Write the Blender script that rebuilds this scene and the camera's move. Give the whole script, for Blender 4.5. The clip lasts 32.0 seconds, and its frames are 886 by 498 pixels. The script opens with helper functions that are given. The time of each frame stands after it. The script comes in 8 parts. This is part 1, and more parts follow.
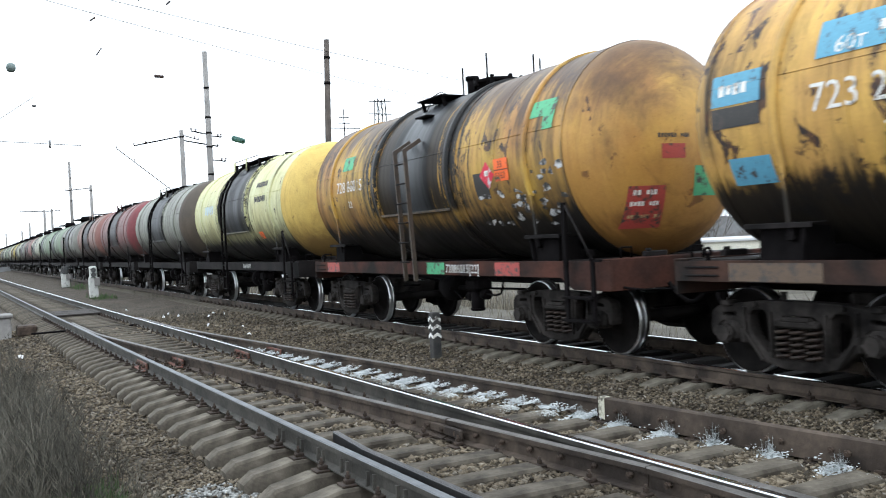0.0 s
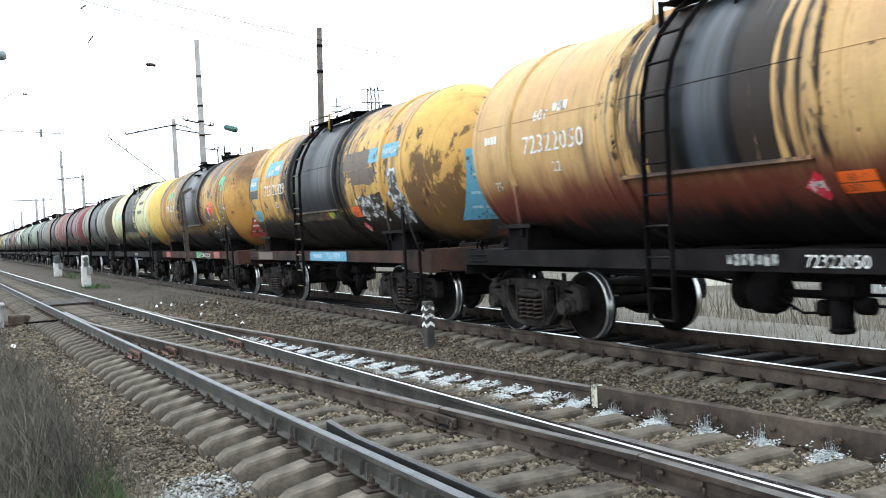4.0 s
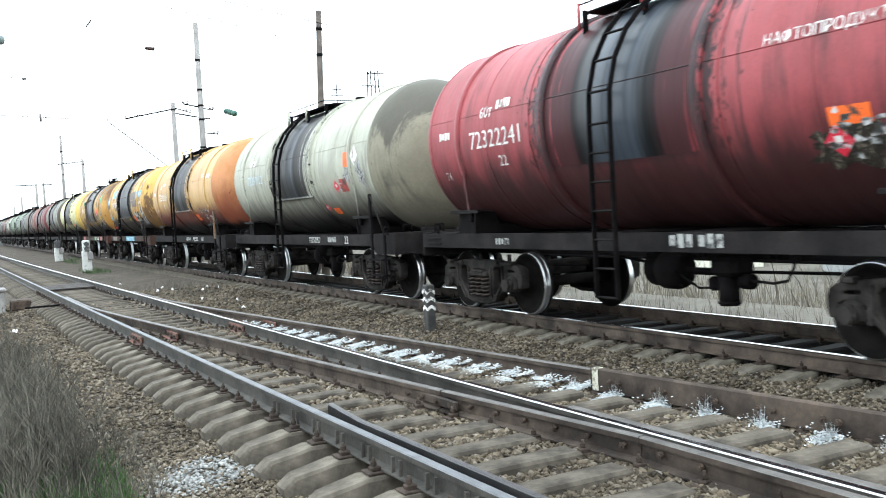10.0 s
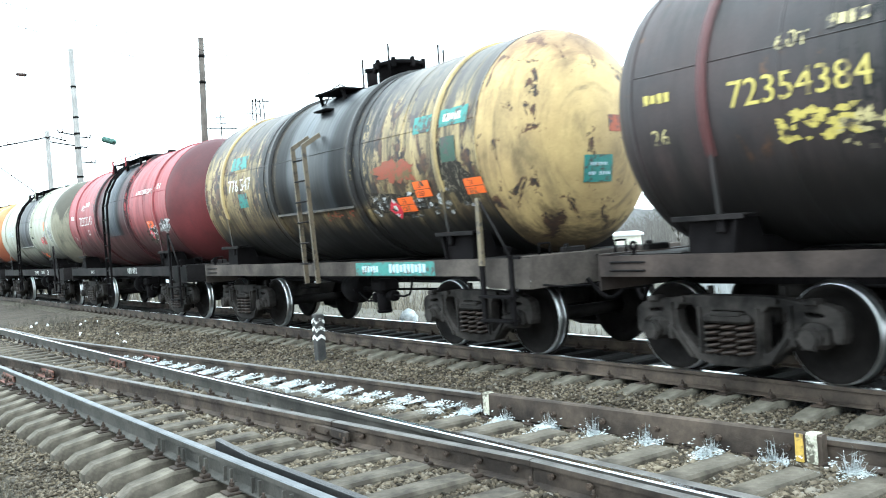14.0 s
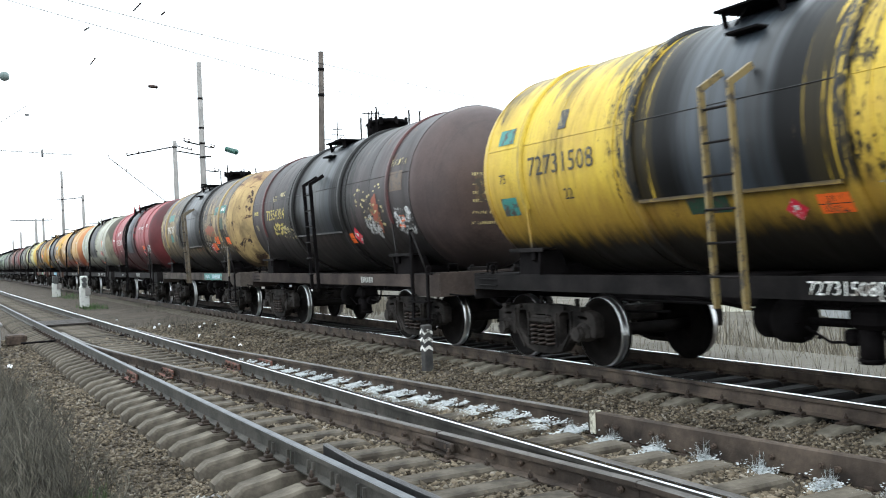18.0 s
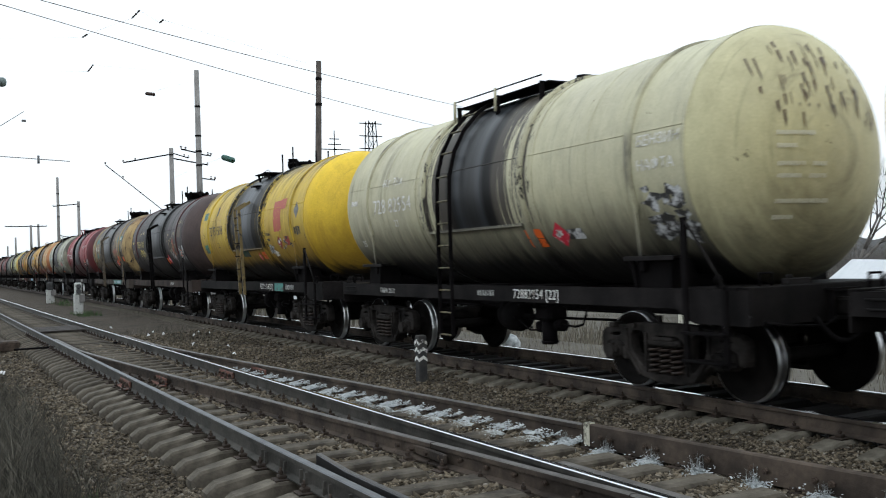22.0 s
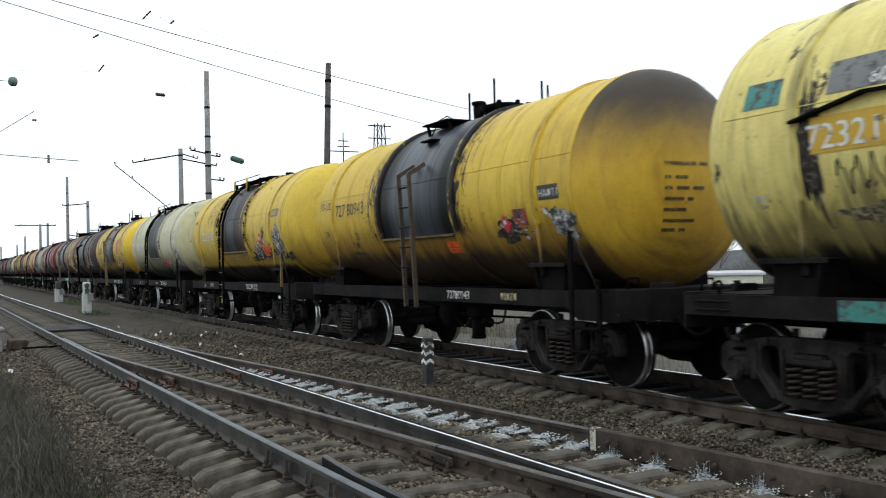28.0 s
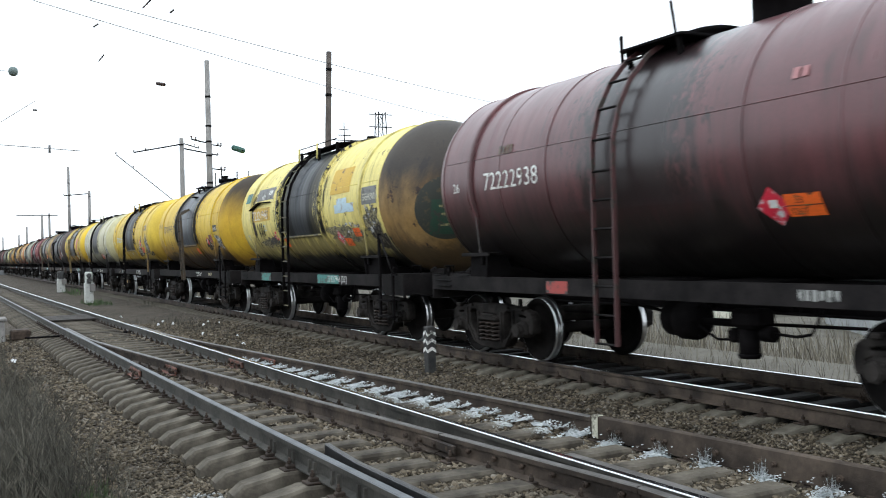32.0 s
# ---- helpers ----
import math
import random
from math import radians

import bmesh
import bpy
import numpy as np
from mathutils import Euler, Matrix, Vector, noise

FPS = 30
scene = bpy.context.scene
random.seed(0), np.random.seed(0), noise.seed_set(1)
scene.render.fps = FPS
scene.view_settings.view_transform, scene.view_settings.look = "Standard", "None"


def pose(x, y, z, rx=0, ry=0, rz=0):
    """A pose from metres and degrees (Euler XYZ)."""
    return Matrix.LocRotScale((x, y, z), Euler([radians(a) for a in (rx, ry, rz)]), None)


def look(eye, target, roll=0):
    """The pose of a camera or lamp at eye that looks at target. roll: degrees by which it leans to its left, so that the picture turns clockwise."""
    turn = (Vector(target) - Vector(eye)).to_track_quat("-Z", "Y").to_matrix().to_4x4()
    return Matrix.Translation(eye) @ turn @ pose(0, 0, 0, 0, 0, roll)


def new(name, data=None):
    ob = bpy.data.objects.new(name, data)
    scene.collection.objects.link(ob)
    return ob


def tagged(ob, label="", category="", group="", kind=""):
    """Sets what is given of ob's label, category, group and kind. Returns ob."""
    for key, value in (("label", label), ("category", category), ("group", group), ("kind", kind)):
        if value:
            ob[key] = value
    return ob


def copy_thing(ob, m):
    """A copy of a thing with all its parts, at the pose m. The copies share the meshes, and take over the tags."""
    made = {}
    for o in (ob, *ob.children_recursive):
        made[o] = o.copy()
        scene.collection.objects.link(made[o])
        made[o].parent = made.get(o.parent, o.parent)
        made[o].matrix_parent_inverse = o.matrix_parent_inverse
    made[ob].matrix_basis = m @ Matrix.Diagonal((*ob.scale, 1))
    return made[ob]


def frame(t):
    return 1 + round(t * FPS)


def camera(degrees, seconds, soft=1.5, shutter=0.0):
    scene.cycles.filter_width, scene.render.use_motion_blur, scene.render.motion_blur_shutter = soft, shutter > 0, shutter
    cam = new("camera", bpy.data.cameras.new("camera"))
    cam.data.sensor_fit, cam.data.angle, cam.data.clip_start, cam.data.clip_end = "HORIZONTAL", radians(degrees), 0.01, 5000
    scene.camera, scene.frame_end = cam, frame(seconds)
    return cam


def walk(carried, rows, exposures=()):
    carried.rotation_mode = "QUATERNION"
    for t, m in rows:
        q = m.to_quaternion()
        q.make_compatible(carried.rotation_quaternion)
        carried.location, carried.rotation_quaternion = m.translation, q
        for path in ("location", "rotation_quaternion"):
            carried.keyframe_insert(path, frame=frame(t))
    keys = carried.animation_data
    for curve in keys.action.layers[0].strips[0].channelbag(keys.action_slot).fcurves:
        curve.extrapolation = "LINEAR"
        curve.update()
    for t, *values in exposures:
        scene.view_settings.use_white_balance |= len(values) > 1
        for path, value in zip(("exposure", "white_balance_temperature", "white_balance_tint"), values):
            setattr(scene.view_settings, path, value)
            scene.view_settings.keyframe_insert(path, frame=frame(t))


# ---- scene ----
# World: the train's track runs along +Y, its railheads are at z = 0, the camera stands beside the line near the origin.
EYE = (0.0, 0.0, 1.666)
TRAIN_X = 8.527
PITCH = 12.02

cam = camera(51.51, 32.0, soft=1.05, shutter=0.35)
PATH = [
    # seconds, tilt, lean, turn
    (0.0, 89.32, 2.97, -27.66), (0.5, 89.24, 2.76, -27.84), (1.0, 89.26, 2.79, -27.96), (1.5, 89.12, 3.04, -27.92),
    (2.0, 88.88, 3.04, -28.08), (2.5, 88.77, 2.97, -28.19), (3.0, 88.49, 3.22, -28.29), (3.5, 88.61, 3.08, -27.89),
    (4.0, 88.61, 2.99, -28.08), (4.5, 88.5, 3.08, -28.18), (6.5, 88.11, 3.12, -28.22), (7.0, 88.26, 3.12, -28.29),
    (7.5, 88.25, 3.11, -28.42), (8.0, 88.22, 3.16, -28.26), (8.5, 88.03, 3.05, -28.18), (9.0, 87.91, 3.19, -28.13),
    (9.5, 87.71, 3.39, -28.16), (10.0, 87.58, 3.2, -28.05), (10.5, 87.42, 3.37, -27.98), (11.0, 87.57, 3.25, -27.89),
    (11.5, 87.87, 3.52, -30.93), (12.0, 89.1, 2.86, -34.23), (12.5, 89.03, 3.34, -35.86), (13.0, 88.88, 3.42, -36.11),
    (13.5, 88.89, 3.68, -35.98), (14.0, 88.87, 3.95, -34.99), (14.5, 88.93, 3.79, -34.98), (16.5, 88.83, 5.24, -28.55),
    (17.0, 88.73, 4.74, -27.69), (17.5, 89.47, 3.27, -27.6), (18.0, 90.09, 2.47, -28.13), (18.5, 90.39, 2.34, -27.98),
    (19.0, 90.49, 2.35, -27.89), (19.5, 90.75, 2.2, -28.19), (20.0, 90.66, 2.2, -28.12), (20.5, 90.61, 2.1, -28.11),
    (21.0, 90.77, 1.98, -28.08), (21.5, 90.82, 1.84, -28.26), (22.0, 90.73, 1.87, -28.41), (22.5, 90.55, 1.94, -28.45),
    (23.0, 90.38, 1.78, -28.45), (23.5, 90.54, 1.72, -28.18), (24.0, 90.55, 1.44, -28.54), (24.5, 90.64, 1.52, -28.18),
    (25.0, 90.62, 1.22, -28.51), (25.5, 90.18, 1.46, -28.37), (27.5, 90.84, 1.25, -28.42), (28.0, 90.92, 1.32, -27.94),
    (28.5, 90.55, 1.27, -28.04), (29.0, 90.34, 1.39, -27.82), (29.5, 90.09, 1.43, -28.0), (30.0, 89.76, 1.54, -27.89),
    (30.5, 89.79, 1.51, -27.8), (31.0, 89.8, 1.44, -27.9), (31.5, 90.14, 1.66, -27.83), (32.0, 90.21, 1.54, -27.84),
]
# seconds, stops, white balance: the picture turns brighter and greener while the camera pans
EXPOSURES = [(0.0, 0.02, 5930, 7), (2.0, 0.22, 5930, 6), (4.0, 0.32, 5930, 6), (8.0, 0.42, 5930, 5), (10.0, 0.64, 5930, 4), (11.2, 0.84, 5830, 2), (12.5, 1.02, 5530, -7), (13.4, 1.08, 5530, -7), (14.2, 0.98, 5690, -2), (14.5, 0.98, 5690, -2), (16.5, 0.62, 5930, 2), (17.2, 0.48, 5930, 3),
             (18.0, 0.2, 6030, 5), (19.0, -0.2, 6030, 6), (20.0, -0.60, 6030, 6), (22.0, -0.79, 6030, 6), (28.0, -0.78, 6030, 6), (29.5, -0.82, 6030, 6), (32.0, -0.32, 5980, 6)]
walk(cam, [(t, pose(*EYE, a, b, c)) for t, a, b, c in PATH], EXPOSURES)

# ---- light: a bright overcast sky ----
world = bpy.data.worlds.new("overcast_sky")
scene.world = world
world.use_nodes = True
_n, _l = world.node_tree.nodes, world.node_tree.links
_n.clear()
_sky = _n.new("ShaderNodeTexSky")
_sky.sky_type = "NISHITA"
_sky.sun_disc = False
_sky.sun_elevation = radians(48)
_sky.sun_rotation = radians(200)
_sky.dust_density = 6.0
_hsv = _n.new("ShaderNodeHueSaturation")
_hsv.inputs["Saturation"].default_value = 0.15
_veil = _n.new("ShaderNodeMix")  # cloud cover evens the sky out
_veil.data_type = "RGBA"
_veil.inputs[0].default_value = 0.92
_tc = _n.new("ShaderNodeTexCoord")  # an overcast sky is brightest overhead
_sep = _n.new("ShaderNodeSeparateXYZ")
_rise = _n.new("ShaderNodeMapRange")
_rise.inputs["From Min"].default_value, _rise.inputs["From Max"].default_value = 0.1, 0.95
_dome = _n.new("ShaderNodeMix")
_dome.data_type = "RGBA"
_dome.inputs[6].default_value = (14.6, 14.8, 15.0, 1)
_dome.inputs[7].default_value = (20.5, 21.3, 22.0, 1)
_l.new(_tc.outputs["Generated"], _sep.inputs[0])
_l.new(_sep.outputs["Z"], _rise.inputs["Value"])
_l.new(_rise.outputs[0], _dome.inputs[0])
_l.new(_dome.outputs[2], _veil.inputs[7])
_bg = _n.new("ShaderNodeBackground")
_bg.inputs["Strength"].default_value = 0.138
_out = _n.new("ShaderNodeOutputWorld")
_l.new(_sky.outputs[0], _hsv.inputs["Color"])
_l.new(_hsv.outputs[0], _veil.inputs[6])
_l.new(_veil.outputs[2], _bg.inputs["Color"])
_l.new(_bg.outputs[0], _out.inputs["Surface"])

sun_data = bpy.data.lights.new("sun", "SUN")
sun_data.energy = 0.3
sun_data.angle = radians(40)
sun_data.color = (1.0, 0.98, 0.95)
sun = new("sun", sun_data)
sun.matrix_world = look((-20, -30, 45), (0, 0, 0))

# ---- materials ----
def nodes_of(name):
    m = bpy.data.materials.new(name)
    m.use_nodes = True
    nt = m.node_tree
    return m, nt, nt.nodes["Principled BSDF"]


def noise_node(nt, scale, detail=4.0, rough=0.55, stretch=None, coord="Object", distort=0.0):
    tc = nt.nodes.new("ShaderNodeTexCoord")
    n = nt.nodes.new("ShaderNodeTexNoise")
    n.inputs["Scale"].default_value = scale
    n.inputs["Detail"].default_value = detail
    n.inputs["Roughness"].default_value = rough
    n.inputs["Distortion"].default_value = distort
    if stretch:
        mp = nt.nodes.new("ShaderNodeMapping")
        mp.inputs["Scale"].default_value = stretch[:3]
        if len(stretch) > 3:
            mp.inputs["Location"].default_value = (stretch[3], stretch[3] * 0.7, stretch[3] * 1.3)
        nt.links.new(tc.outputs[coord], mp.inputs["Vector"])
        nt.links.new(mp.outputs[0], n.inputs["Vector"])
    else:
        nt.links.new(tc.outputs[coord], n.inputs["Vector"])
    return n.outputs["Fac"]


def ramp(nt, fac, lo, hi, a=(0, 0, 0), b=(1, 1, 1)):
    r = nt.nodes.new("ShaderNodeValToRGB")
    r.color_ramp.elements[0].position, r.color_ramp.elements[1].position = lo, hi
    r.color_ramp.elements[0].color, r.color_ramp.elements[1].color = (*a, 1), (*b, 1)
    nt.links.new(fac, r.inputs[0])
    return r.outputs[0]


def mix(nt, fac, a, b, blend="MIX"):
    m = nt.nodes.new("ShaderNodeMix")
    m.data_type, m.blend_type = "RGBA", blend
    for sock, val in ((m.inputs[0], fac), (m.inputs[6], a), (m.inputs[7], b)):
        if isinstance(val, (int, float)):
            sock.default_value = val
        elif isinstance(val, tuple):
            sock.default_value = (*val[:3], 1)
        else:
            nt.links.new(val, sock)
    return m.outputs[2]


def bump(nt, bs, height, strength, distance=0.01):
    b = nt.nodes.new("ShaderNodeBump")
    b.inputs["Strength"].default_value = strength
    b.inputs["Distance"].default_value = distance
    nt.links.new(height, b.inputs["Height"])
    nt.links.new(b.outputs[0], bs.inputs["Normal"])


def surface(name, c1, c2, scale=6.0, rough=0.8, metal=0.0, fine=60.0, bumps=0.3, spread=0.0, island=0.0, dist=0.01, spec=0.25):
    """A weathered surface: two colours mixed at two scales, fine relief; spread: variation from object to object."""
    m, nt, bs = nodes_of(name)
    big = ramp(nt, noise_node(nt, scale, 5), 0.35, 0.68)
    col = mix(nt, big, c1, c2)
    small = noise_node(nt, fine, 4)
    col = mix(nt, 0.45, col, ramp(nt, small, 0.25, 0.75, (0.35, 0.35, 0.35), (1, 1, 1)), "MULTIPLY")
    if spread or island:
        if spread:
            r = nt.nodes.new("ShaderNodeObjectInfo").outputs["Random"]
        else:
            r = nt.nodes.new("ShaderNodeNewGeometry").outputs["Random Per Island"]
        k = max(spread, island)
        col = mix(nt, 1.0, col, ramp(nt, r, 0, 1, (1 - k,) * 3, (1 + k * 0.6,) * 3), "MULTIPLY")
    nt.links.new(col, bs.inputs["Base Color"])
    bs.inputs["Roughness"].default_value = rough
    bs.inputs["Metallic"].default_value = metal
    bs.inputs["Specular IOR Level"].default_value = 0.5 if metal > 0.5 else spec
    if bumps:
        bump(nt, bs, small, bumps, dist)
    return m


_paint = {}


def smooth_mask(nt, value, lo, hi):
    r = nt.nodes.new("ShaderNodeMapRange")
    r.interpolation_type = "SMOOTHSTEP"
    r.inputs["From Min"].default_value, r.inputs["From Max"].default_value = lo, hi
    nt.links.new(value, r.inputs["Value"])
    return r.outputs[0]


def tank_paint(base, second, grime=0.5, rust=0.2, streak=1.0, seed=0.0, gloss=0.42, stain_shade=(), flake=((0.09, 0.045, 0.025), (0.028, 0.022, 0.02)), sootc=(0.03, 0.027, 0.025)):
    """Old tank paint: faded patches, vertical streaks, oily grime and flaking to rust.
    Ragged coats are (way, height, softness, raggedness, colour, strength): oil, soot, and undersides darkened for
    shade."""
    key = (base, second, grime, rust, streak, seed, gloss, stain_shade, flake, sootc)
    if key in _paint:
        return _paint[key]
    m, nt, bs = nodes_of("tank_paint")
    fade = ramp(nt, noise_node(nt, 0.9, 5, 0.6, (1, 1, 1, seed)), 0.38, 0.66)
    col = mix(nt, fade, base, second)
    # grime that ran down in streaks
    run = noise_node(nt, 1.5, 8, 0.68, (0.5, 3.0 * streak, 0.34, seed + 3), distort=0.4)
    runm = ramp(nt, run, 0.60 - 0.2 * grime, 0.76 - 0.14 * grime)
    blot = ramp(nt, noise_node(nt, 0.75, 4, 0.6, (1, 1, 1, seed + 5)), 0.60 - 0.3 * grime, 0.72 - 0.2 * grime)
    gm = mix(nt, 1.0, mix(nt, 1.0, runm, blot, "MULTIPLY"), (min(1.0, 0.5 + 0.6 * grime),) * 3, "MULTIPLY")
    col = mix(nt, gm, col, sootc)
    # flaked paint
    fl = noise_node(nt, 2.6, 9, 0.7, (1, 1.3, 0.8, seed + 7), distort=0.6)
    flm = ramp(nt, fl, 0.70 - 0.24 * rust, 0.72 - 0.22 * rust)
    col = mix(nt, flm, col, mix(nt, ramp(nt, noise_node(nt, 9, 5), 0.4, 0.6), *flake))
    # hair-thin runs, chips of rust and chalky fading
    hair = ramp(nt, noise_node(nt, 1.5, 6, 0.7, (0.5, 15.0 * streak, 0.22, seed + 17), distort=0.3), 0.56, 0.70, (0, 0, 0), (0.25 + 0.45 * grime,) * 3)
    col = mix(nt, hair, col, sootc)
    chip = ramp(nt, noise_node(nt, 17, 7, 0.75, (1, 1, 0.8, seed + 19), distort=0.5), 0.665 - 0.05 * rust, 0.69 - 0.05 * rust, (0, 0, 0), (0.45 + 0.5 * rust,) * 3)
    col = mix(nt, chip, col, flake[0])
    col = mix(nt, 0.5, col, ramp(nt, noise_node(nt, 4.5, 6, 0.7, (1, 1.2, 0.6, seed + 23)), 0.3, 0.7, (0.74, 0.72, 0.70), (1.16, 1.16, 1.16)), "MULTIPLY")
    if stain_shade:
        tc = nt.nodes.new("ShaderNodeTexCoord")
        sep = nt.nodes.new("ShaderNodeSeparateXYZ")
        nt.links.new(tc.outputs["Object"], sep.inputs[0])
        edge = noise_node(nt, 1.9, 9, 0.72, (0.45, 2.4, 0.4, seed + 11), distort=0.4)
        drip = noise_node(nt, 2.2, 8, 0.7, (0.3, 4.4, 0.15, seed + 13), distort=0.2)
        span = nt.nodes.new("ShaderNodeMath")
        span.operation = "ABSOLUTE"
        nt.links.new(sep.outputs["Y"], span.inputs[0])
        for way, z, soft, rag, c, k in stain_shade:
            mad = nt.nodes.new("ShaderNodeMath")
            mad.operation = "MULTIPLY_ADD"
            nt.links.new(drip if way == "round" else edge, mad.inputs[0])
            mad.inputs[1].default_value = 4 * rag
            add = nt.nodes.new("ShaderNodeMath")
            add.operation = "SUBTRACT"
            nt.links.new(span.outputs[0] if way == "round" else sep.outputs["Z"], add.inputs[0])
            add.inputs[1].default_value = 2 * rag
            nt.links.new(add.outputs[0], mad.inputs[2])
            # low coats darken the underside by height, painting its shade along with grime
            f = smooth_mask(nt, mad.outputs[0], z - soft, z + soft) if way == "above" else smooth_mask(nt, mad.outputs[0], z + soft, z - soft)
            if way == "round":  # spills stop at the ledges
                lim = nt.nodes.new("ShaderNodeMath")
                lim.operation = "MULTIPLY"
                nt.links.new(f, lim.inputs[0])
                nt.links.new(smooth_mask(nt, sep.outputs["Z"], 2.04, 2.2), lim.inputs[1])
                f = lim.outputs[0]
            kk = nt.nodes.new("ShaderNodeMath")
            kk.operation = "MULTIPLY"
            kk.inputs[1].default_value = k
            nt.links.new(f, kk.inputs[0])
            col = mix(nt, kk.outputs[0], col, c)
            if way == "round":  # flecks of oil thin out away from the hatch
                thin_out = nt.nodes.new("ShaderNodeMath")
                thin_out.operation = "MULTIPLY_ADD"
                thin_out.inputs[1].default_value = -0.20
                nt.links.new(span.outputs[0], thin_out.inputs[0])
                nt.links.new(noise_node(nt, 7.5, 9, 0.78, (0.8, 1.5, 0.55, seed + 29), distort=0.6), thin_out.inputs[2])
                fleck = nt.nodes.new("ShaderNodeMath")
                fleck.operation = "MULTIPLY"
                nt.links.new(smooth_mask(nt, thin_out.outputs[0], 0.475 - 0.2 * (z - 0.1), 0.50 - 0.2 * (z - 0.1)), fleck.inputs[0])
                nt.links.new(smooth_mask(nt, sep.outputs["Z"], 2.04, 2.25), fleck.inputs[1])
                col = mix(nt, fleck.outputs[0], col, tuple(q * 0.5 for q in c))
    dust = noise_node(nt, 34, 6, 0.7)
    col = mix(nt, 0.35, col, ramp(nt, dust, 0.3, 0.7, (0.5, 0.5, 0.5), (1.05, 1.05, 1.05)), "MULTIPLY")
    nt.links.new(col, bs.inputs["Base Color"])
    nt.links.new(ramp(nt, run, 0.3, 0.7, (gloss,) * 3, (gloss + 0.22,) * 3), bs.inputs["Roughness"])
    bs.inputs["Specular IOR Level"].default_value = 0.5 if gloss < 0.3 else 0.32
    bs.inputs["Coat Weight"].default_value = 0.2 if gloss < 0.3 else 0.0
    bs.inputs["Coat Roughness"].default_value = 0.22
    bump(nt, bs, fl, 0.12, 0.02)
    _paint[key] = m
    return m


def belt_coat(tone, seed, paint, second, pseed, reach, core):
    """The oiled belt below a hatch: black oil with a slate-blue sky sheen painted in, and old paint between the spills
    at its ragged sides.
    reach: the half width, softness and raggedness of the spills, the same as on the shell beside it. core: the half
    width of solid oil."""
    m, nt, bs = nodes_of("oiled_belt")
    half, soft, rag, soot, k = reach
    tc = nt.nodes.new("ShaderNodeTexCoord")
    sep = nt.nodes.new("ShaderNodeSeparateXYZ")
    nt.links.new(tc.outputs["Object"], sep.inputs[0])
    span = nt.nodes.new("ShaderNodeMath")
    span.operation = "ABSOLUTE"
    nt.links.new(sep.outputs["Y"], span.inputs[0])

    def within(field, gain, at, edge):
        mad = nt.nodes.new("ShaderNodeMath")
        mad.operation = "MULTIPLY_ADD"
        mad.inputs[1].default_value = gain
        nt.links.new(field, mad.inputs[0])
        nt.links.new(span.outputs[0], mad.inputs[2])
        return smooth_mask(nt, mad.outputs[0], at + gain / 2 + edge, at + gain / 2 - edge)
    wide = noise_node(nt, 1.0, 5, 0.6, (0.12, 2.2, 0.14, seed), distort=0.2)
    thin = noise_node(nt, 1.0, 7, 0.65, (0.25, 11.0, 0.25, seed + 2), distort=0.3)
    drip = noise_node(nt, 2.2, 8, 0.7, (0.3, 4.4, 0.15, pseed + 13), distort=0.2)
    # the bluish reflection of the sky is put into the base colour, mid-belt only
    oil = mix(nt, ramp(nt, wide, 0.36, 0.60), (0.006, 0.0065, 0.007), tone)
    mid = within(wide, 0.9, core * 0.62, 0.16)
    oil = mix(nt, mid, (0.006, 0.006, 0.0062), oil)
    oil = mix(nt, ramp(nt, thin, 0.52, 0.68, (0, 0, 0), (0.8, 0.8, 0.8)), oil, (0.007, 0.007, 0.0075))
    worn = noise_node(nt, 2.4, 8, 0.68, (0.5, 1.4, 0.5, seed + 4), distort=0.4)
    fade = ramp(nt, noise_node(nt, 0.9, 5, 0.6, (1, 1, 1, pseed)), 0.38, 0.66)
    old = mix(nt, fade, paint, second)
    old = mix(nt, ramp(nt, thin, 0.50, 0.66, (0, 0, 0), (0.6, 0.6, 0.6)), old, (0.03, 0.027, 0.025))
    spill = mix(nt, within(thin, 0.5, core - 0.05, 0.12), soot, oil)
    f = nt.nodes.new("ShaderNodeMath")
    f.operation = "MULTIPLY_ADD"
    f.inputs[1].default_value = k
    f.inputs[2].default_value = 0.0
    nt.links.new(within(drip, 4 * rag, half, soft), f.inputs[0])
    top = nt.nodes.new("ShaderNodeMath")
    top.operation = "MAXIMUM"
    nt.links.new(f.outputs[0], top.inputs[0])
    nt.links.new(within(thin, 0.5, core, 0.05), top.inputs[1])
    col = mix(nt, top.outputs[0], old, spill)
    col = mix(nt, ramp(nt, noise_node(nt, 3.2, 9, 0.72, (1, 1.6, 0.7, seed + 6)), 0.66, 0.70), col, (0.055, 0.036, 0.024))
    nt.links.new(col, bs.inputs["Base Color"])
    nt.links.new(ramp(nt, thin, 0.3, 0.7, (0.34, 0.34, 0.34), (0.52, 0.52, 0.52)), bs.inputs["Roughness"])
    nt.links.new(ramp(nt, mid, 0.0, 1.0, (0.12,) * 3, (0.5,) * 3), bs.inputs["Specular IOR Level"])
    bump(nt, bs, worn, 0.12, 0.02)
    return m


def flat_paint(name, c, wear=0.3, under=(0.05, 0.04, 0.035), rough=0.55):
    m, nt, bs = nodes_of(name)
    w = ramp(nt, noise_node(nt, 7, 8, 0.7), 0.60 - 0.22 * wear, 0.66 - 0.18 * wear)
    col = mix(nt, w, c, under)
    col = mix(nt, 0.4, col, ramp(nt, noise_node(nt, 45, 4), 0.3, 0.7, (0.55, 0.55, 0.55), (1.1, 1.1, 1.1)), "MULTIPLY")
    nt.links.new(col, bs.inputs["Base Color"])
    bs.inputs["Roughness"].default_value = rough
    return m


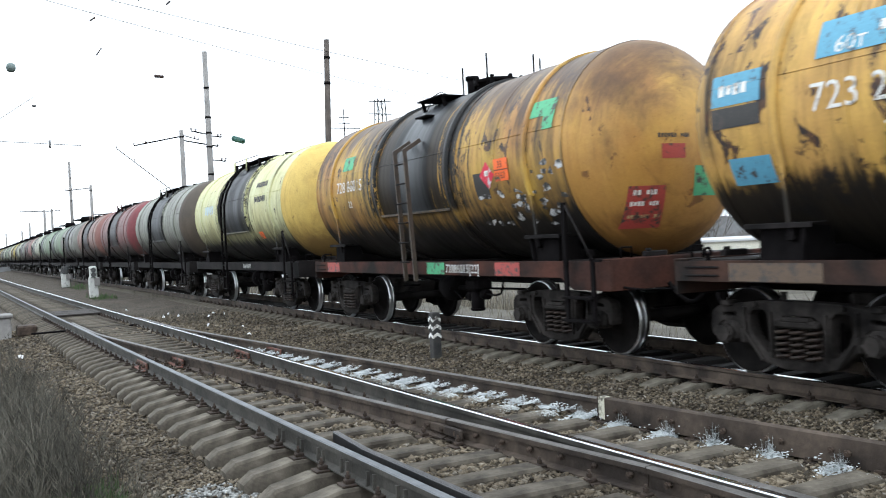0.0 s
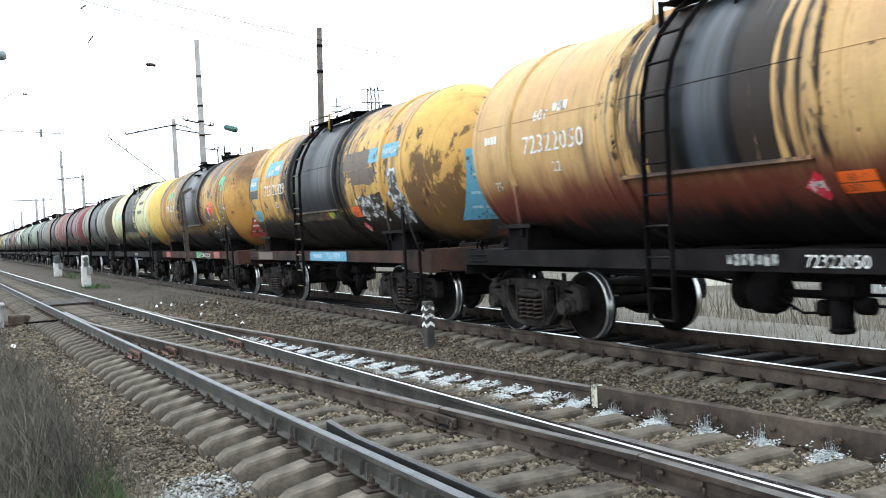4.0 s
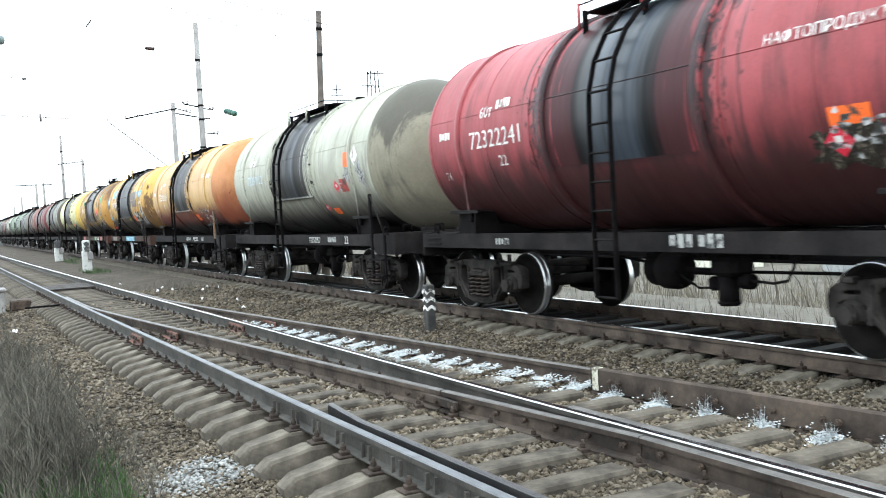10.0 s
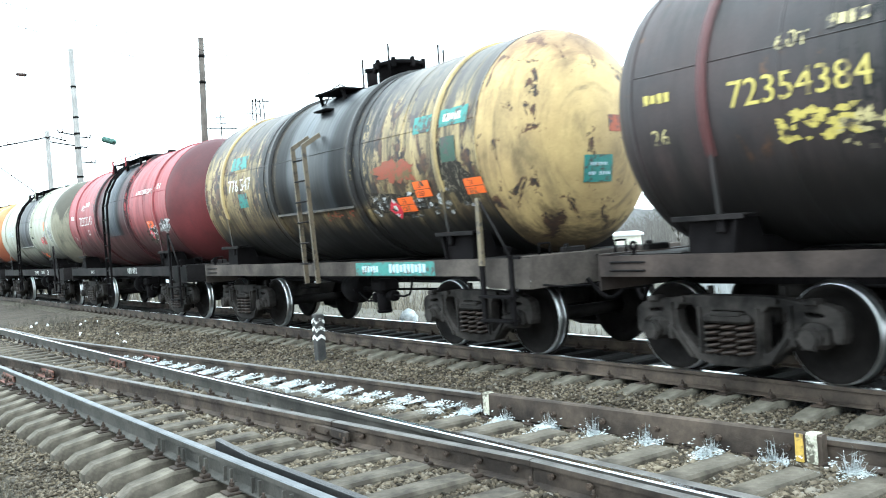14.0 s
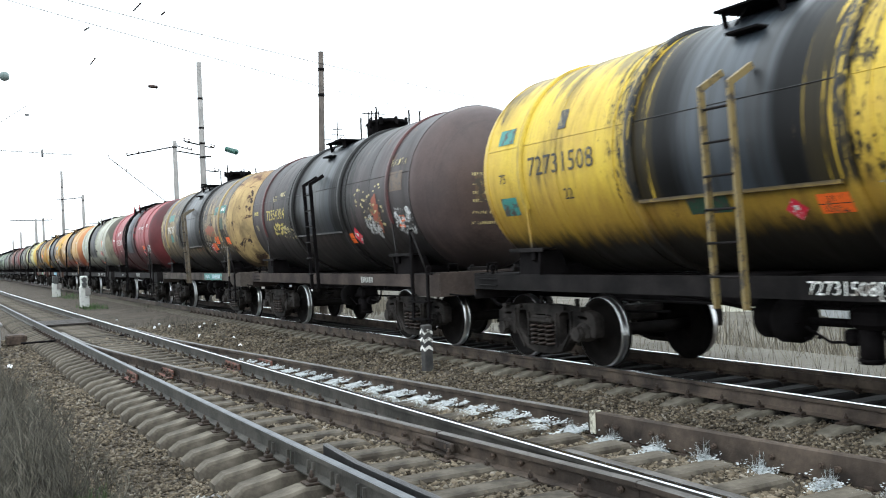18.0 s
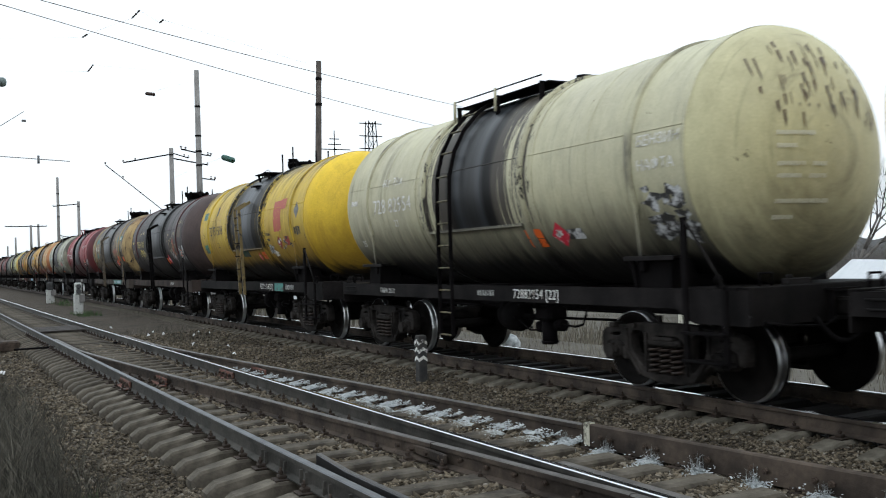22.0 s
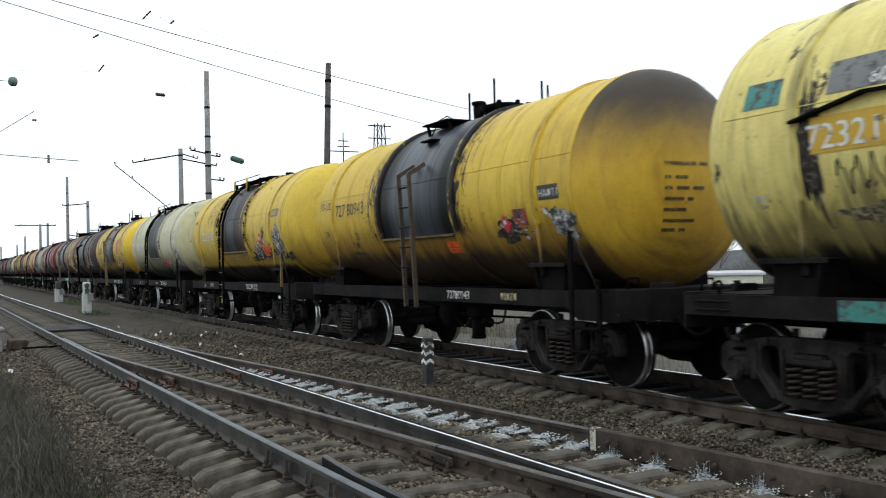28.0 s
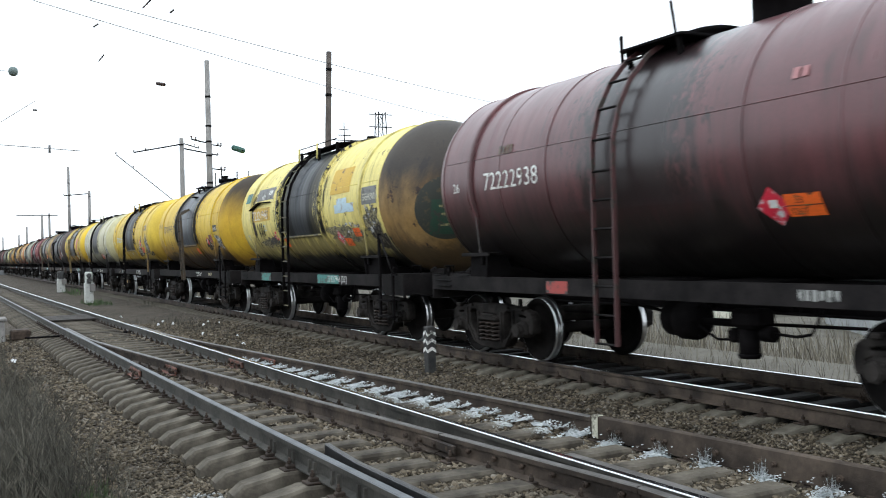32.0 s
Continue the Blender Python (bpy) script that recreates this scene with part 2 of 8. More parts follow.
def residue(name, dark, pale, much):
    """Scoured sticker ground: dark grime crossed by pale scratches and specks."""
    m, nt, bs = nodes_of(name)
    scratch = noise_node(nt, 9.0, 9, 0.8, (0.6, 1.6, 1.0, 5.0), distort=1.2)
    col = mix(nt, ramp(nt, scratch, 0.60 - 0.2 * much, 0.66 - 0.2 * much), dark, pale)
    col = mix(nt, ramp(nt, noise_node(nt, 22, 7, 0.75), 0.56, 0.6), col, tuple(c * 0.5 for c in dark))
    nt.links.new(col, bs.inputs["Base Color"])
    bs.inputs["Roughness"].default_value = 0.7
    bs.inputs["Specular IOR Level"].default_value = 0.2
    return m


DARK_STEEL = surface("sooty_steel", (0.005, 0.0044, 0.0046), (0.011, 0.0095, 0.0098), 3.0, 0.75, 0.0, 40, 0.25, spread=0.25, spec=0.03)
FRAME_STEEL = surface("grimy_frame_paint", (0.009, 0.0082, 0.0082), (0.026, 0.0225, 0.0220), 2.2, 0.7, 0.0, 30, 0.2, spread=0.3, spec=0.06)
BOGIE_STEEL = surface("bogie_casting", (0.007, 0.0063, 0.0060), (0.044, 0.0385, 0.035), 3.2, 0.7, 0.0, 26, 0.4, spread=0.2, spec=0.05)
SPRING_STEEL = surface("spring_steel", (0.014, 0.010, 0.008), (0.042, 0.026, 0.019), 6.0, 0.6, 0.0, 50, 0.2)
TREAD = surface("worn_tread", (0.55, 0.55, 0.55), (0.7, 0.7, 0.7), 8.0, 0.3, 1.0, 80, 0.03)
WHEEL_STEEL = surface("wheel_plate", (0.006, 0.0053, 0.0050), (0.014, 0.0120, 0.0112), 4.0, 0.7, 0.0, 40, 0.2, spec=0.04)
RAIL_RUST = surface("rail_side", (0.022, 0.016, 0.0125), (0.098, 0.074, 0.056), 2.6, 0.75, 0.0, 22, 0.6)
RAIL_GREY = surface("rail_side_grey", (0.034, 0.032, 0.028), (0.088, 0.081, 0.070), 3.0, 0.7, 0.1, 35, 0.3)
RAIL_SHINE = surface("polished_railhead", (0.62, 0.63, 0.65), (0.75, 0.76, 0.78), 5.0, 0.18, 1.0, 60, 0.03)
RAIL_WORN = surface("worn_railhead", (0.085, 0.09, 0.095), (0.14, 0.146, 0.152), 5.0, 0.5, 0.0, 60, 0.04)
RAIL_DULL = surface("dull_railhead", (0.075, 0.069, 0.063), (0.14, 0.13, 0.12), 5.0, 0.55, 0.1, 60, 0.05)
CONCRETE = surface("sleeper_concrete", (0.042, 0.035, 0.027), (0.150, 0.130, 0.102), 2.6, 0.9, 0.0, 16, 1.0, spread=0.32, spec=0.15)
PALE_GRAVEL = surface("pale_gravel", (0.2, 0.2, 0.19), (0.36, 0.36, 0.34), 3.0, 0.9, 0.0, 40, 0.4, island=0.5)
POLE_CONCRETE = surface("pole_concrete", (0.20, 0.19, 0.18), (0.30, 0.285, 0.27), 1.5, 0.9, 0.0, 25, 0.3, spread=0.15)
WOOD_POLE = surface("tarred_pole", (0.06, 0.05, 0.045), (0.12, 0.10, 0.085), 3.0, 0.85, 0.0, 30, 0.3)


def stony(name, dark, mid, light, cell):
    """Small broken stones: each cell of a Voronoi pattern has its own tone and stands proud of the gaps."""
    m, nt, bs = nodes_of(name)
    tc = nt.nodes.new("ShaderNodeTexCoord")
    vo = nt.nodes.new("ShaderNodeTexVoronoi")
    vo.inputs["Scale"].default_value = cell
    nt.links.new(tc.outputs["Object"], vo.inputs["Vector"])
    sep = nt.nodes.new("ShaderNodeSeparateColor")
    nt.links.new(vo.outputs["Color"], sep.inputs[0])
    col = mix(nt, ramp(nt, sep.outputs[0], 0.15, 0.95), mid, light)
    patch = ramp(nt, noise_node(nt, 0.9, 5), 0.36, 0.66)
    col = mix(nt, mix(nt, 1.0, patch, (0.6, 0.6, 0.6), "MULTIPLY"), col, dark)
    col = mix(nt, 0.5, col, ramp(nt, noise_node(nt, 70, 4), 0.25, 0.75, (0.4, 0.4, 0.4), (1, 1, 1)), "MULTIPLY")
    nt.links.new(col, bs.inputs["Base Color"])
    bs.inputs["Roughness"].default_value = 0.95
    bs.inputs["Specular IOR Level"].default_value = 0.15
    bump(nt, bs, ramp(nt, vo.outputs["Distance"], 0.0, 0.75, (1, 1, 1), (0, 0, 0)), 0.8, 0.03)
    return m


BALLAST = stony("ballast_bed", (0.035, 0.030, 0.024), (0.062, 0.051, 0.039), (0.13, 0.108, 0.085), 24.0)


def stone_mix(name):
    """Broken stones: mostly dark brown, some tan, a few pale grey ones."""
    m, nt, bs = nodes_of(name)
    r = nt.nodes.new("ShaderNodeValToRGB")
    e = r.color_ramp.elements
    e[0].position, e[0].color = 0.0, (0.034, 0.028, 0.020, 1)
    e[1].position, e[1].color = 1.0, (0.26, 0.24, 0.21, 1)
    for p, c in ((0.4, (0.092, 0.074, 0.051)), (0.75, (0.180, 0.148, 0.105)), (0.95, (0.215, 0.187, 0.145))):
        q = e.new(p)
        q.color = (*c, 1)
    nt.links.new(nt.nodes.new("ShaderNodeNewGeometry").outputs["Random Per Island"], r.inputs[0])
    col = mix(nt, 0.5, r.outputs[0], ramp(nt, noise_node(nt, 60, 4), 0.25, 0.75, (0.4, 0.4, 0.4), (1, 1, 1)), "MULTIPLY")
    patch = ramp(nt, noise_node(nt, 0.7, 5), 0.35, 0.65, (0.62, 0.60, 0.58), (1.12, 1.1, 1.08))
    nt.links.new(mix(nt, 1.0, col, patch, "MULTIPLY"), bs.inputs["Base Color"])
    bs.inputs["Roughness"].default_value = 0.9
    bs.inputs["Specular IOR Level"].default_value = 0.2
    return m


def dark_middle_concrete():
    """Main-line sleeper concrete, black between the rails."""
    m, nt, bs = nodes_of("main_line_concrete")
    col = mix(nt, ramp(nt, noise_node(nt, 3.0, 5), 0.35, 0.68), (0.075, 0.066, 0.052), (0.185, 0.166, 0.132))
    small = noise_node(nt, 20, 5)
    col = mix(nt, 0.5, col, ramp(nt, small, 0.25, 0.75, (0.35, 0.35, 0.35), (1, 1, 1)), "MULTIPLY")
    tc = nt.nodes.new("ShaderNodeTexCoord")
    sep = nt.nodes.new("ShaderNodeSeparateXYZ")
    nt.links.new(tc.outputs["Object"], sep.inputs[0])
    rag = nt.nodes.new("ShaderNodeMath")
    rag.operation = "MULTIPLY_ADD"
    rag.inputs[1].default_value = 0.5
    nt.links.new(noise_node(nt, 7.0, 6, 0.7), rag.inputs[0])
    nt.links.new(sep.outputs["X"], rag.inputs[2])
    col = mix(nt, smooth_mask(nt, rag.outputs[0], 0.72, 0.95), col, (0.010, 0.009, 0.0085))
    nt.links.new(col, bs.inputs["Base Color"])
    bs.inputs["Roughness"].default_value = 0.9
    bs.inputs["Specular IOR Level"].default_value = 0.12
    bump(nt, bs, small, 0.9, 0.01)
    return m


TRACK_CONCRETE = dark_middle_concrete()
STONE = stone_mix("ballast_stone")
DARK_BALLAST = surface("dark_ballast", (0.012, 0.011, 0.010), (0.03, 0.027, 0.024), 3.0, 0.8, 0.0, 28, 1.0, island=0.3, dist=0.04)
SOIL = surface("dry_ground", (0.075, 0.067, 0.052), (0.14, 0.127, 0.105), 0.35, 0.95, 0.0, 9, 1.0, dist=0.05)
WHITE_LIME = surface("white_lime", (0.26, 0.28, 0.28), (0.56, 0.58, 0.58), 9.0, 0.9, 0.0, 60, 0.4, island=0.2)
WHITE_PAINT = flat_paint("white_paint", (0.75, 0.74, 0.70), 0.45)
BLACK_PAINT = flat_paint("black_paint", (0.025, 0.025, 0.025), 0.2, (0.1, 0.09, 0.08))
FASTENER = surface("fastener_rust", (0.030, 0.021, 0.016), (0.085, 0.060, 0.044), 9.0, 0.8, 0.1, 60, 0.3, spread=0.25)

# ---- mesh helpers ----
class Shape:
    """Collects vertices and faces of one mesh."""

    def __init__(self):
        self.v, self.f, self.m, self.smooth = [], [], [], []

    def add(self, verts, faces, mi=0, smooth=False):
        o = len(self.v)
        self.v.extend([tuple(p) for p in verts])
        for fc in faces:
            self.f.append([i + o for i in fc])
            self.m.append(mi)
            self.smooth.append(smooth)
        return self

    def box(self, c, s, bev=0.0, mi=0, rot=None):
        """A block with chamfered vertical and horizontal edges."""
        x, y, z = (q / 2 for q in s)
        b = min(bev, x * 0.9, y * 0.9, z * 0.9)
        if b <= 0:
            vs = [(i * x, j * y, k * z) for i in (-1, 1) for j in (-1, 1) for k in (-1, 1)]
            fs = [(0, 1, 3, 2), (4, 6, 7, 5), (0, 4, 5, 1), (2, 3, 7, 6), (0, 2, 6, 4), (1, 5, 7, 3)]
        else:
            ring = [(-x + b, -y), (x - b, -y), (x, -y + b), (x, y - b), (x - b, y), (-x + b, y), (-x, y - b), (-x, -y + b)]
            sx, sy = (x - b) / x, (y - b) / y
            vs, fs = [], []
            for zz, k in ((-z, 1), (-z + b, 0), (z - b, 0), (z, 1)):
                for px, py in ring:
                    vs.append((px * (sx if k else 1), py * (sy if k else 1), zz))
            for r in range(3):
                for i in range(8):
                    j = (i + 1) % 8
                    fs.append((r * 8 + i, r * 8 + j, r * 8 + 8 + j, r * 8 + 8 + i))
            fs.append(tuple(range(7, -1, -1)))
            fs.append(tuple(range(24, 32)))
        if rot is not None:
            vs = [rot @ Vector(p) for p in vs]
        return self.add([(p[0] + c[0], p[1] + c[1], p[2] + c[2]) for p in vs], fs, mi)

    def rod(self, a, b, r, seg=8, r2=None, mi=0, smooth=True):
        a, b = Vector(a), Vector(b)
        d = (b - a).normalized()
        u = d.orthogonal().normalized()
        w = d.cross(u)
        r2 = r if r2 is None else r2
        vs = []
        for p, q in ((a, r), (b, r2)):
            for i in range(seg):
                t = 2 * math.pi * i / seg
                vs.append(p + (u * math.cos(t) + w * math.sin(t)) * q)
        fs = [(i, (i + 1) % seg, seg + (i + 1) % seg, seg + i) for i in range(seg)]
        self.add(vs, fs, mi, smooth)
        o = len(self.v) - 2 * seg
        self.f += [[o + i for i in range(seg - 1, -1, -1)], [o + seg + i for i in range(seg)]]
        self.m += [mi, mi]
        self.smooth += [False, False]
        return self

    def tube(self, pts, r, seg=6, mi=0):
        """A round bar along a line of points, in one skin."""
        ps = [Vector(p) for p in pts]
        o = len(self.v)
        u = None
        for i, p in enumerate(ps):
            d = (ps[min(i + 1, len(ps) - 1)] - ps[max(i - 1, 0)]).normalized()
            u = d.orthogonal().normalized() if u is None else (u - d * u.dot(d)).normalized()
            w = d.cross(u)
            for k in range(seg):
                t = 2 * math.pi * k / seg
                self.v.append(tuple(p + (u * math.cos(t) + w * math.sin(t)) * r))
        for i in range(len(ps) - 1):
            for k in range(seg):
                j = (k + 1) % seg
                self.f.append([o + i * seg + k, o + i * seg + j, o + (i + 1) * seg + j, o + (i + 1) * seg + k])
                self.m.append(mi)
                self.smooth.append(True)
        self.f += [[o + k for k in range(seg - 1, -1, -1)], [o + (len(ps) - 1) * seg + k for k in range(seg)]]
        self.m += [mi, mi]
        self.smooth += [False, False]
        return self

    def bar(self, pts, half_w, half_t, axis=(1, 0, 0), mi=0):
        """A flat bar along a polyline in the YZ plane: half_w in the plane, half_t across."""
        ax = Vector(axis)
        ps = [Vector(p) for p in pts]
        ds = [(q - p).normalized() for p, q in zip(ps[:-1], ps[1:])]
        ps[0], ps[-1] = ps[0] - ds[0] * half_w * 0.35, ps[-1] + ds[-1] * half_w * 0.35
        vs = []
        for i, p in enumerate(ps):
            d0, d1 = ds[max(i - 1, 0)], ds[min(i, len(ds) - 1)]
            n0, n1 = d0.cross(ax).normalized(), d1.cross(ax).normalized()
            n = (n0 + n1).normalized()
            n = n * (half_w / max(0.5, n.dot(n0)))
            vs += [p + n * j + ax * q * half_t for j, q in ((-1, -1), (-1, 1), (1, 1), (1, -1))]
        k = 4 * (len(ps) - 1)
        fs = [(4 * i + j, 4 * i + (j + 1) % 4, 4 * i + 4 + (j + 1) % 4, 4 * i + 4 + j) for i in range(len(ps) - 1) for j in range(4)]
        return self.add(vs, fs + [(3, 2, 1, 0), (k, k + 1, k + 2, k + 3)], mi)

    def lathe(self, profile, seg=32, axis="x", centre=(0, 0, 0), mi=0, mis=None, arc=(0.0, 360.0)):
        """Turns (along, radius) points round an axis."""
        full = arc[1] - arc[0] >= 360
        n = seg if full else seg + 1
        vs = []
        for h, r in profile:
            for i in range(n):
                t = radians(arc[0] + (arc[1] - arc[0]) * i / seg)
                c, s = r * math.cos(t), r * math.sin(t)
                p = (h, c, s) if axis == "x" else (c, h, s) if axis == "y" else (c, s, h)
                vs.append((p[0] + centre[0], p[1] + centre[1], p[2] + centre[2]))
        o = len(self.v)
        self.v.extend(vs)
        for k in range(len(profile) - 1):
            for i in range(seg):
                j = (i + 1) % n if full else i + 1
                self.f.append([o + k * n + i, o + k * n + j, o + (k + 1) * n + j, o + (k + 1) * n + i])
                self.m.append(mis[k] if mis else mi)
                self.smooth.append(True)
        return self

    def sweep(self, profile, pts, mis=None, close=True):
        """A profile of (across, up) points along a line of (x, y, z) points on the ground."""
        n = len(profile)
        o = len(self.v)
        for i, p in enumerate(pts):
            a, b = Vector(pts[max(0, i - 1)]), Vector(pts[min(len(pts) - 1, i + 1)])
            d = (b - a).normalized()
            side = Vector((d.y, -d.x, 0)).normalized()
            for u, w in profile:
                q = Vector(p) + side * u + Vector((0, 0, w))
                self.v.append(tuple(q))
        for i in range(len(pts) - 1):
            for k in range(n if close else n - 1):
                j = (k + 1) % n
                self.f.append([o + i * n + k, o + i * n + j, o + (i + 1) * n + j, o + (i + 1) * n + k])
                self.m.append(mis[k] if mis else 0)
                self.smooth.append(False)
        if close:
            self.f += [[o + k for k in range(n - 1, -1, -1)], [o + (len(pts) - 1) * n + k for k in range(n)]]
            self.m += [0, 0]
            self.smooth += [False, False]
        return self

    def mesh(self, name, mats):
        me = bpy.data.meshes.new(name)
        me.from_pydata(self.v, [], self.f)
        for m in (mats if isinstance(mats, (list, tuple)) else [mats]):
            me.materials.append(m)
        me.polygons.foreach_set("material_index", self.m)
        me.polygons.foreach_set("use_smooth", self.smooth)
        bm = bmesh.new()
        bm.from_mesh(me)
        bmesh.ops.recalc_face_normals(bm, faces=bm.faces)
        bm.to_mesh(me)
        bm.free()
        me.update()
        return me


def part(name, shape, mats, parent, label=""):
    """Links a shape as one mesh under a thing or a part."""
    me = shape if isinstance(shape, bpy.types.Mesh) else shape.mesh(name, mats)
    ob = new(name, me)
    ob.parent = parent
    if label:
        ob["label"] = label
    return ob


def thing(name, label, category, group="", kind="", at=None):
    e = new(name)
    e.empty_display_size = 0.3
    if at is not None:
        e.matrix_basis = at
    return tagged(e, label, category, group, kind)


def repaint(ob, mats):
    """Gives one object its own materials on a shared mesh."""
    for i, m in enumerate(mats if isinstance(mats, (list, tuple)) else [mats]):
        ob.material_slots[i].link = "OBJECT"
        ob.material_slots[i].material = m


def grid_strip(f, xs, ys, mat, name, uvsmooth=True):
    """A sheet z = f(x, y) over the grid xs by ys."""
    s = Shape()
    nx = len(xs)
    for y in ys:
        for x in xs:
            s.v.append((x, y, f(x, y)))
    for j in range(len(ys) - 1):
        for i in range(nx - 1):
            s.f.append([j * nx + i, j * nx + i + 1, (j + 1) * nx + i + 1, (j + 1) * nx + i])
    s.m = [0] * len(s.f)
    s.smooth = [uvsmooth] * len(s.f)
    me = bpy.data.meshes.new(name)
    me.from_pydata(s.v, [], s.f)
    me.materials.append(mat)
    me.polygons.foreach_set("use_smooth", s.smooth)
    return me


_font_cache = {}


def letters(text, size):
    """Flat letters, as points and faces; the text starts at x = 0 on its base line."""
    key = (text, size)
    if key not in _font_cache:
        cu = bpy.data.curves.new("letters", "FONT")
        cu.body, cu.size, cu.resolution_u, cu.fill_mode = text, size, 2, "FRONT"
        ob = bpy.data.objects.new("letters", cu)
        scene.collection.objects.link(ob)
        me = ob.to_mesh()
        vs = [tuple(v.co) for v in me.vertices]
        fs = [tuple(p.vertices) for p in me.polygons]
        ob.to_mesh_clear()
        bpy.data.objects.remove(ob)
        bpy.data.curves.remove(cu)
        _font_cache[key] = (vs, fs)
    return _font_cache[key]

# ---- ground and tracks ----
def main_left(y):
    """The near running rail of the siding: x at y."""
    return 2.71 - 0.02 * y + 0.00006 * y * y if y < 160 else 2.71 - 3.2 + 1.536


def spread_at(y):
    """How far the diverging route has left the main one at y (the turnout opens towards the camera)."""
    u = 20.5 - y
    return 0.092 * (math.sqrt(u * u + 3.0) + u) / 2


NEAR_Z = 0.05  # railheads of the siding
GAUGE = 1.57   # between rail centres


def lie(x, y):
    """Height of the ground before stones; the land falls away behind the line."""
    if x > 16:
        return -0.85 - min(2.9, (x - 16) * 0.16)
    if x > 10.6:
        return -0.25 - min(0.6, (x - 10.6) * 0.3)
    if x > 6.9:
        return -0.268
    if x > 6.2:
        return -0.335 + (x - 6.2) * 0.096
    left = main_left(min(max(y, -3), 60))
    if x > left + 0.2:
        # debris fills the turnout nearly to the tops of the sleepers
        far = left + GAUGE + (spread_at(y) if y < 24.5 else 0.0)
        if x < far + 0.1:
            fill = min(1.0, (x - left - 0.2) / 0.2)
            return -0.335 + (0.182 if y < 26 else 0.14) * max(0.0, fill)
        return -0.335 + 0.16 * max(0.0, 1 - max(0.0, x - far - 0.55) / 0.7)
    dip = 0.035 * max(0.0, 1 - max(0.0, left - 0.4 - x) / 0.25)
    return -0.335 - dip - min(0.5, max(0.0, 2.0 - x) * 0.11)


def rough_lie(x, y):
    d = math.hypot(x, y)
    k = 1.0 if d < 40 else max(0.0, 1.5 - d / 80)
    n = noise.noise((x * 0.9, y * 0.9, 0)) * 0.03 + noise.noise((x * 3.1, y * 3.1, 4)) * 0.018
    return lie(x, y) + n * k


def ground():
    xs = sorted(set([-3000, -900, -300, -100, -40, -18, -9] + [round(-6 + i * 0.25, 3) for i in range(81)] + [TRAIN_X - 0.74, TRAIN_X + 0.74] + [16, 19, 24, 32, 60, 120, 300, 900, 3000]))
    ys = sorted(set([-1200, -300, -80, -30, -12, -5] + [round(-2 + i * 0.25, 3) for i in range(121)] + [29, 31, 34, 38, 44, 52, 64, 80, 110, 160, 260, 500, 1000, 3500]))
    me = grid_strip(rough_lie, xs, ys, BALLAST, "ground")
    me.materials.append(SOIL)
    me.materials.append(DARK_BALLAST)
    for p in me.polygons:
        edge = 0.9 * noise.noise((p.center.x * 0.3, p.center.y * 0.45, 9)) + 0.5 * noise.noise((p.center.x, p.center.y * 1.4, 2))
        if p.center.x > 11.2 or p.center.x < 0.2 + edge or p.center.y > 500:
            p.material_index = 1
        # darker ballast between the main line's rails
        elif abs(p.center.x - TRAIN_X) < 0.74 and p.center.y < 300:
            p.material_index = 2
    tagged(new("ground", me), "brown gravel ground beside and between the railway tracks", "ground", kind="structure")


RAIL = [(-0.075, -0.18), (0.075, -0.18), (0.075, -0.168), (0.012, -0.15), (0.010, -0.055), (0.036, -0.045),
        (0.037, -0.008), (0.027, 0.0), (-0.027, 0.0), (-0.037, -0.008), (-0.036, -0.045), (-0.010, -0.055), (-0.012, -0.15), (-0.075, -0.168)]
RAIL_MI = [0, 0, 0, 0, 0, 0, 1, 1, 1, 0, 0, 0, 0, 0]


def stations(y0, y1, near=0.5):
    ys, y = [], y0
    while y < y1:
        ys.append(y)
        y += 4.0 if y < -4 else near if y < 40 else 3.0 if y < 120 else 12.0
    return ys + [y1]


def rail(name, xf, y0, y1, z, mats, parent, label=""):
    s = Shape().sweep(RAIL, [(xf(y), y, z) for y in stations(y0, y1)], RAIL_MI)
    return part(name, s, mats, parent, label)


def sleeper_shape(length, pads, fall=0.06):
    """A concrete sleeper along x from 0 to length; pads: where the rails sit; between them it rises to a hump, its ends are chamfered."""
    s = Shape()
    pads = sorted(pads)
    line = [(0.0, -fall - 0.075), (0.10, -fall), (pads[0] - 0.30, -0.02), (pads[0] - 0.21, 0.0)]
    for a, b in zip(pads[:-1], pads[1:]):
        line.append((a + 0.21, 0.0))
        if b - a > 0.62:
            line += [(a + 0.28, 0.055), (b - 0.28, 0.055)]
        if b - a > 0.42:
            line.append((b - 0.21, 0.0))
    line += [(pads[-1] + 0.21, 0.0), (pads[-1] + 0.30, -0.02), (length - 0.10, -fall), (length, -fall - 0.075)]
    vs, fs = [], []
    for x, t in line:
        h = 0.098 if t > -0.03 else 0.086
        vs += [(x, -0.14, -0.25), (x, -h - 0.018, t - 0.022), (x, -h, t), (x, h, t), (x, h + 0.018, t - 0.022), (x, 0.14, -0.25)]
    n = len(line)
    for i in range(n - 1):
        for k in range(5):
            fs.append((i * 6 + k, i * 6 + k + 1, i * 6 + 7 + k, i * 6 + 6 + k))
    fs += [tuple(range(6)), tuple(range(6 * n - 6, 6 * n))[::-1]]
    return s.add(vs, fs)


def fastener_shape():
    """A rail pad with two clip bolts and their nuts."""
    s = Shape()
    s.box((0, 0, 0.008), (0.36, 0.15, 0.016), 0.004)
    for sx in (-1, 1):
        s.box((sx * 0.105, 0, 0.03), (0.075, 0.075, 0.035), 0.008)
        s.rod((sx * 0.112, 0, 0.02), (sx * 0.112, 0, 0.105), 0.011, 6)
        s.rod((sx * 0.112, 0, 0.055), (sx * 0.112, 0, 0.08), 0.021, 6, smooth=False)
    return s


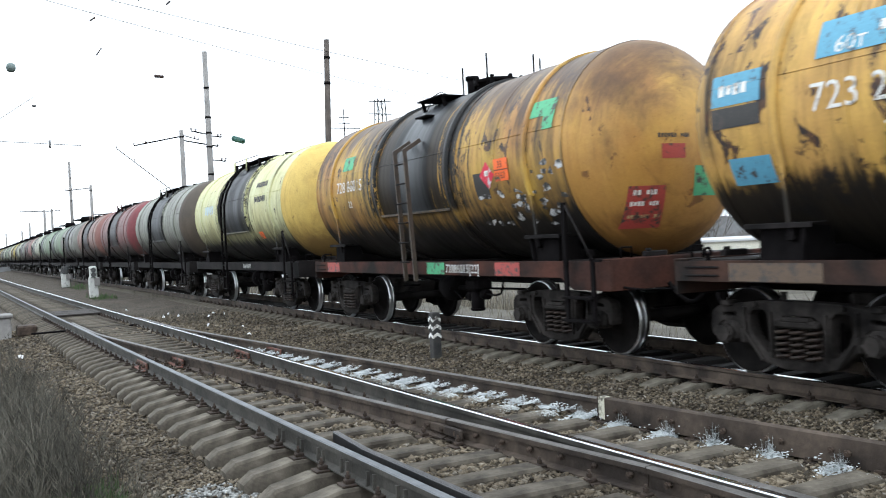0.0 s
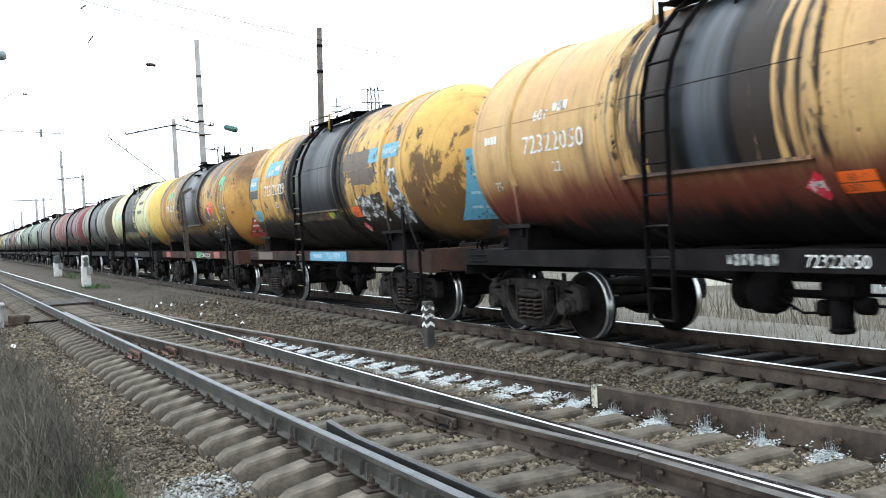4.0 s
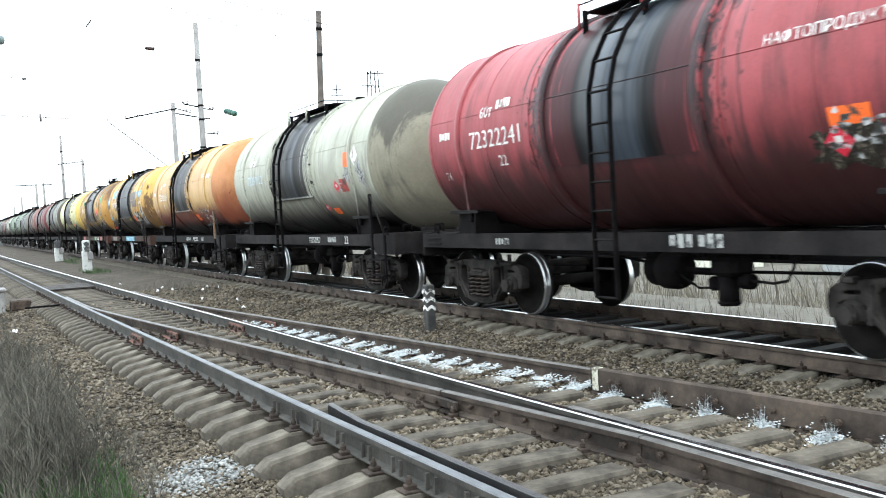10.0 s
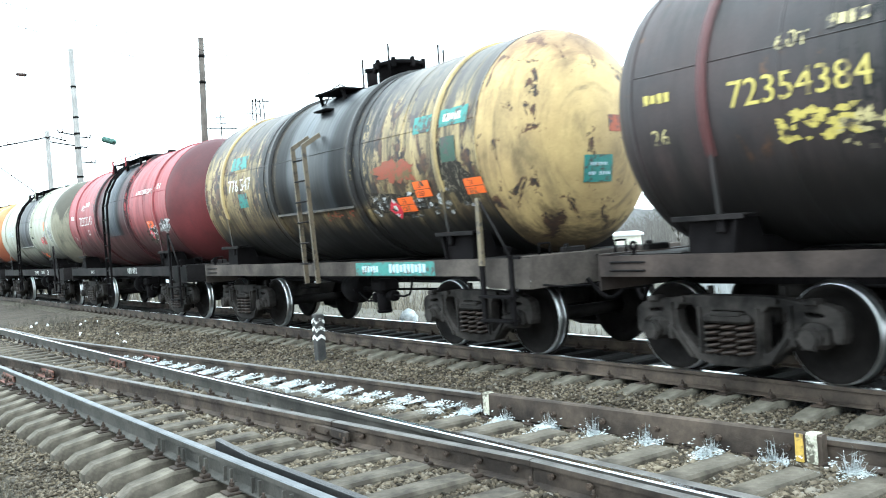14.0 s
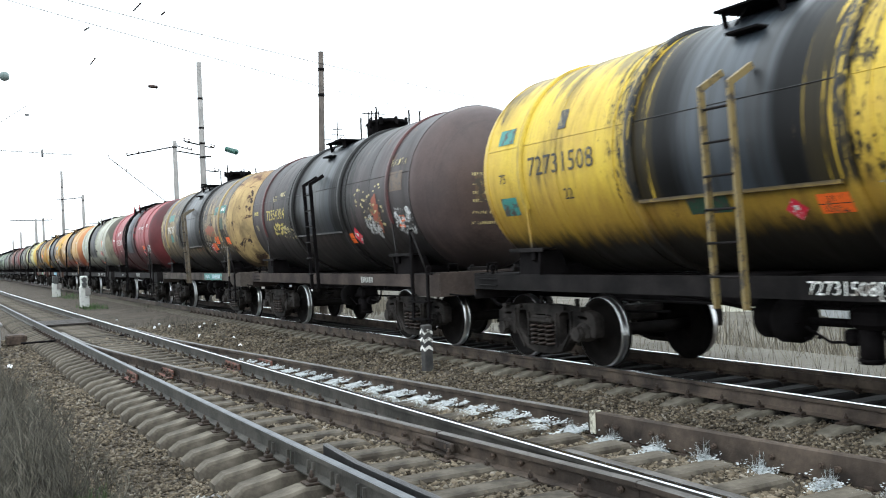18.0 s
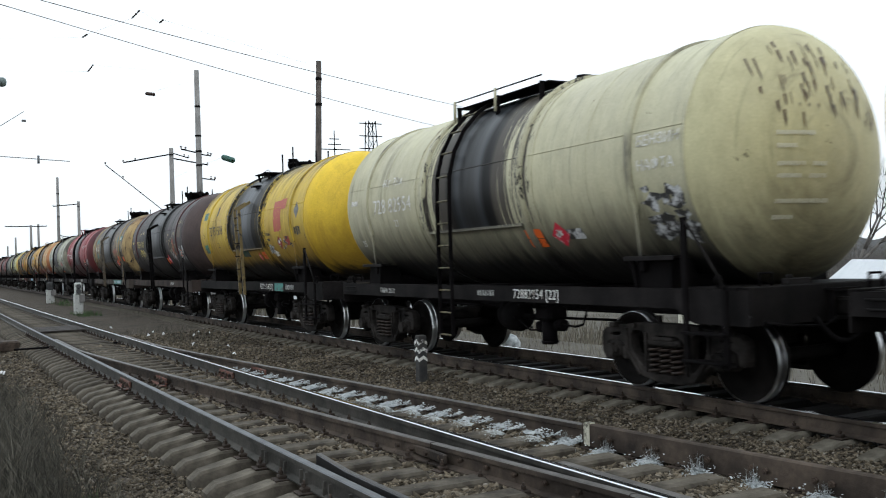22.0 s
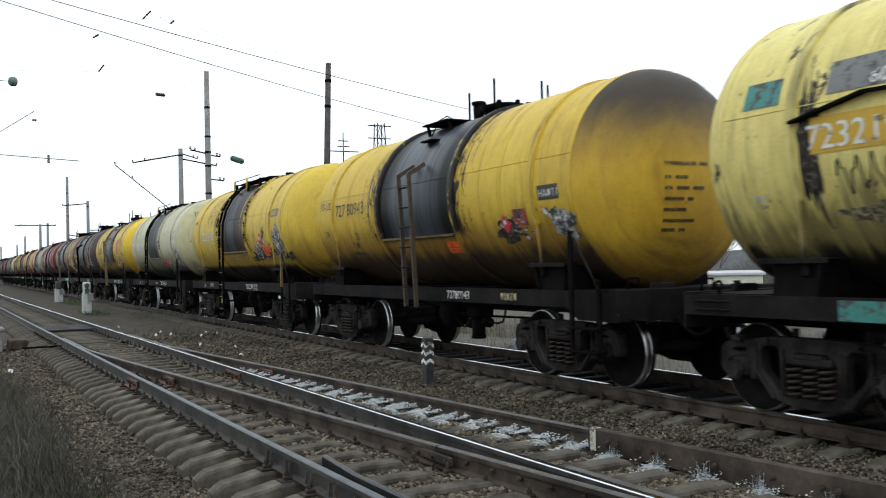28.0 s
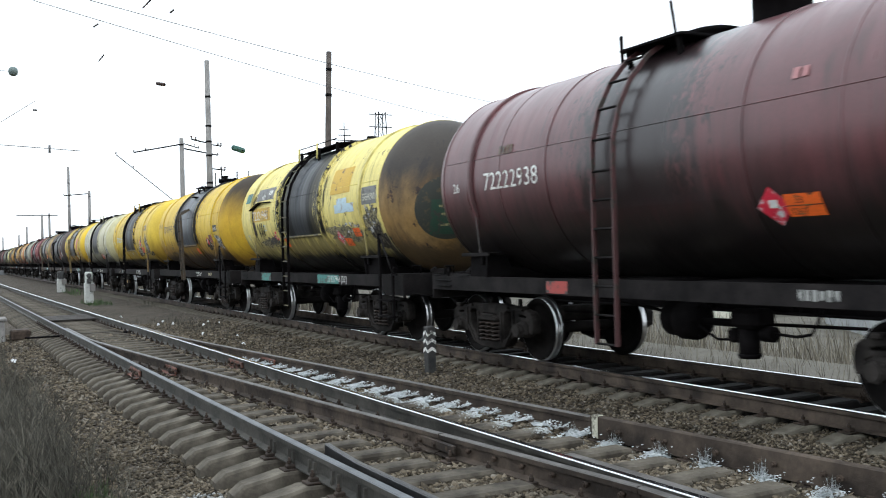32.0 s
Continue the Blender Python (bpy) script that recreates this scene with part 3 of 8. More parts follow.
def lime_tuft():
    """A whitewashed dry weed: a cone of splayed stalks with side twigs over spilled lime."""
    rng = random.Random(3)
    s = Shape()

    def stalk(a, b, w):
        s.add([(a[0] - w, a[1], a[2]), (a[0] + w * 0.5, a[1] + w, a[2]), (a[0] + w * 0.5, a[1] - w, a[2]), b], [(0, 1, 3), (1, 2, 3), (2, 0, 3)])
    for _ in range(46):
        a, out = rng.uniform(0, 6.28), rng.random() ** 0.8
        h = rng.uniform(0.10, 0.24) * (1.05 - 0.75 * out)
        foot = (rng.gauss(0, 0.02), rng.gauss(0, 0.02), -0.03)
        tip = (foot[0] + math.cos(a) * 0.11 * out, foot[1] + math.sin(a) * 0.11 * out, h)
        stalk(foot, tip, 0.0045)
        for _ in range(7):
            q = rng.uniform(0.1, 0.95)
            c = [foot[i] + (tip[i] - foot[i]) * q for i in range(3)]
            b, l = rng.uniform(0, 6.28), rng.uniform(0.015, 0.045)
            stalk(c, (c[0] + math.cos(b) * l, c[1] + math.sin(b) * l, c[2] + l * rng.uniform(-0.2, 0.6)), 0.0035)
    for _ in range(90):
        a, r = rng.uniform(0, 6.28), abs(rng.gauss(0, 0.07))
        x, y, l = r * math.cos(a), r * math.sin(a), rng.uniform(0.02, 0.07)
        stalk((x, y, -0.03), (x + rng.gauss(0, 0.02), y + rng.gauss(0, 0.02), l), 0.005)
    return s


def lime_spill(siding):
    """Flakes and crumbs of lime spilled along the foot of the outer rail, thickest round the weeds."""
    rng = random.Random(8)
    s = Shape()
    y = -9.9
    spots = []
    while y < 15.5:
        if y > 2.5:
            spots.append(y + 0.27)
        y += 0.545
    for yc in spots:
        far = yc > 7.1
        for _ in range(1000 if far else 380):
            dy = rng.gauss(0, 0.09 if far else 0.06)
            reach = abs(rng.gauss(0, 0.12)) if far else abs(rng.gauss(0, 0.11))
            yy = yc + dy + (0.0 if far else -0.25 * reach)
            x = main_left(yy) + GAUGE + spread_at(yy) - (0.08 if far else 0.16) - reach
            q = rng.uniform(0.004, 0.010) * (1.3 if far else 1.0)
            z = NEAR_Z - 0.190 + rng.uniform(0, 0.05) * math.exp(-reach / 0.12)
            if abs(dy) > 0.13:
                z += 0.06
            s.add([(x - q, yy - q * 0.7, z), (x + q, yy - q, z + 0.004), (x + q * 0.8, yy + q, z), (x - q, yy + q * 0.8, z + 0.005), (x, yy, z + q * 0.8)], [(0, 1, 4), (1, 2, 4), (2, 3, 4), (3, 0, 4)])
    tagged(part("lime_spill", s, WHITE_LIME, siding, "white lime spilled along the rail"), kind="stuff")


def tracks():
    train = tagged(new("track_2"), "main line with rusty rails, shiny heads and concrete sleepers", "railway track", kind="structure")
    siding = tagged(new("track_1"), "siding with a turnout on concrete sleepers in brown ballast", "railway track", kind="structure")
    sh, du = [RAIL_RUST, RAIL_SHINE], [RAIL_RUST, RAIL_DULL]
    rail("rail", lambda y: TRAIN_X - 0.79, -190, 900, 0, sh, train, "rusty rail with a shiny worn head")
    rail("rail", lambda y: TRAIN_X + 0.79, -190, 900, 0, sh, train, "rusty rail with a shiny worn head")
    rail("rail", main_left, -40, 320, NEAR_Z, [RAIL_GREY, RAIL_WORN], siding, "grey running rail with a worn steel head")
    rail("rail", lambda y: main_left(y) + GAUGE, -40, 320, NEAR_Z, [RAIL_GREY, RAIL_SHINE], siding, "running rail with a bright polished head")
    # diverging route: blade and stock rails; it crosses the polished rail in the frog
    rail("switch_rail", lambda y: main_left(y) + max(0.075, spread_at(y)), 7.3, 24.5, NEAR_Z, du, siding, "rusty closure rail ending in a switch blade")
    rail("rail", lambda y: main_left(y) + GAUGE + max(0.075, spread_at(y)), -40, 24.5, NEAR_Z, du, siding, "rusty outer rail of the diverging track")
    # frog: wing rails and nose
    fr = Shape()
    fr.sweep(RAIL, [(main_left(y) + spread_at(y), y, NEAR_Z) for y in (4.9, 5.5, 6.2, 6.8, 7.28)], RAIL_MI)
    fr.sweep(RAIL, [(main_left(y) + GAUGE - 0.125, y, NEAR_Z - 0.004) for y in (-3.0, 0.0, 2.0, 3.2, 4.2, 4.9)], RAIL_MI)
    fr.sweep(RAIL, [(main_left(y) + spread_at(y), y, NEAR_Z - 0.006) for y in (-40.0, -20.0, -8.0, -3.0, 0.0, 1.5, 2.8)], RAIL_MI)
    fr.sweep(RAIL, [(main_left(y) + GAUGE + 0.095, y, NEAR_Z - 0.004) for y in (3.0, 4.0, 5.0, 6.0)], RAIL_MI)
    frog = part("frog", fr, [RAIL_RUST, RAIL_DULL], siding, "bolted rusty crossing frog")
    for i in range(9):
        y = 7.2 - i * 0.36
        x = main_left(y) + (spread_at(y) if y > 4.9 else GAUGE - 0.125) - 0.02
        for dz in (-0.085,):
            b = Shape().rod((x + 0.01, y, NEAR_Z + dz), (x - 0.045, y, NEAR_Z + dz), 0.014, 6).rod((x - 0.012, y, NEAR_Z + dz), (x - 0.035, y, NEAR_Z + dz), 0.026, 6, smooth=False)
            part("bolt", b, FASTENER, frog)
    # fishplate at the frog's heel
    fp = Shape().box((main_left(7.4) + spread_at(7.4) - 0.032, 7.45, NEAR_Z - 0.095), (0.035, 0.95, 0.085), 0.01)
    plate = part("fishplate", fp, RAIL_RUST, siding, "rusty fishplate")
    for dy in (-0.36, -0.13, 0.12, 0.36):
        x = main_left(7.4) + spread_at(7.4 + dy) - 0.05
        part("bolt", Shape().rod((x, 7.45 + dy, NEAR_Z - 0.095), (x - 0.035, 7.45 + dy, NEAR_Z - 0.095), 0.024, 6, smooth=False), FASTENER, plate)
    # insulated joints across the turnout
    joint_paint = flat_paint("red_oxide", (0.13, 0.050, 0.032), 0.45, (0.05, 0.035, 0.028), 0.8)
    for at_x in (main_left(14.85), main_left(14.85) + spread_at(14.85), main_left(14.85) + GAUGE, main_left(14.85) + GAUGE + spread_at(14.85)):
        s = Shape().box((at_x - 0.030, 14.85, NEAR_Z - 0.10), (0.034, 0.82, 0.095), 0.01).box((at_x - 0.07, 14.85, NEAR_Z - 0.165), (0.09, 0.82, 0.02), 0.006)
        joint = part("fishplate", s, joint_paint, siding, "red-brown insulated rail joint")
        for dy in (-0.3, -0.1, 0.1, 0.3):
            part("bolt", Shape().rod((at_x - 0.045, 14.85 + dy, NEAR_Z - 0.1), (at_x - 0.085, 14.85 + dy, NEAR_Z - 0.1), 0.024, 6, smooth=False), FASTENER, joint)
    # check rail beside the near running rail
    def chk(y):
        return main_left(y) + 0.115 + (0.06 * max(0.0, (y - 6.6) / 0.75))
    s = Shape().sweep([(-0.03, -0.17), (0.05, -0.17), (0.05, -0.15), (0.025, -0.14), (0.025, 0.012), (0.012, 0.022), (-0.022, 0.022), (-0.03, 0.012)],
                      [(chk(y), y, NEAR_Z) for y in (2.2, 3, 4, 5, 6, 6.6, 7.0, 7.3, 7.38)])
    part("check_rail", s, surface("black_check_rail", (0.010, 0.010, 0.011), (0.026, 0.024, 0.023), 4.0, 0.4, 0.0, 40, 0.2, spec=0.5), siding, "black greasy check rail beside the running rail")
    for i in range(9):
        y = 8.1 - i * 0.5
        x = main_left(y) - 0.03
        s = Shape().bar([(x - 0.02, y, NEAR_Z - 0.06), (x - 0.025, y, NEAR_Z - 0.165)], 0.013, 0.012, (0, 1, 0))
        s.bar([(x - 0.02, y + 0.12, NEAR_Z - 0.06), (x - 0.025, y + 0.12, NEAR_Z - 0.165)], 0.013, 0.012, (0, 1, 0))
        part("brace", s, RAIL_GREY, siding)
    # tall check rail on the outer rail, whitewashed at both ends
    def out(y):
        return main_left(y) + GAUGE + spread_at(y) - 0.095
    s = Shape().sweep([(-0.04, -0.17), (0.03, -0.17), (0.03, 0.03), (0.018, 0.042), (-0.028, 0.042), (-0.04, 0.03)],
                      [(out(y), y, NEAR_Z) for y in (3.7, 4.3, 4.9, 5.5, 6.1, 6.6, 7.06)])
    guard = part("guard_rail", s, RAIL_RUST, siding, "tall dark guard rail with whitewashed ends")
    for y in (6.99, 3.77):
        s = Shape().box((out(y) - 0.042, y, NEAR_Z - 0.062), (0.012, 0.085, 0.205), 0.003).box((out(y) - 0.005, y, NEAR_Z + 0.044), (0.07, 0.085, 0.01), 0.002)
        part("end_mark", s, flat_paint("cream_paint", (0.50, 0.48, 0.38), 0.4, (0.08, 0.07, 0.05)), guard, "patch of chipped white paint")
    s = Shape().box((out(3.86) - 0.043, 3.86, NEAR_Z - 0.062), (0.012, 0.065, 0.2), 0.003)
    part("end_mark", s, flat_paint("ochre_paint", (0.5, 0.33, 0.06), 0.3), guard, "stripe of ochre paint")
    y = 6.8
    while y > 3.95:
        for dy in (0.0, 0.14):
            x = out(y) - 0.04
            part("bolt", Shape().rod((x + 0.01, y - dy, NEAR_Z - 0.065), (x - 0.04, y - dy, NEAR_Z - 0.065), 0.013, 6).rod((x, y - dy, NEAR_Z - 0.065), (x - 0.025, y - dy, NEAR_Z - 0.065), 0.026, 6, smooth=False), FASTENER, guard)
        y -= 0.545
    # switch: dark cover boards and tie rods
    s = Shape()
    for i in range(4):
        s.box((main_left(30) + 0.8, 29.6 + i * 0.62, NEAR_Z - 0.1), (1.35, 0.5, 0.05), 0.01)
    part("crossing_board", s, surface("tarred_board", (0.03, 0.027, 0.024), (0.06, 0.05, 0.045), 3, 0.85), siding, "dark boards between the rails")
    s = Shape().rod((main_left(24) - 0.9, 24.0, NEAR_Z - 0.16), (main_left(24) + 1.75, 24.0, NEAR_Z - 0.16), 0.025, 8)
    part("tie_rod", s, DARK_STEEL, siding)
    return train, siding


def limed_concrete(x, amount):
    """Sleeper concrete with white lime splashed round the outer rail at x."""
    m, nt, bs = nodes_of("limed_concrete")
    big = ramp(nt, noise_node(nt, 4.0, 5), 0.35, 0.68)
    col = mix(nt, big, (0.042, 0.035, 0.027), (0.150, 0.130, 0.102))
    tc = nt.nodes.new("ShaderNodeTexCoord")
    sep = nt.nodes.new("ShaderNodeSeparateXYZ")
    nt.links.new(tc.outputs["Object"], sep.inputs[0])
    off = nt.nodes.new("ShaderNodeMath")
    off.operation = "SUBTRACT"
    off.inputs[1].default_value = x - 0.28
    nt.links.new(sep.outputs["X"], off.inputs[0])
    dist = nt.nodes.new("ShaderNodeMath")
    dist.operation = "ABSOLUTE"
    nt.links.new(off.outputs[0], dist.inputs[0])
    rag = nt.nodes.new("ShaderNodeMath")
    rag.operation = "MULTIPLY_ADD"
    rag.inputs[1].default_value = 1.4
    nt.links.new(noise_node(nt, 26.0, 8, 0.75), rag.inputs[0])
    nt.links.new(dist.outputs[0], rag.inputs[2])
    f = smooth_mask(nt, rag.outputs[0], 0.55 + 0.5 * amount, 0.45 + 0.5 * amount)
    col = mix(nt, f, col, (0.42, 0.44, 0.43))
    small = noise_node(nt, 30, 4)
    col = mix(nt, 0.4, col, ramp(nt, small, 0.25, 0.75, (0.4, 0.4, 0.4), (1, 1, 1)), "MULTIPLY")
    nt.links.new(col, bs.inputs["Base Color"])
    bs.inputs["Roughness"].default_value = 0.9
    bs.inputs["Specular IOR Level"].default_value = 0.2
    bump(nt, bs, small, 0.5, 0.01)
    return m


def sleepers(train, siding):
    """Each sleeper and each rail fastening near the camera is a piece of its own."""
    fast = fastener_shape().mesh("fastening", FASTENER)
    tuft = lime_tuft().mesh("limed_weed", WHITE_LIME)
    plain = sleeper_shape(2.7, [0.56, 2.14]).mesh("sleeper", CONCRETE)
    main = sleeper_shape(2.7, [0.56, 2.14], 0.045).mesh("sleeper", TRACK_CONCRETE)
    rng = random.Random(4)

    def put(me, name, parent, x, y, z, turn=0.0):
        o = new(name, me)
        o.parent = parent
        o.matrix_basis = pose(x, y, z, 0, 0, turn)
        return o
    # train's track
    y, i = -17.35, 0
    while y < 62:
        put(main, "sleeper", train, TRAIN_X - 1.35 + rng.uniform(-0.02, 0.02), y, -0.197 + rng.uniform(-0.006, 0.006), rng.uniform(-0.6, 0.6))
        if -1.5 < y < 34:
            put(fast, "fastening", train, TRAIN_X - 0.79, y, -0.197)
            if y < 20:
                put(fast, "fastening", train, TRAIN_X + 0.79, y, -0.197)
        y += 0.545
        i += 1
    # siding: plain track beyond the switch, long bearers in the turnout
    cache = {}
    y = -9.9
    while y < 62:
        d = spread_at(y) if y < 24.5 else 0.0
        x0 = main_left(y) - 0.62
        if d < 0.12:
            put(plain, "sleeper", siding, main_left(y) - 0.56, y, NEAR_Z - 0.197, rng.uniform(-0.5, 0.5))
            pads = [0.0, GAUGE]
        else:
            step = round(d / 0.1) * 0.1
            limed = 2.5 < y < 15.5
            key = (round(step, 2), limed, y > 7.2)
            if key not in cache:
                width = key[0]
                key_mat = limed_concrete(0.62 + GAUGE + width, 0.52 if y > 7.2 else 0.1) if limed else CONCRETE
                pd = [0.62, 0.62 + width, 0.62 + GAUGE, 0.62 + GAUGE + width]
                if abs(width - GAUGE) < 0.3:
                    pd = [0.62, 0.62 + GAUGE - 0.1, 0.62 + GAUGE + width]
                cache[key] = sleeper_shape(1.24 + GAUGE + width, pd).mesh("sleeper", key_mat)
            put(cache[key], "sleeper", siding, x0, y, NEAR_Z - 0.197 + rng.uniform(-0.005, 0.005), rng.uniform(-0.5, 0.5))
            pads = [0.0, d, GAUGE, GAUGE + d]
        if 0.5 < y < 30:
            for k, p in enumerate(pads):
                lime = k == 3 and 2.5 < y < 13.5
                put(fast, "fastening", siding, main_left(y) + p, y, NEAR_Z - 0.196)
                if lime:
                    o = put(tuft, "lime_heap", siding, main_left(y) + p - 0.19 + rng.uniform(-0.02, 0.02), y + 0.27 + rng.uniform(-0.04, 0.04), NEAR_Z - 0.22, rng.uniform(0, 360))
                    k2 = rng.uniform(0.25, 0.55) if y > 7.2 else rng.uniform(0.85, 1.15)
                    o.scale = (k2, k2, k2)
        y += 0.545


def stones():
    """Ballast: small broken stones, too many to count, thinning out with distance."""
    rng = np.random.default_rng(7)
    n = 230000
    # more stones close to the camera
    r = 5.0 + 25 * rng.random(n) ** 1.8
    a = np.radians(rng.uniform(-3, 66, n))
    x, y = r * np.sin(a), r * np.cos(a)
    keep = (x > 0.15) & (x < 11.0) & (y > 2.4)
    x, y = x[keep], y[keep]
    z = np.array([rough_lie(p, q) for p, q in zip(x, y)])
    size = rng.uniform(0.008, 0.021, len(x)) * (1 + 0.05 * np.hypot(x, y))
    near = np.array([main_left(q) for q in y])
    inside = (x > near + 0.2) & (x < near + 3.2) & (y < 24)
    size = np.where(inside, size * rng.uniform(1.0, 1.7, len(x)), size)
    base = np.array([(-1, -.2, 0), (.1, -1, .1), (1, .1, -.1), (-.1, 1, 0), (.15, .1, .85), (0, 0, -.7)])
    faces = np.array([(0, 1, 4), (1, 2, 4), (2, 3, 4), (3, 0, 4), (1, 0, 5), (2, 1, 5), (3, 2, 5), (0, 3, 5)])
    m = len(x)
    jit = base[None] * (1 + rng.uniform(-0.4, 0.4, (m, 6, 3))) + rng.uniform(-0.25, 0.25, (m, 6, 3))
    t = rng.uniform(0, 2 * np.pi, m)
    tilt = rng.uniform(-0.9, 0.9, m)
    c, s = np.cos(t)[:, None], np.sin(t)[:, None]
    px, py, pz = jit[..., 0], jit[..., 1], jit[..., 2] * 0.62
    ct, st = np.cos(tilt)[:, None], np.sin(tilt)[:, None]
    py, pz = py * ct - pz * st, py * st + pz * ct
    px, py = px * c - py * s, px * s + py * c
    k = size[:, None]
    v = np.stack([px * k + x[:, None], py * k + y[:, None], pz * k + (z + size * 0.25)[:, None]], -1).reshape(-1, 3)
    f = (faces[None] + 6 * np.arange(m)[:, None, None]).reshape(-1)
    me = bpy.data.meshes.new("ballast_stones")
    me.vertices.add(len(v))
    me.vertices.foreach_set("co", v.astype(np.float32).ravel())
    me.loops.add(len(f))
    me.loops.foreach_set("vertex_index", f.astype(np.int32))
    me.polygons.add(m * 8)
    me.polygons.foreach_set("loop_start", np.arange(0, m * 24, 3, dtype=np.int32))
    me.update(calc_edges=True)
    me.materials.append(STONE)
    me.materials.append(DARK_BALLAST)
    me.materials.append(PALE_GRAVEL)
    pale = ((x - 1.65) / 0.42) ** 2 + ((y - 7.5) / 0.45) ** 2 + rng.normal(0, 0.35, m) < 0.8
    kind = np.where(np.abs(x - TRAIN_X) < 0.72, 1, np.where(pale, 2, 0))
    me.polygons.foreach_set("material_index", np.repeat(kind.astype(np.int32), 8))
    tagged(new("ballast_stones", me), "brown broken ballast stones between the rails", "ballast", kind="stuff")


ground()
track_train, track_siding = tracks()
stones()

# ---- tank wagons ----
# A wagon's own space: +Y is its front, z = 0 the railhead, -X the side towards the camera.
R, ZC, LC, HD = 1.5, 2.76, 4.68, 0.72
SILL_X, SILL_L = 1.36, 5.42
Z0, Z1 = 1.045, 1.27
SEG = 64


def on_tank(y, s, lift=0.006):
    """A point on the camera's side of the tank: y along it, s metres up round the shell from its middle height."""
    a = s / R
    return (-(R + lift) * math.cos(a), y, ZC + (R + lift) * math.sin(a))


def on_head(x, z, end=-1, lift=0.008):
    q = min(0.98, math.hypot(x, z - ZC) / R)
    return (x, end * (LC + HD * math.sqrt(1 - q * q) + lift), z)


def head_profile(end):
    pts = []
    for i in range(13):
        a = math.pi / 2 * i / 12
        pts.append((end * (LC + HD * math.sin(a)), max(0.001, R * math.cos(a))))
    return pts


def ring(y, w, h, seg=SEG, arc=(0.0, 360.0)):
    return Shape().lathe([(y - w / 2, R - 0.004), (y - w / 2, R + h), (y + w / 2, R + h), (y + w / 2, R - 0.004)], seg, "y", (0, 0, ZC), arc=arc)


def wheelset(parent, y):
    w = Shape().rod((-1.05, 0, 0), (1.05, 0, 0), 0.085, 12)
    axle = part("wheelset", w, WHEEL_STEEL, parent)
    axle.matrix_basis = pose(0, y, 0.475)
    for sx in (-1, 1):
        o = sx * 0.74
        # the tread and its outer edge are worn bright
        prof = [(o - sx * 0.03, 0.0), (o - sx * 0.03, 0.13), (o + sx * 0.02, 0.16), (o + sx * 0.035, 0.38), (o - sx * 0.03, 0.40), (o - sx * 0.03, 0.505),
                (o - sx * 0.005, 0.503), (o + sx * 0.005, 0.478), (o + sx * 0.03, 0.476), (o + sx * 0.06, 0.474), (o + sx * 0.098, 0.472), (o + sx * 0.103, 0.462), (o + sx * 0.1, 0.40), (o + sx * 0.055, 0.38), (o + sx * 0.06, 0.17), (o + sx * 0.13, 0.14), (o + sx * 0.13, 0.0)]
        s = Shape().lathe(prof, 40, "x", mis=[0, 0, 0, 0, 0, 0, 0, 1, 1, 1, 1, 0, 0, 0, 0, 0])
        part("wheel", s, [WHEEL_STEEL, TREAD], axle)
    return axle


def coil(r, h, turns, wire):
    s = Shape()
    n = int(turns * 11)
    pts = [(r * math.cos(2 * math.pi * turns * i / n), r * math.sin(2 * math.pi * turns * i / n), h * i / n) for i in range(n + 1)]
    seg, vs, fs = 5, [], []
    for i, p in enumerate(pts):
        a = 2 * math.pi * turns * i / n
        out = Vector((math.cos(a), math.sin(a), 0))
        for k in range(seg):
            b = 2 * math.pi * k / seg
            vs.append(Vector(p) + out * wire * math.cos(b) + Vector((0, 0, wire * math.sin(b))))
    for i in range(n):
        for k in range(seg):
            fs.append((i * seg + k, i * seg + (k + 1) % seg, (i + 1) * seg + (k + 1) % seg, (i + 1) * seg + k))
    return s.add(vs, fs, 0, True)


def rounded(loop, times=2):
    """Cuts the corners of a closed outline."""
    for _ in range(times):
        out = []
        for p, q in zip(loop, loop[1:] + loop[:1]):
            out += [(p[0] * 0.78 + q[0] * 0.22, p[1] * 0.78 + q[1] * 0.22), (p[0] * 0.22 + q[0] * 0.78, p[1] * 0.22 + q[1] * 0.78)]
        loop = out
    return loop


def cast_plate(loops, thick, bevel):
    """A casting in the YZ plane: the first outline filled, the others cut through it, edges bevelled."""
    cu = bpy.data.curves.new("casting", "CURVE")
    cu.dimensions, cu.fill_mode, cu.extrude = "2D", "BOTH", thick / 2 - bevel
    cu.bevel_depth, cu.bevel_resolution, cu.offset = bevel, 1, -bevel
    for loop in loops:
        sp = cu.splines.new("POLY")
        sp.points.add(len(loop) - 1)
        for pt, (y, z) in zip(sp.points, loop):
            pt.co = (y, z, 0, 1)
        sp.use_cyclic_u = True
    ob = bpy.data.objects.new("casting", cu)
    scene.collection.objects.link(ob)
    me = ob.to_mesh()
    vs, fs = [(v.co.z, v.co.x, v.co.y) for v in me.vertices], [tuple(p.vertices) for p in me.polygons]
    ob.to_mesh_clear()
    bpy.data.objects.remove(ob)
    bpy.data.curves.remove(cu)
    return Shape().add(vs, fs)


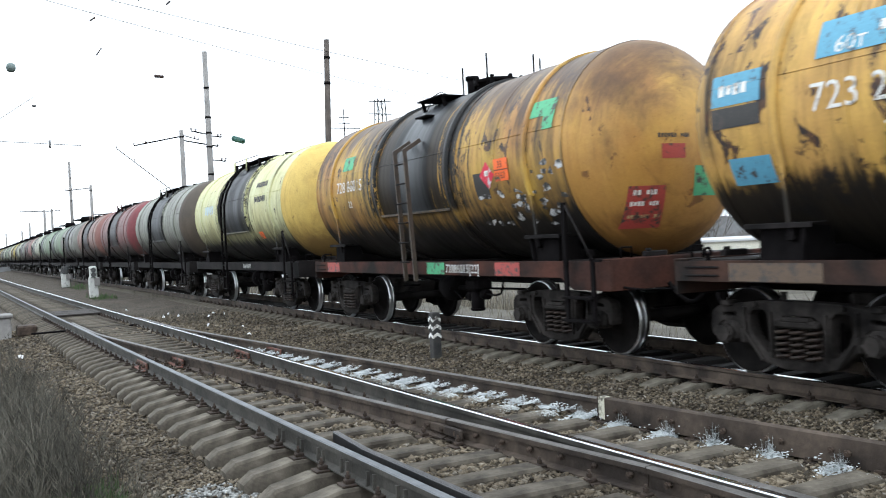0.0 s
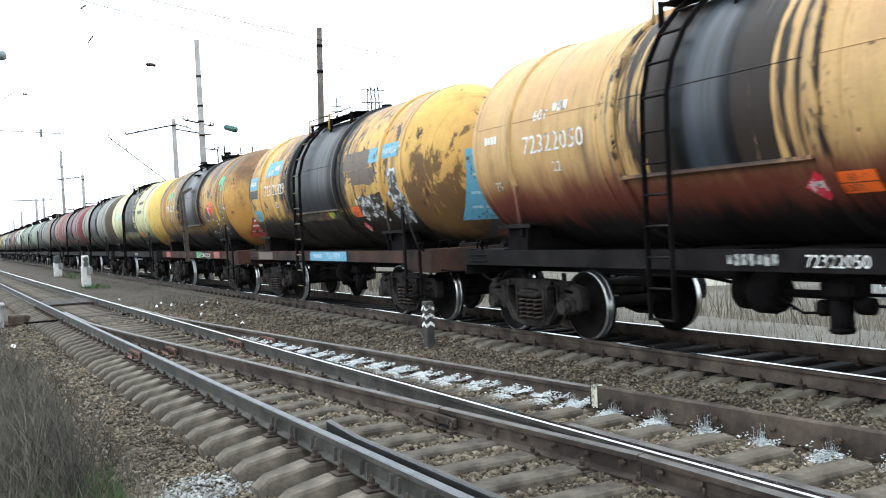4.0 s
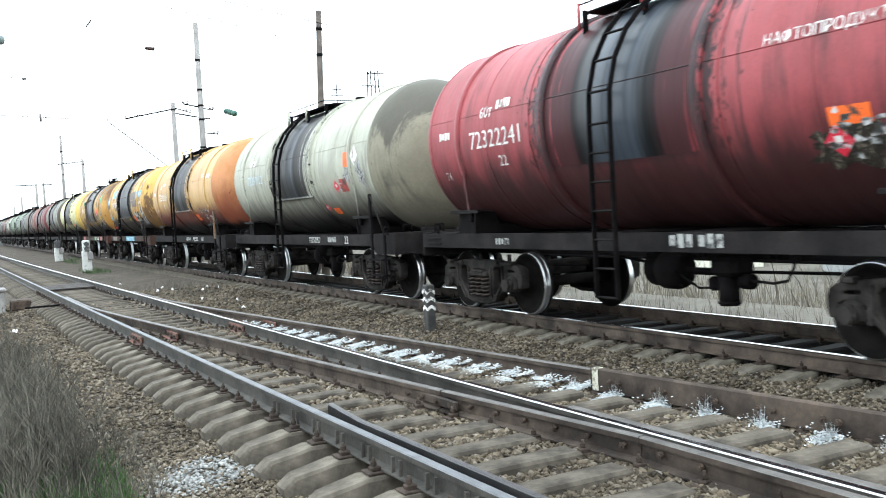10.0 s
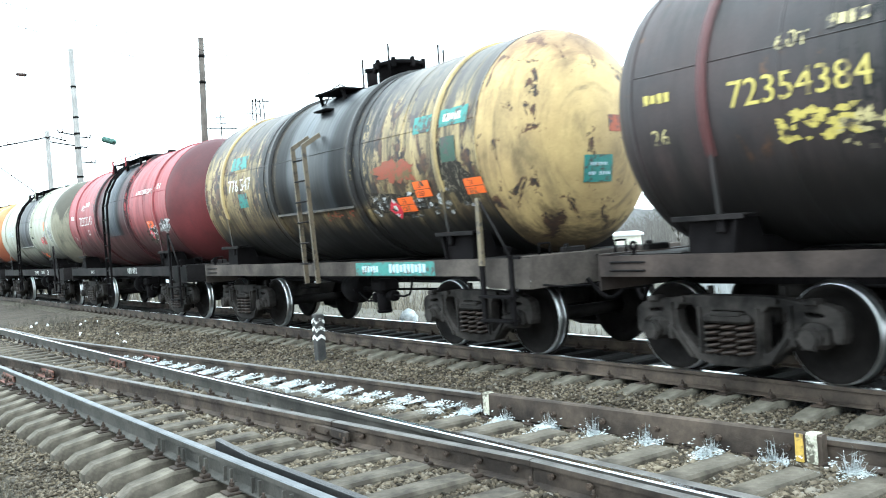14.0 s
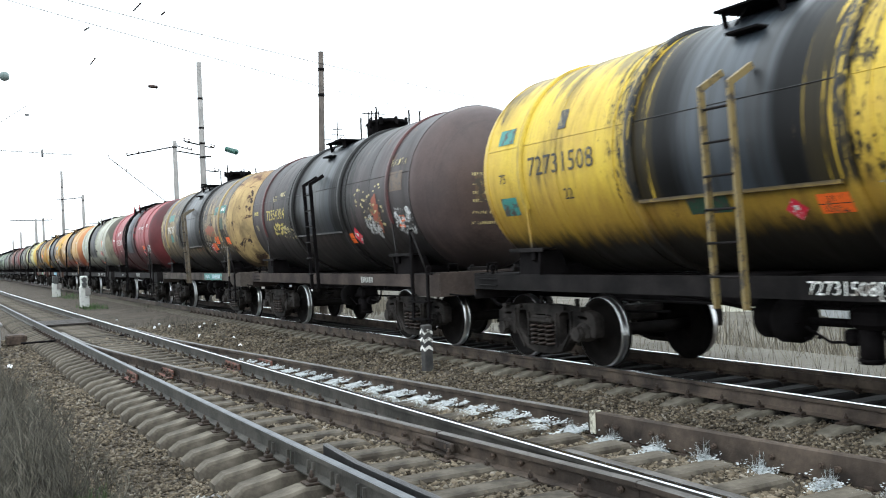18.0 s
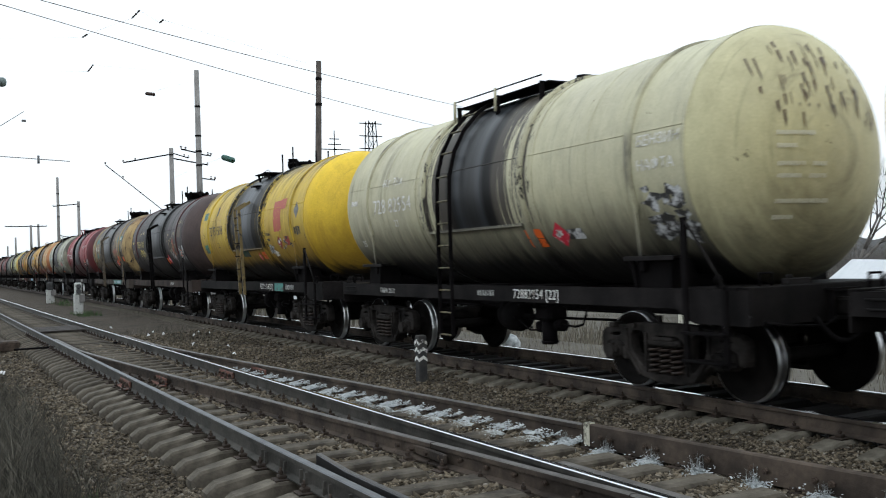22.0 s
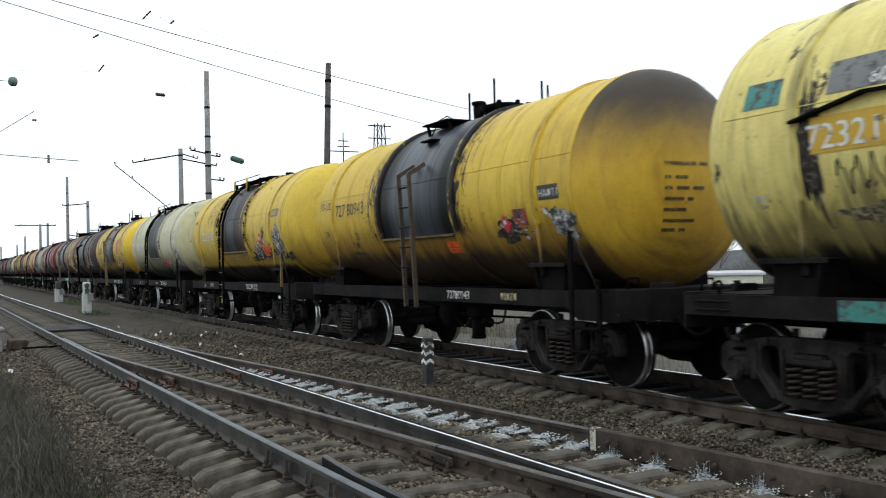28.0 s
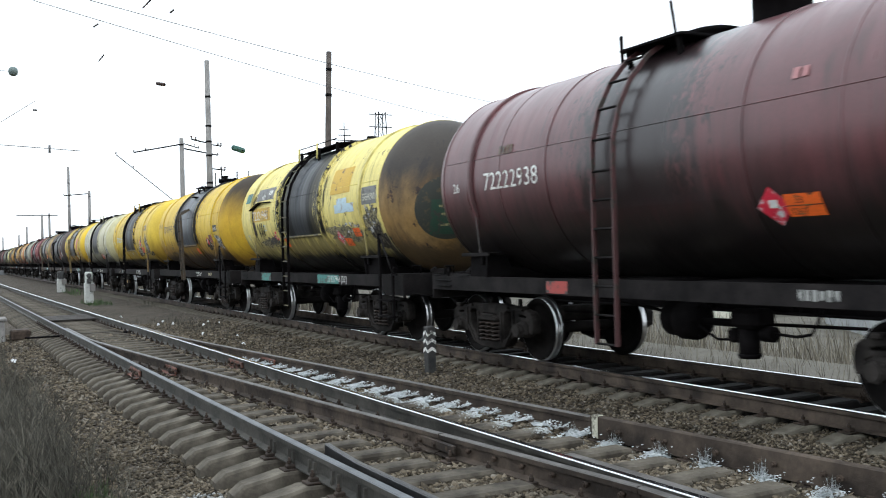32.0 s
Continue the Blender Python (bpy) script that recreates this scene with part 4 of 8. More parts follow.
def side_frame_mesh():
    half = [(0.45, 0.845), (0.72, 0.81), (1.10, 0.77), (1.21, 0.69), (1.21, 0.43), (1.10, 0.42), (1.08, 0.60), (0.78, 0.60), (0.77, 0.40), (0.67, 0.38), (0.40, 0.14)]
    outer = half + [(-y, z) for y, z in reversed(half)]
    loops = [rounded(outer, 1), rounded([(-0.29, 0.25), (0.29, 0.25), (0.31, 0.69), (-0.31, 0.69)], 1)]
    for e in (-1, 1):
        loops.append(rounded([(e * y, z) for y, z in ((0.375, 0.30), (0.43, 0.30), (0.635, 0.50), (0.655, 0.735), (0.40, 0.74), (0.375, 0.5))], 1))
        loops.append(rounded([(e * y, z) for y, z in ((0.84, 0.665), (1.02, 0.655), (1.02, 0.69), (0.84, 0.705))], 1))
    s = cast_plate(loops, 0.15, 0.018)
    for e in (-1, 1):  # ribs round the windows and lugs on the top chord
        s.bar([(-0.085, e * 0.34, 0.26), (-0.085, e * 0.345, 0.72)], 0.016, 0.02)
        s.bar([(-0.085, e * 0.70, 0.76), (-0.085, e * 0.69, 0.50), (-0.085, e * 0.46, 0.22)], 0.016, 0.02)
        s.box((-0.06, e * 0.93, 0.80), (0.16, 0.12, 0.06), 0.012).box((-0.09, e * 0.72, 0.46), (0.05, 0.07, 0.16), 0.012)
        s.rod((-0.06, e * 0.55, 0.80), (-0.12, e * 0.55, 0.80), 0.03, 8)
    return s


def bogie_parts(wag, yc, fine=True):
    bol = Shape().box((0, yc, 0.62), (1.9, 0.42, 0.24), 0.03).rod((0, yc, 0.7), (0, yc, 0.98), 0.2, 12)
    bog = part("bogie", bol, BOGIE_STEEL, wag, "dark cast-steel bogie")
    frame_me = side_frame_mesh().mesh("side_frame", BOGIE_STEEL)
    for sx in (-1, 1):
        x = sx * 1.06
        o = part("side_frame", frame_me, None, bog)
        o.matrix_basis = pose(x, yc, 0, 0, 0, 0 if sx < 0 else 180)
        for y in (-0.925, 0.925):
            a = Shape().box((x, yc + y, 0.49), (0.24, 0.27, 0.24), 0.05)
            a.rod((x + sx * 0.1, yc + y, 0.475), (x + sx * 0.17, yc + y, 0.475), 0.105, 14).rod((x + sx * 0.17, yc + y, 0.475), (x + sx * 0.20, yc + y, 0.475), 0.09, 12)
            if fine and sx < 0:
                for i in range(6):
                    t = math.pi * i / 3
                    a.rod((x - 0.165, yc + y + 0.105 * math.cos(t), 0.475 + 0.105 * math.sin(t)), (x - 0.19, yc + y + 0.105 * math.cos(t), 0.475 + 0.105 * math.sin(t)), 0.014, 6)
            part("axle_box", a, BOGIE_STEEL, bog)
        if fine and sx < 0:
            me = coil(0.082, 0.31, 5.0, 0.0185).mesh("spring", SPRING_STEEL)
            for dx, dy in ((-0.06, -0.19), (-0.06, 0.0), (-0.06, 0.19), (0.11, -0.1), (0.11, 0.1)):
                o = part("spring", me, None, bog, "rusty coil spring")
                o.matrix_basis = pose(x + dx, yc + dy, 0.255)
        part("spring_plank", Shape().box((x - sx * 0.22, yc, 0.42), (0.05, 0.62, 0.4), 0.02), DARK_STEEL, bog)
        b = Shape().box((x, yc, 0.615), (0.30, 0.54, 0.085), 0.025).box((x + sx * 0.10, yc, 0.66), (0.10, 0.36, 0.05), 0.015)
        part("bolster_end", b, BOGIE_STEEL, bog)
        if sx < 0 and fine:
            for y in (-0.52, 0.52):
                h = Shape().bar([(x + 0.22, yc + y * 0.83, 0.9), (x + 0.22, yc + y * 0.83, 0.33)], 0.03, 0.02)
                h.box((x + 0.24, yc + y * 0.86, 0.42), (0.1, 0.09, 0.34), 0.02)
                part("brake_shoe", h, BOGIE_STEEL, bog)
    return bog


def underframe(wag, fine=True):
    for sx in (-1, 1):
        # side channel: web and two flanges
        c = [(0.0, Z0), (0.0, Z1), (-0.1, Z1), (-0.1, Z1 - 0.016), (-0.012, Z1 - 0.016), (-0.012, Z0 + 0.016), (-0.1, Z0 + 0.016), (-0.1, Z0)]
        s = Shape().sweep([(sx * (SILL_X + u), w) for u, w in c], [(0, -SILL_L, 0), (0, SILL_L, 0)])
        part("side_sill", s, FRAME_STEEL, wag, "dark grimy side sill")
    c = [(-0.27, 1.24), (0.27, 1.24), (0.27, 1.22), (0.21, 1.22), (0.21, 0.87), (0.17, 0.87), (0.17, 1.2), (-0.17, 1.2), (-0.17, 0.87), (-0.21, 0.87), (-0.21, 1.22), (-0.27, 1.22)]
    s = Shape().sweep(c, [(0, -5.5, 0), (0, 5.5, 0)])
    part("centre_sill", s, DARK_STEEL, wag)
    for e in (-1, 1):
        s = Shape().box((0, e * (SILL_L + 0.012), 1.09), (2 * SILL_X, 0.024, 0.40), 0.006)
        s.box((0, e * (SILL_L - 0.08), 1.285), (2 * SILL_X, 0.16, 0.02), 0.004)
        part("end_beam", s, FRAME_STEEL, wag)
        if e < 0:
            for sx in (-1, 1):
                x = sx * (SILL_X + 0.004)
                vs = [(x + dx, y, z) for dx in (-0.006, 0.006) for y, z in ((-SILL_L, 0.89), (-SILL_L, Z1 - 0.01), (-4.35, Z1 - 0.01), (-4.35, Z0), (-4.62, 0.89))]
                part("end_plate", Shape().add(vs, [(0, 1, 2, 3, 4), (9, 8, 7, 6, 5)] + [(i, (i + 1) % 5, 5 + (i + 1) % 5, 5 + i) for i in range(5)]), FRAME_STEEL, wag, "deep end plate of the side sill")
        s = Shape().box((0, e * (SILL_L - 0.55), 1.275), (2.6, 1.05, 0.012), 0.002)
        part("end_deck", s, FRAME_STEEL, wag)
        s = Shape().tube([(-1.15, e * (SILL_L - 0.05), Z1 + 0.02), (-1.15, e * (SILL_L - 0.05), Z1 + 0.16), (-0.98, e * (SILL_L - 0.05), Z1 + 0.16), (-0.98, e * (SILL_L - 0.05), Z1 + 0.02)], 0.016, 6)
        part("end_grip", s, DARK_STEEL, wag)
        s = Shape().box((-0.55, e * (SILL_L - 0.10), Z1 + 0.055), (0.36, 0.10, 0.08), 0.012).rod((-0.66, e * (SILL_L - 0.10), Z1 + 0.08), (-0.66, e * (SILL_L - 0.10), Z1 + 0.13), 0.04, 8)
        part("end_bracket", s, FRAME_STEEL, wag)
        # automatic coupler
        s = Shape().box((0, e * 5.62, 1.04), (0.2, 0.45, 0.2), 0.03)
        s.box((-0.13, e * 5.9, 1.04), (0.16, 0.26, 0.32), 0.04).box((0.14, e * 5.86, 1.04), (0.14, 0.2, 0.3), 0.04)
        part("coupler", s, BOGIE_STEEL, wag)
        s = Shape().tube([(-1.2, e * 5.46, 0.93), (-0.9, e * 5.52, 0.88), (-0.4, e * 5.55, 0.86), (-0.25, e * 5.6, 0.95)], 0.014, 6)
        part("uncoupling_rod", s, DARK_STEEL, wag)
        hp = [(-0.5, e * 5.5, 0.95)] + [(-0.5 + 0.04 * i, e * (5.5 + 0.07 * i), 0.95 - 0.25 * math.sin(math.pi * i / 7)) for i in range(1, 8)]
        part("brake_hose", Shape().tube(hp, 0.028, 7), DARK_STEEL, wag)
        # saddle over the bogie
        for sx in (-1, 1):
            s = Shape()
            s.add([(sx * 0.85, e * 3.62, Z1), (sx * 1.3, e * 3.62, Z1), (sx * 1.28, e * 3.62, 1.62), (sx * 0.98, e * 3.62, 1.60),
                   (sx * 0.85, e * 4.22, Z1), (sx * 1.3, e * 4.22, Z1), (sx * 1.28, e * 4.22, 1.62), (sx * 0.98, e * 4.22, 1.60)],
                  [(0, 1, 2, 3), (4, 7, 6, 5), (0, 4, 5, 1), (1, 5, 6, 2), (2, 6, 7, 3), (3, 7, 4, 0)])
            s.bar([(sx * 1.31, e * 3.66, Z1), (sx * 1.33, e * 3.60, 1.60)], 0.02, 0.03)
            s.box((sx * 1.33, e * 3.78, 1.56), (0.06, 0.09, 0.2), 0.015)
            sad = part("saddle", s, DARK_STEEL, wag)
            if sx < 0:
                part("saddle_ledge", Shape().box((-1.27, e * 3.92, 1.635), (0.22, 0.86, 0.018), 0.004).box((-1.375, e * 3.92, 1.615), (0.014, 0.86, 0.05), 0.003), FRAME_STEEL, sad)
        s = Shape().box((0, e * 3.92, 1.27), (2.3, 0.5, 0.28), 0.02)
        part("bolster", s, DARK_STEEL, wag)
        for y in (4.95,):
            s = Shape().bar([(-SILL_X + 0.05, e * y, Z1), (-SILL_X + 0.05, e * y, Z1 + 0.07)], 0.02, 0.015)
            s.lathe([(-0.012, 0.03), (-0.012, 0.055), (0.012, 0.055), (0.012, 0.03)], 10, "y", (-SILL_X + 0.05, e * y, Z1 + 0.1))
            part("lifting_eye", s, DARK_STEEL, wag)
    for y in (-1.2, 0.2):
        part("shell_rest", Shape().box((0, y, 1.25), (2.5, 0.8, 0.05), 0.01), DARK_STEEL, wag)
    # brake gear hung under the frame
    drum = [(-0.19, 0.0), (-0.18, 0.13), (-0.13, 0.21), (-0.06, 0.235), (0.14, 0.235), (0.17, 0.20), (0.18, 0.0)]
    part("air_reservoir", Shape().lathe(drum, 20, "y", (-0.62, 0.14, 0.79)), DARK_STEEL, wag, "black air reservoir drum")
    s = Shape().lathe(drum, 20, "y", (-0.80, -0.26, 0.78))
    s.rod((-0.80, -0.44, 0.78), (-0.80, -0.95, 0.78), 0.045, 8)
    for i in range(6):
        t = math.pi * i / 3
        s.rod((-0.80 + 0.2 * math.cos(t), -0.44, 0.78 + 0.2 * math.sin(t)), (-0.80 + 0.2 * math.cos(t), -0.47, 0.78 + 0.2 * math.sin(t)), 0.02, 6)
    part("brake_cylinder", s, DARK_STEEL, wag, "black brake cylinder")
    s = Shape().box((-0.90, -1.27, 0.86), (0.34, 0.40, 0.22), 0.05).rod((-0.90, -1.22, 0.42), (-0.90, -1.22, 0.76), 0.115, 12).rod((-0.90, -1.22, 0.44), (-0.90, -1.22, 0.47), 0.13, 12)
    s.rod((-0.90, -1.42, 0.70), (-0.90, -1.58, 0.70), 0.085, 10).box((-0.90, -1.02, 0.66), (0.16, 0.14, 0.16), 0.03)
    part("distributor_valve", s, DARK_STEEL, wag, "black distributor valve")
    s = Shape().tube([(-0.6, 3.0, 0.90), (-0.6, -3.0, 0.90)], 0.018, 6)
    s.tube([(-0.92, -1.45, 0.72), (-0.95, -1.9, 0.70), (-0.98, -2.12, 0.74), (-1.0, -2.22, 0.88), (-1.0, -2.26, 1.04)], 0.017, 6)
    s.tube([(-0.95, -0.5, 0.74), (-0.95, -0.8, 0.60), (-0.95, -1.1, 0.62)], 0.015, 6)
    s.tube([(-0.7, 0.4, 0.86), (-0.95, 0.9, 0.98), (-1.2, 1.15, 1.04)], 0.022, 6)
    s.tube([(-0.75, -0.95, 0.78), (-0.3, -2.2, 0.76), (-0.2, -3.2, 0.7)], 0.02, 6)
    s.tube([(-0.3, 2.2, 0.74), (-0.2, 3.2, 0.7)], 0.02, 6)
    for y in (-1.75, -2.05, -0.7):
        s.tube([(-0.85, y, 1.05), (-0.85, y, 0.94), (-0.85, y - 0.12, 0.94), (-0.85, y - 0.12, 1.05)], 0.011, 5)
    part("brake_pipe", s, DARK_STEEL, wag)
    for sx in (-1,):
        for z in (1.11, 1.20):
            part("sill_rib", Shape().box((sx * (SILL_X + 0.012), SILL_L - 0.42, z), (0.022, 0.5, 0.022), 0.006), FRAME_STEEL, wag)
    for y in (-3.92, 3.92):
        bogie_parts(wag, y, fine)
    for y in (-3.92 - 0.925, -3.92 + 0.925, 3.92 - 0.925, 3.92 + 0.925):
        wheelset(wag, y)


def handrail_steps(wag):
    """Post, brace and steps of the brakeman's corner at the rear."""
    x = -1.47
    post = part("corner_post", Shape().bar([(x, -4.62, 1.20), (x, -4.62, 2.04)], 0.036, 0.022), DARK_STEEL, wag, "flat steel corner post")
    part("brace", Shape().tube([(x, -4.64, 2.02), (x, -4.92, 1.66), (x, -5.2, 1.28)], 0.017, 6), FRAME_STEEL, post)
    s = Shape().bar([(x, -4.62, 0.46), (x, -4.62, 1.20)], 0.034, 0.02).bar([(x, -5.2, 0.46), (x, -5.2, 1.30)], 0.03, 0.02)
    for z in (0.50, 0.80):
        s.box((x, -4.91, z), (0.16, 0.62, 0.03), 0.005)
    s.bar([(x, -5.2, 1.28), (x, -5.36, 1.28)], 0.016, 0.02)
    part("corner_steps", s, DARK_STEEL, wag, "steel corner steps below the sill")


def shell(wag, paint, belt, head, hoops=(1.46,)):
    b = 1.40
    for y0, y1 in ((-LC, -b), (b, LC)):
        part("shell", Shape().lathe([(y0 + (y1 - y0) * i / 6, R) for i in range(7)], SEG, "y", (0, 0, ZC)), paint, wag)
    # the oiled belt under the hatch ends at ledges; below them the shell is plain
    cut = -24.0
    part("shell_belt", Shape().lathe([(-b + 2 * b * i / 6, R) for i in range(7)], 48, "y", (0, 0, ZC), arc=(cut, 180 - cut)), belt, wag)
    part("shell", Shape().lathe([(-b + 2 * b * i / 6, R) for i in range(7)], 24, "y", (0, 0, ZC), arc=(180 - cut, 360 + cut)), paint, wag)
    for e in (-1, 1):
        s = Shape().lathe(head_profile(e), SEG, "y", (0, 0, ZC))
        part("head", s, head if e < 0 else paint, wag)
        part("weld_ring", ring(e * LC, 0.035, 0.008), paint, wag)
        part("weld_ring", ring(e * 2.95, 0.02, 0.005), paint, wag)
        part("strap", ring(e * 3.78, 0.10, 0.032, arc=(-22, 202)), paint, wag)
        for sx in (-1, 1):
            s = Shape().bar([(sx * 1.42, e * 3.78, 2.2), (sx * 1.35, e * 3.78, 1.62)], 0.026, 0.012)
            part("strap_end", s, FRAME_STEEL, wag)
        for h in hoops:
            part("hoop", ring(e * h, 0.12, 0.05), paint, wag)
            part("weld_ring", ring(e * (h + 0.3), 0.02, 0.012), paint, wag)
    s = Shape()
    for a in (12, 168):
        t = radians(a)
        s.rod((R * math.cos(t), -LC, ZC + R * math.sin(t)), (R * math.cos(t), LC, ZC + R * math.sin(t)), 0.007, 5)
    part("seam", s, paint, wag)
    s = Shape()
    for e in (1,):
        s.bar([on_tank(1.38, -0.63, 0.03), on_tank(-1.38, -0.63, 0.03)], 0.02, 0.04, (1, 0, 0))
    part("drip_ledge", s, FRAME_STEEL, wag)


def handbrake_wheel(wag, y=1.75, z=0.68):
    """A spoked hand wheel hung under the side sill."""
    x = -1.3
    n, r = 28, 0.27
    rim = Shape().lathe([(x - 0.018, r - 0.016), (x - 0.018, r + 0.016), (x + 0.018, r + 0.016), (x + 0.018, r - 0.016), (x - 0.018, r - 0.016)], n, "x", (0, y, z))
    wh = part("handbrake_wheel", rim, BOGIE_STEEL, wag, "rusty spoked handbrake wheel")
    part("hub", Shape().rod((x - 0.04, y, z), (x + 0.1, y, z), 0.07, 12), flat_paint("worn_yellow_hub", (0.32, 0.22, 0.09), 0.3), wh, "worn yellow hub")
    for i in range(6):
        a = math.pi * i / 3 + 0.3
        part("spoke", Shape().rod((x, y + 0.05 * math.cos(a), z + 0.05 * math.sin(a)), (x, y + r * math.cos(a), z + r * math.sin(a)), 0.014, 6), BOGIE_STEEL, wh)
    part("brake_shaft", Shape().rod((x + 0.08, y, z), (-0.5, y, z), 0.03, 8), DARK_STEEL, wag)


def tank_wagon_flat(spec):
    """Wagon with a full-height side ladder that bends over the shell, and a long walkway on top."""
    wag = thing("tank_wagon", spec["label"], "tank wagon", "wagons of the train")
    underframe(wag)
    handrail_steps(wag)
    shell(wag, FRAME_STEEL, FRAME_STEEL, FRAME_STEEL)
    # ladder
    ly = 0.55
    s = Shape()
    path = [(-1.62, 0.5), (-1.62, 2.6)] + [(-(R + 0.12) * math.cos(radians(a)), ZC + (R + 0.12) * math.sin(radians(a))) for a in (8, 22, 36, 50, 64, 76)]
    lad = part("ladder", s.bar([(x, ly - 0.2, z) for x, z in path], 0.03, 0.012, (0, 1, 0)), DARK_STEEL, wag, "steel side ladder bent over the tank")
    part("stringer", Shape().bar([(x, ly + 0.2, z) for x, z in path], 0.03, 0.012, (0, 1, 0)), DARK_STEEL, lad)
    pts = []
    for (xa, za), (xb, zb) in zip(path[:-1], path[1:]):
        n = max(1, round(math.hypot(xb - xa, zb - za) / 0.36))
        pts += [(xa + (xb - xa) * i / n, za + (zb - za) * i / n) for i in range(n)]
    rung = Shape().rod((0, -0.2, 0), (0, 0.2, 0), 0.016, 6).box((0, 0, 0.0), (0.05, 0.4, 0.012), 0.002).mesh("rung", FRAME_STEEL)
    for x, z in pts:
        o = part("rung", rung, None, lad)
        o.matrix_basis = pose(x, ly, z)
    # walkway
    wz = ZC + R - 0.07
    wk = part("walkway", Shape().box((-0.72, -0.1, wz), (0.36, 2.6, 0.025), 0.004), DARK_STEEL, wag, "sooty walkway on the tank's top")
    part("walkway", Shape().box((0.72, -0.1, wz - 0.02), (0.36, 2.6, 0.025), 0.004), DARK_STEEL, wag, "sooty walkway on the tank's top")
    for y in (1.1, -0.1, -1.3):
        for x in (-0.95, 0.95):
            part("bracket", Shape().bar([(x, y, wz), (x, y, wz - 0.3)], 0.035, 0.02, (0, 1, 0)), DARK_STEEL, wk)
    for y in (1.18, -0.1):
        part("rail_post", Shape().rod((-1.0, y, wz - 0.24), (-0.99, y, wz + 0.12), 0.026, 6), DARK_STEEL, wk)
    part("edge_rail", Shape().rod((-0.98, 1.18, wz + 0.1), (-0.98, -1.35, wz + 0.09), 0.011, 6), DARK_STEEL, wk)
    s = Shape().lathe([(ZC + R - 0.12, 0.36), (ZC + R + 0.03, 0.36), (ZC + R + 0.05, 0.40), (ZC + R + 0.09, 0.40), (ZC + R + 0.13, 0.28), (ZC + R + 0.14, 0.0)], 20, "z", (0, 0.1, 0))
    part("hatch", s, DARK_STEEL, wag)
    s = Shape().rod((0.0, -1.05, ZC + R - 0.02), (0.0, -1.05, ZC + R + 0.07), 0.09, 10).rod((0.0, -1.05, ZC + R + 0.06), (0.0, -1.05, ZC + R + 0.13), 0.12, 10)
    part("valve", s, DARK_STEEL, wag)
    return wag


def dome_ladder(wag, low, ly=-0.17):
    line = [(-1.62, low - 0.12), (-1.72, 3.2), (-1.42, 3.38)]
    lad = part("ladder", Shape().bar([(x, ly - 0.2, z) for x, z in line], 0.036, 0.02, (0, 1, 0)), DARK_STEEL, wag, "short steel ladder on brackets")
    part("stringer", Shape().bar([(x, ly + 0.2, z) for x, z in line], 0.036, 0.02, (0, 1, 0)), DARK_STEEL, lad)
    rung = Shape().rod((0, -0.2, 0), (0, 0.2, 0), 0.014, 6).mesh("rung", FRAME_STEEL)
    z = low + 0.2
    while z < 3.2:
        o = part("rung", rung, None, lad)
        o.matrix_basis = pose(-1.72, ly, z)
        z += 0.34


def tank_wagon_dome(spec):
    """Older wagon: a short side ladder on brackets, a small platform and a hatch dome with posts on top."""
    wag = thing("tank_wagon", spec["label"], "tank wagon", "wagons of the train")
    underframe(wag)
    handrail_steps(wag)
    shell(wag, FRAME_STEEL, FRAME_STEEL, FRAME_STEEL)
    ly = -0.05
    dome_ladder(wag, 1.08)
    for a in (44,):
        c = radians(a)
        part("foot_step", Shape().box((-(R + 0.04) * math.cos(c), ly, ZC + (R + 0.04) * math.sin(c)), (0.2, 0.45, 0.03), 0.005), DARK_STEEL, wag)
    wz = ZC + R - 0.08
    s = Shape().box((-0.66, 0.1, wz), (0.6, 0.95, 0.03), 0.006)
    wk = part("platform", s, DARK_STEEL, wag, "small platform beside the hatch")
    for y in (0.5, -0.3):
        part("bracket", Shape().bar([(-0.88, y, wz), (-0.8, y, wz - 0.3)], 0.03, 0.015, (0, 1, 0)), DARK_STEEL, wk)
    part("handhold", Shape().tube([(-0.9, 0.3, wz - 0.2), (-0.85, 0.1, wz + 0.05), (-0.8, -0.1, wz + 0.1), (-0.8, -0.3, wz + 0.02)], 0.011, 6), DARK_STEEL, wk)
    s = Shape().lathe([(ZC + R - 0.14, 0.36), (ZC + R + 0.22, 0.36), (ZC + R + 0.22, 0.43), (ZC + R + 0.28, 0.43), (ZC + R + 0.32, 0.28), (ZC + R + 0.34, 0.0)], 20, "z", (0, -0.75, 0))
    d = part("hatch_dome", s, DARK_STEEL, wag, "sooty hatch dome")
    for i in range(8):
        t = 2 * math.pi * i / 8
        part("clamp", Shape().box((0.42 * math.cos(t), -0.75 + 0.42 * math.sin(t), ZC + R + 0.25), (0.07, 0.07, 0.17), 0.012), DARK_STEEL, d)
    for x, y, h in ((-0.45, -0.3, 0.42), (-0.45, -1.15, 0.52), (0.4, -1.5, 0.4), (-0.2, -2.2, 0.3)):
        part("post", Shape().rod((x, y, ZC + R - 0.12), (x, y, ZC + R + h), 0.02, 6), DARK_STEEL, wag)
    s = Shape().rod((0.0, 0.15, ZC + R - 0.05), (0.0, 0.15, ZC + R + 0.33), 0.1, 10).rod((0.0, 0.15, ZC + R + 0.3), (0.0, 0.15, ZC + R + 0.36), 0.13, 10)
    part("valve", s, DARK_STEEL, wag)
    return wag


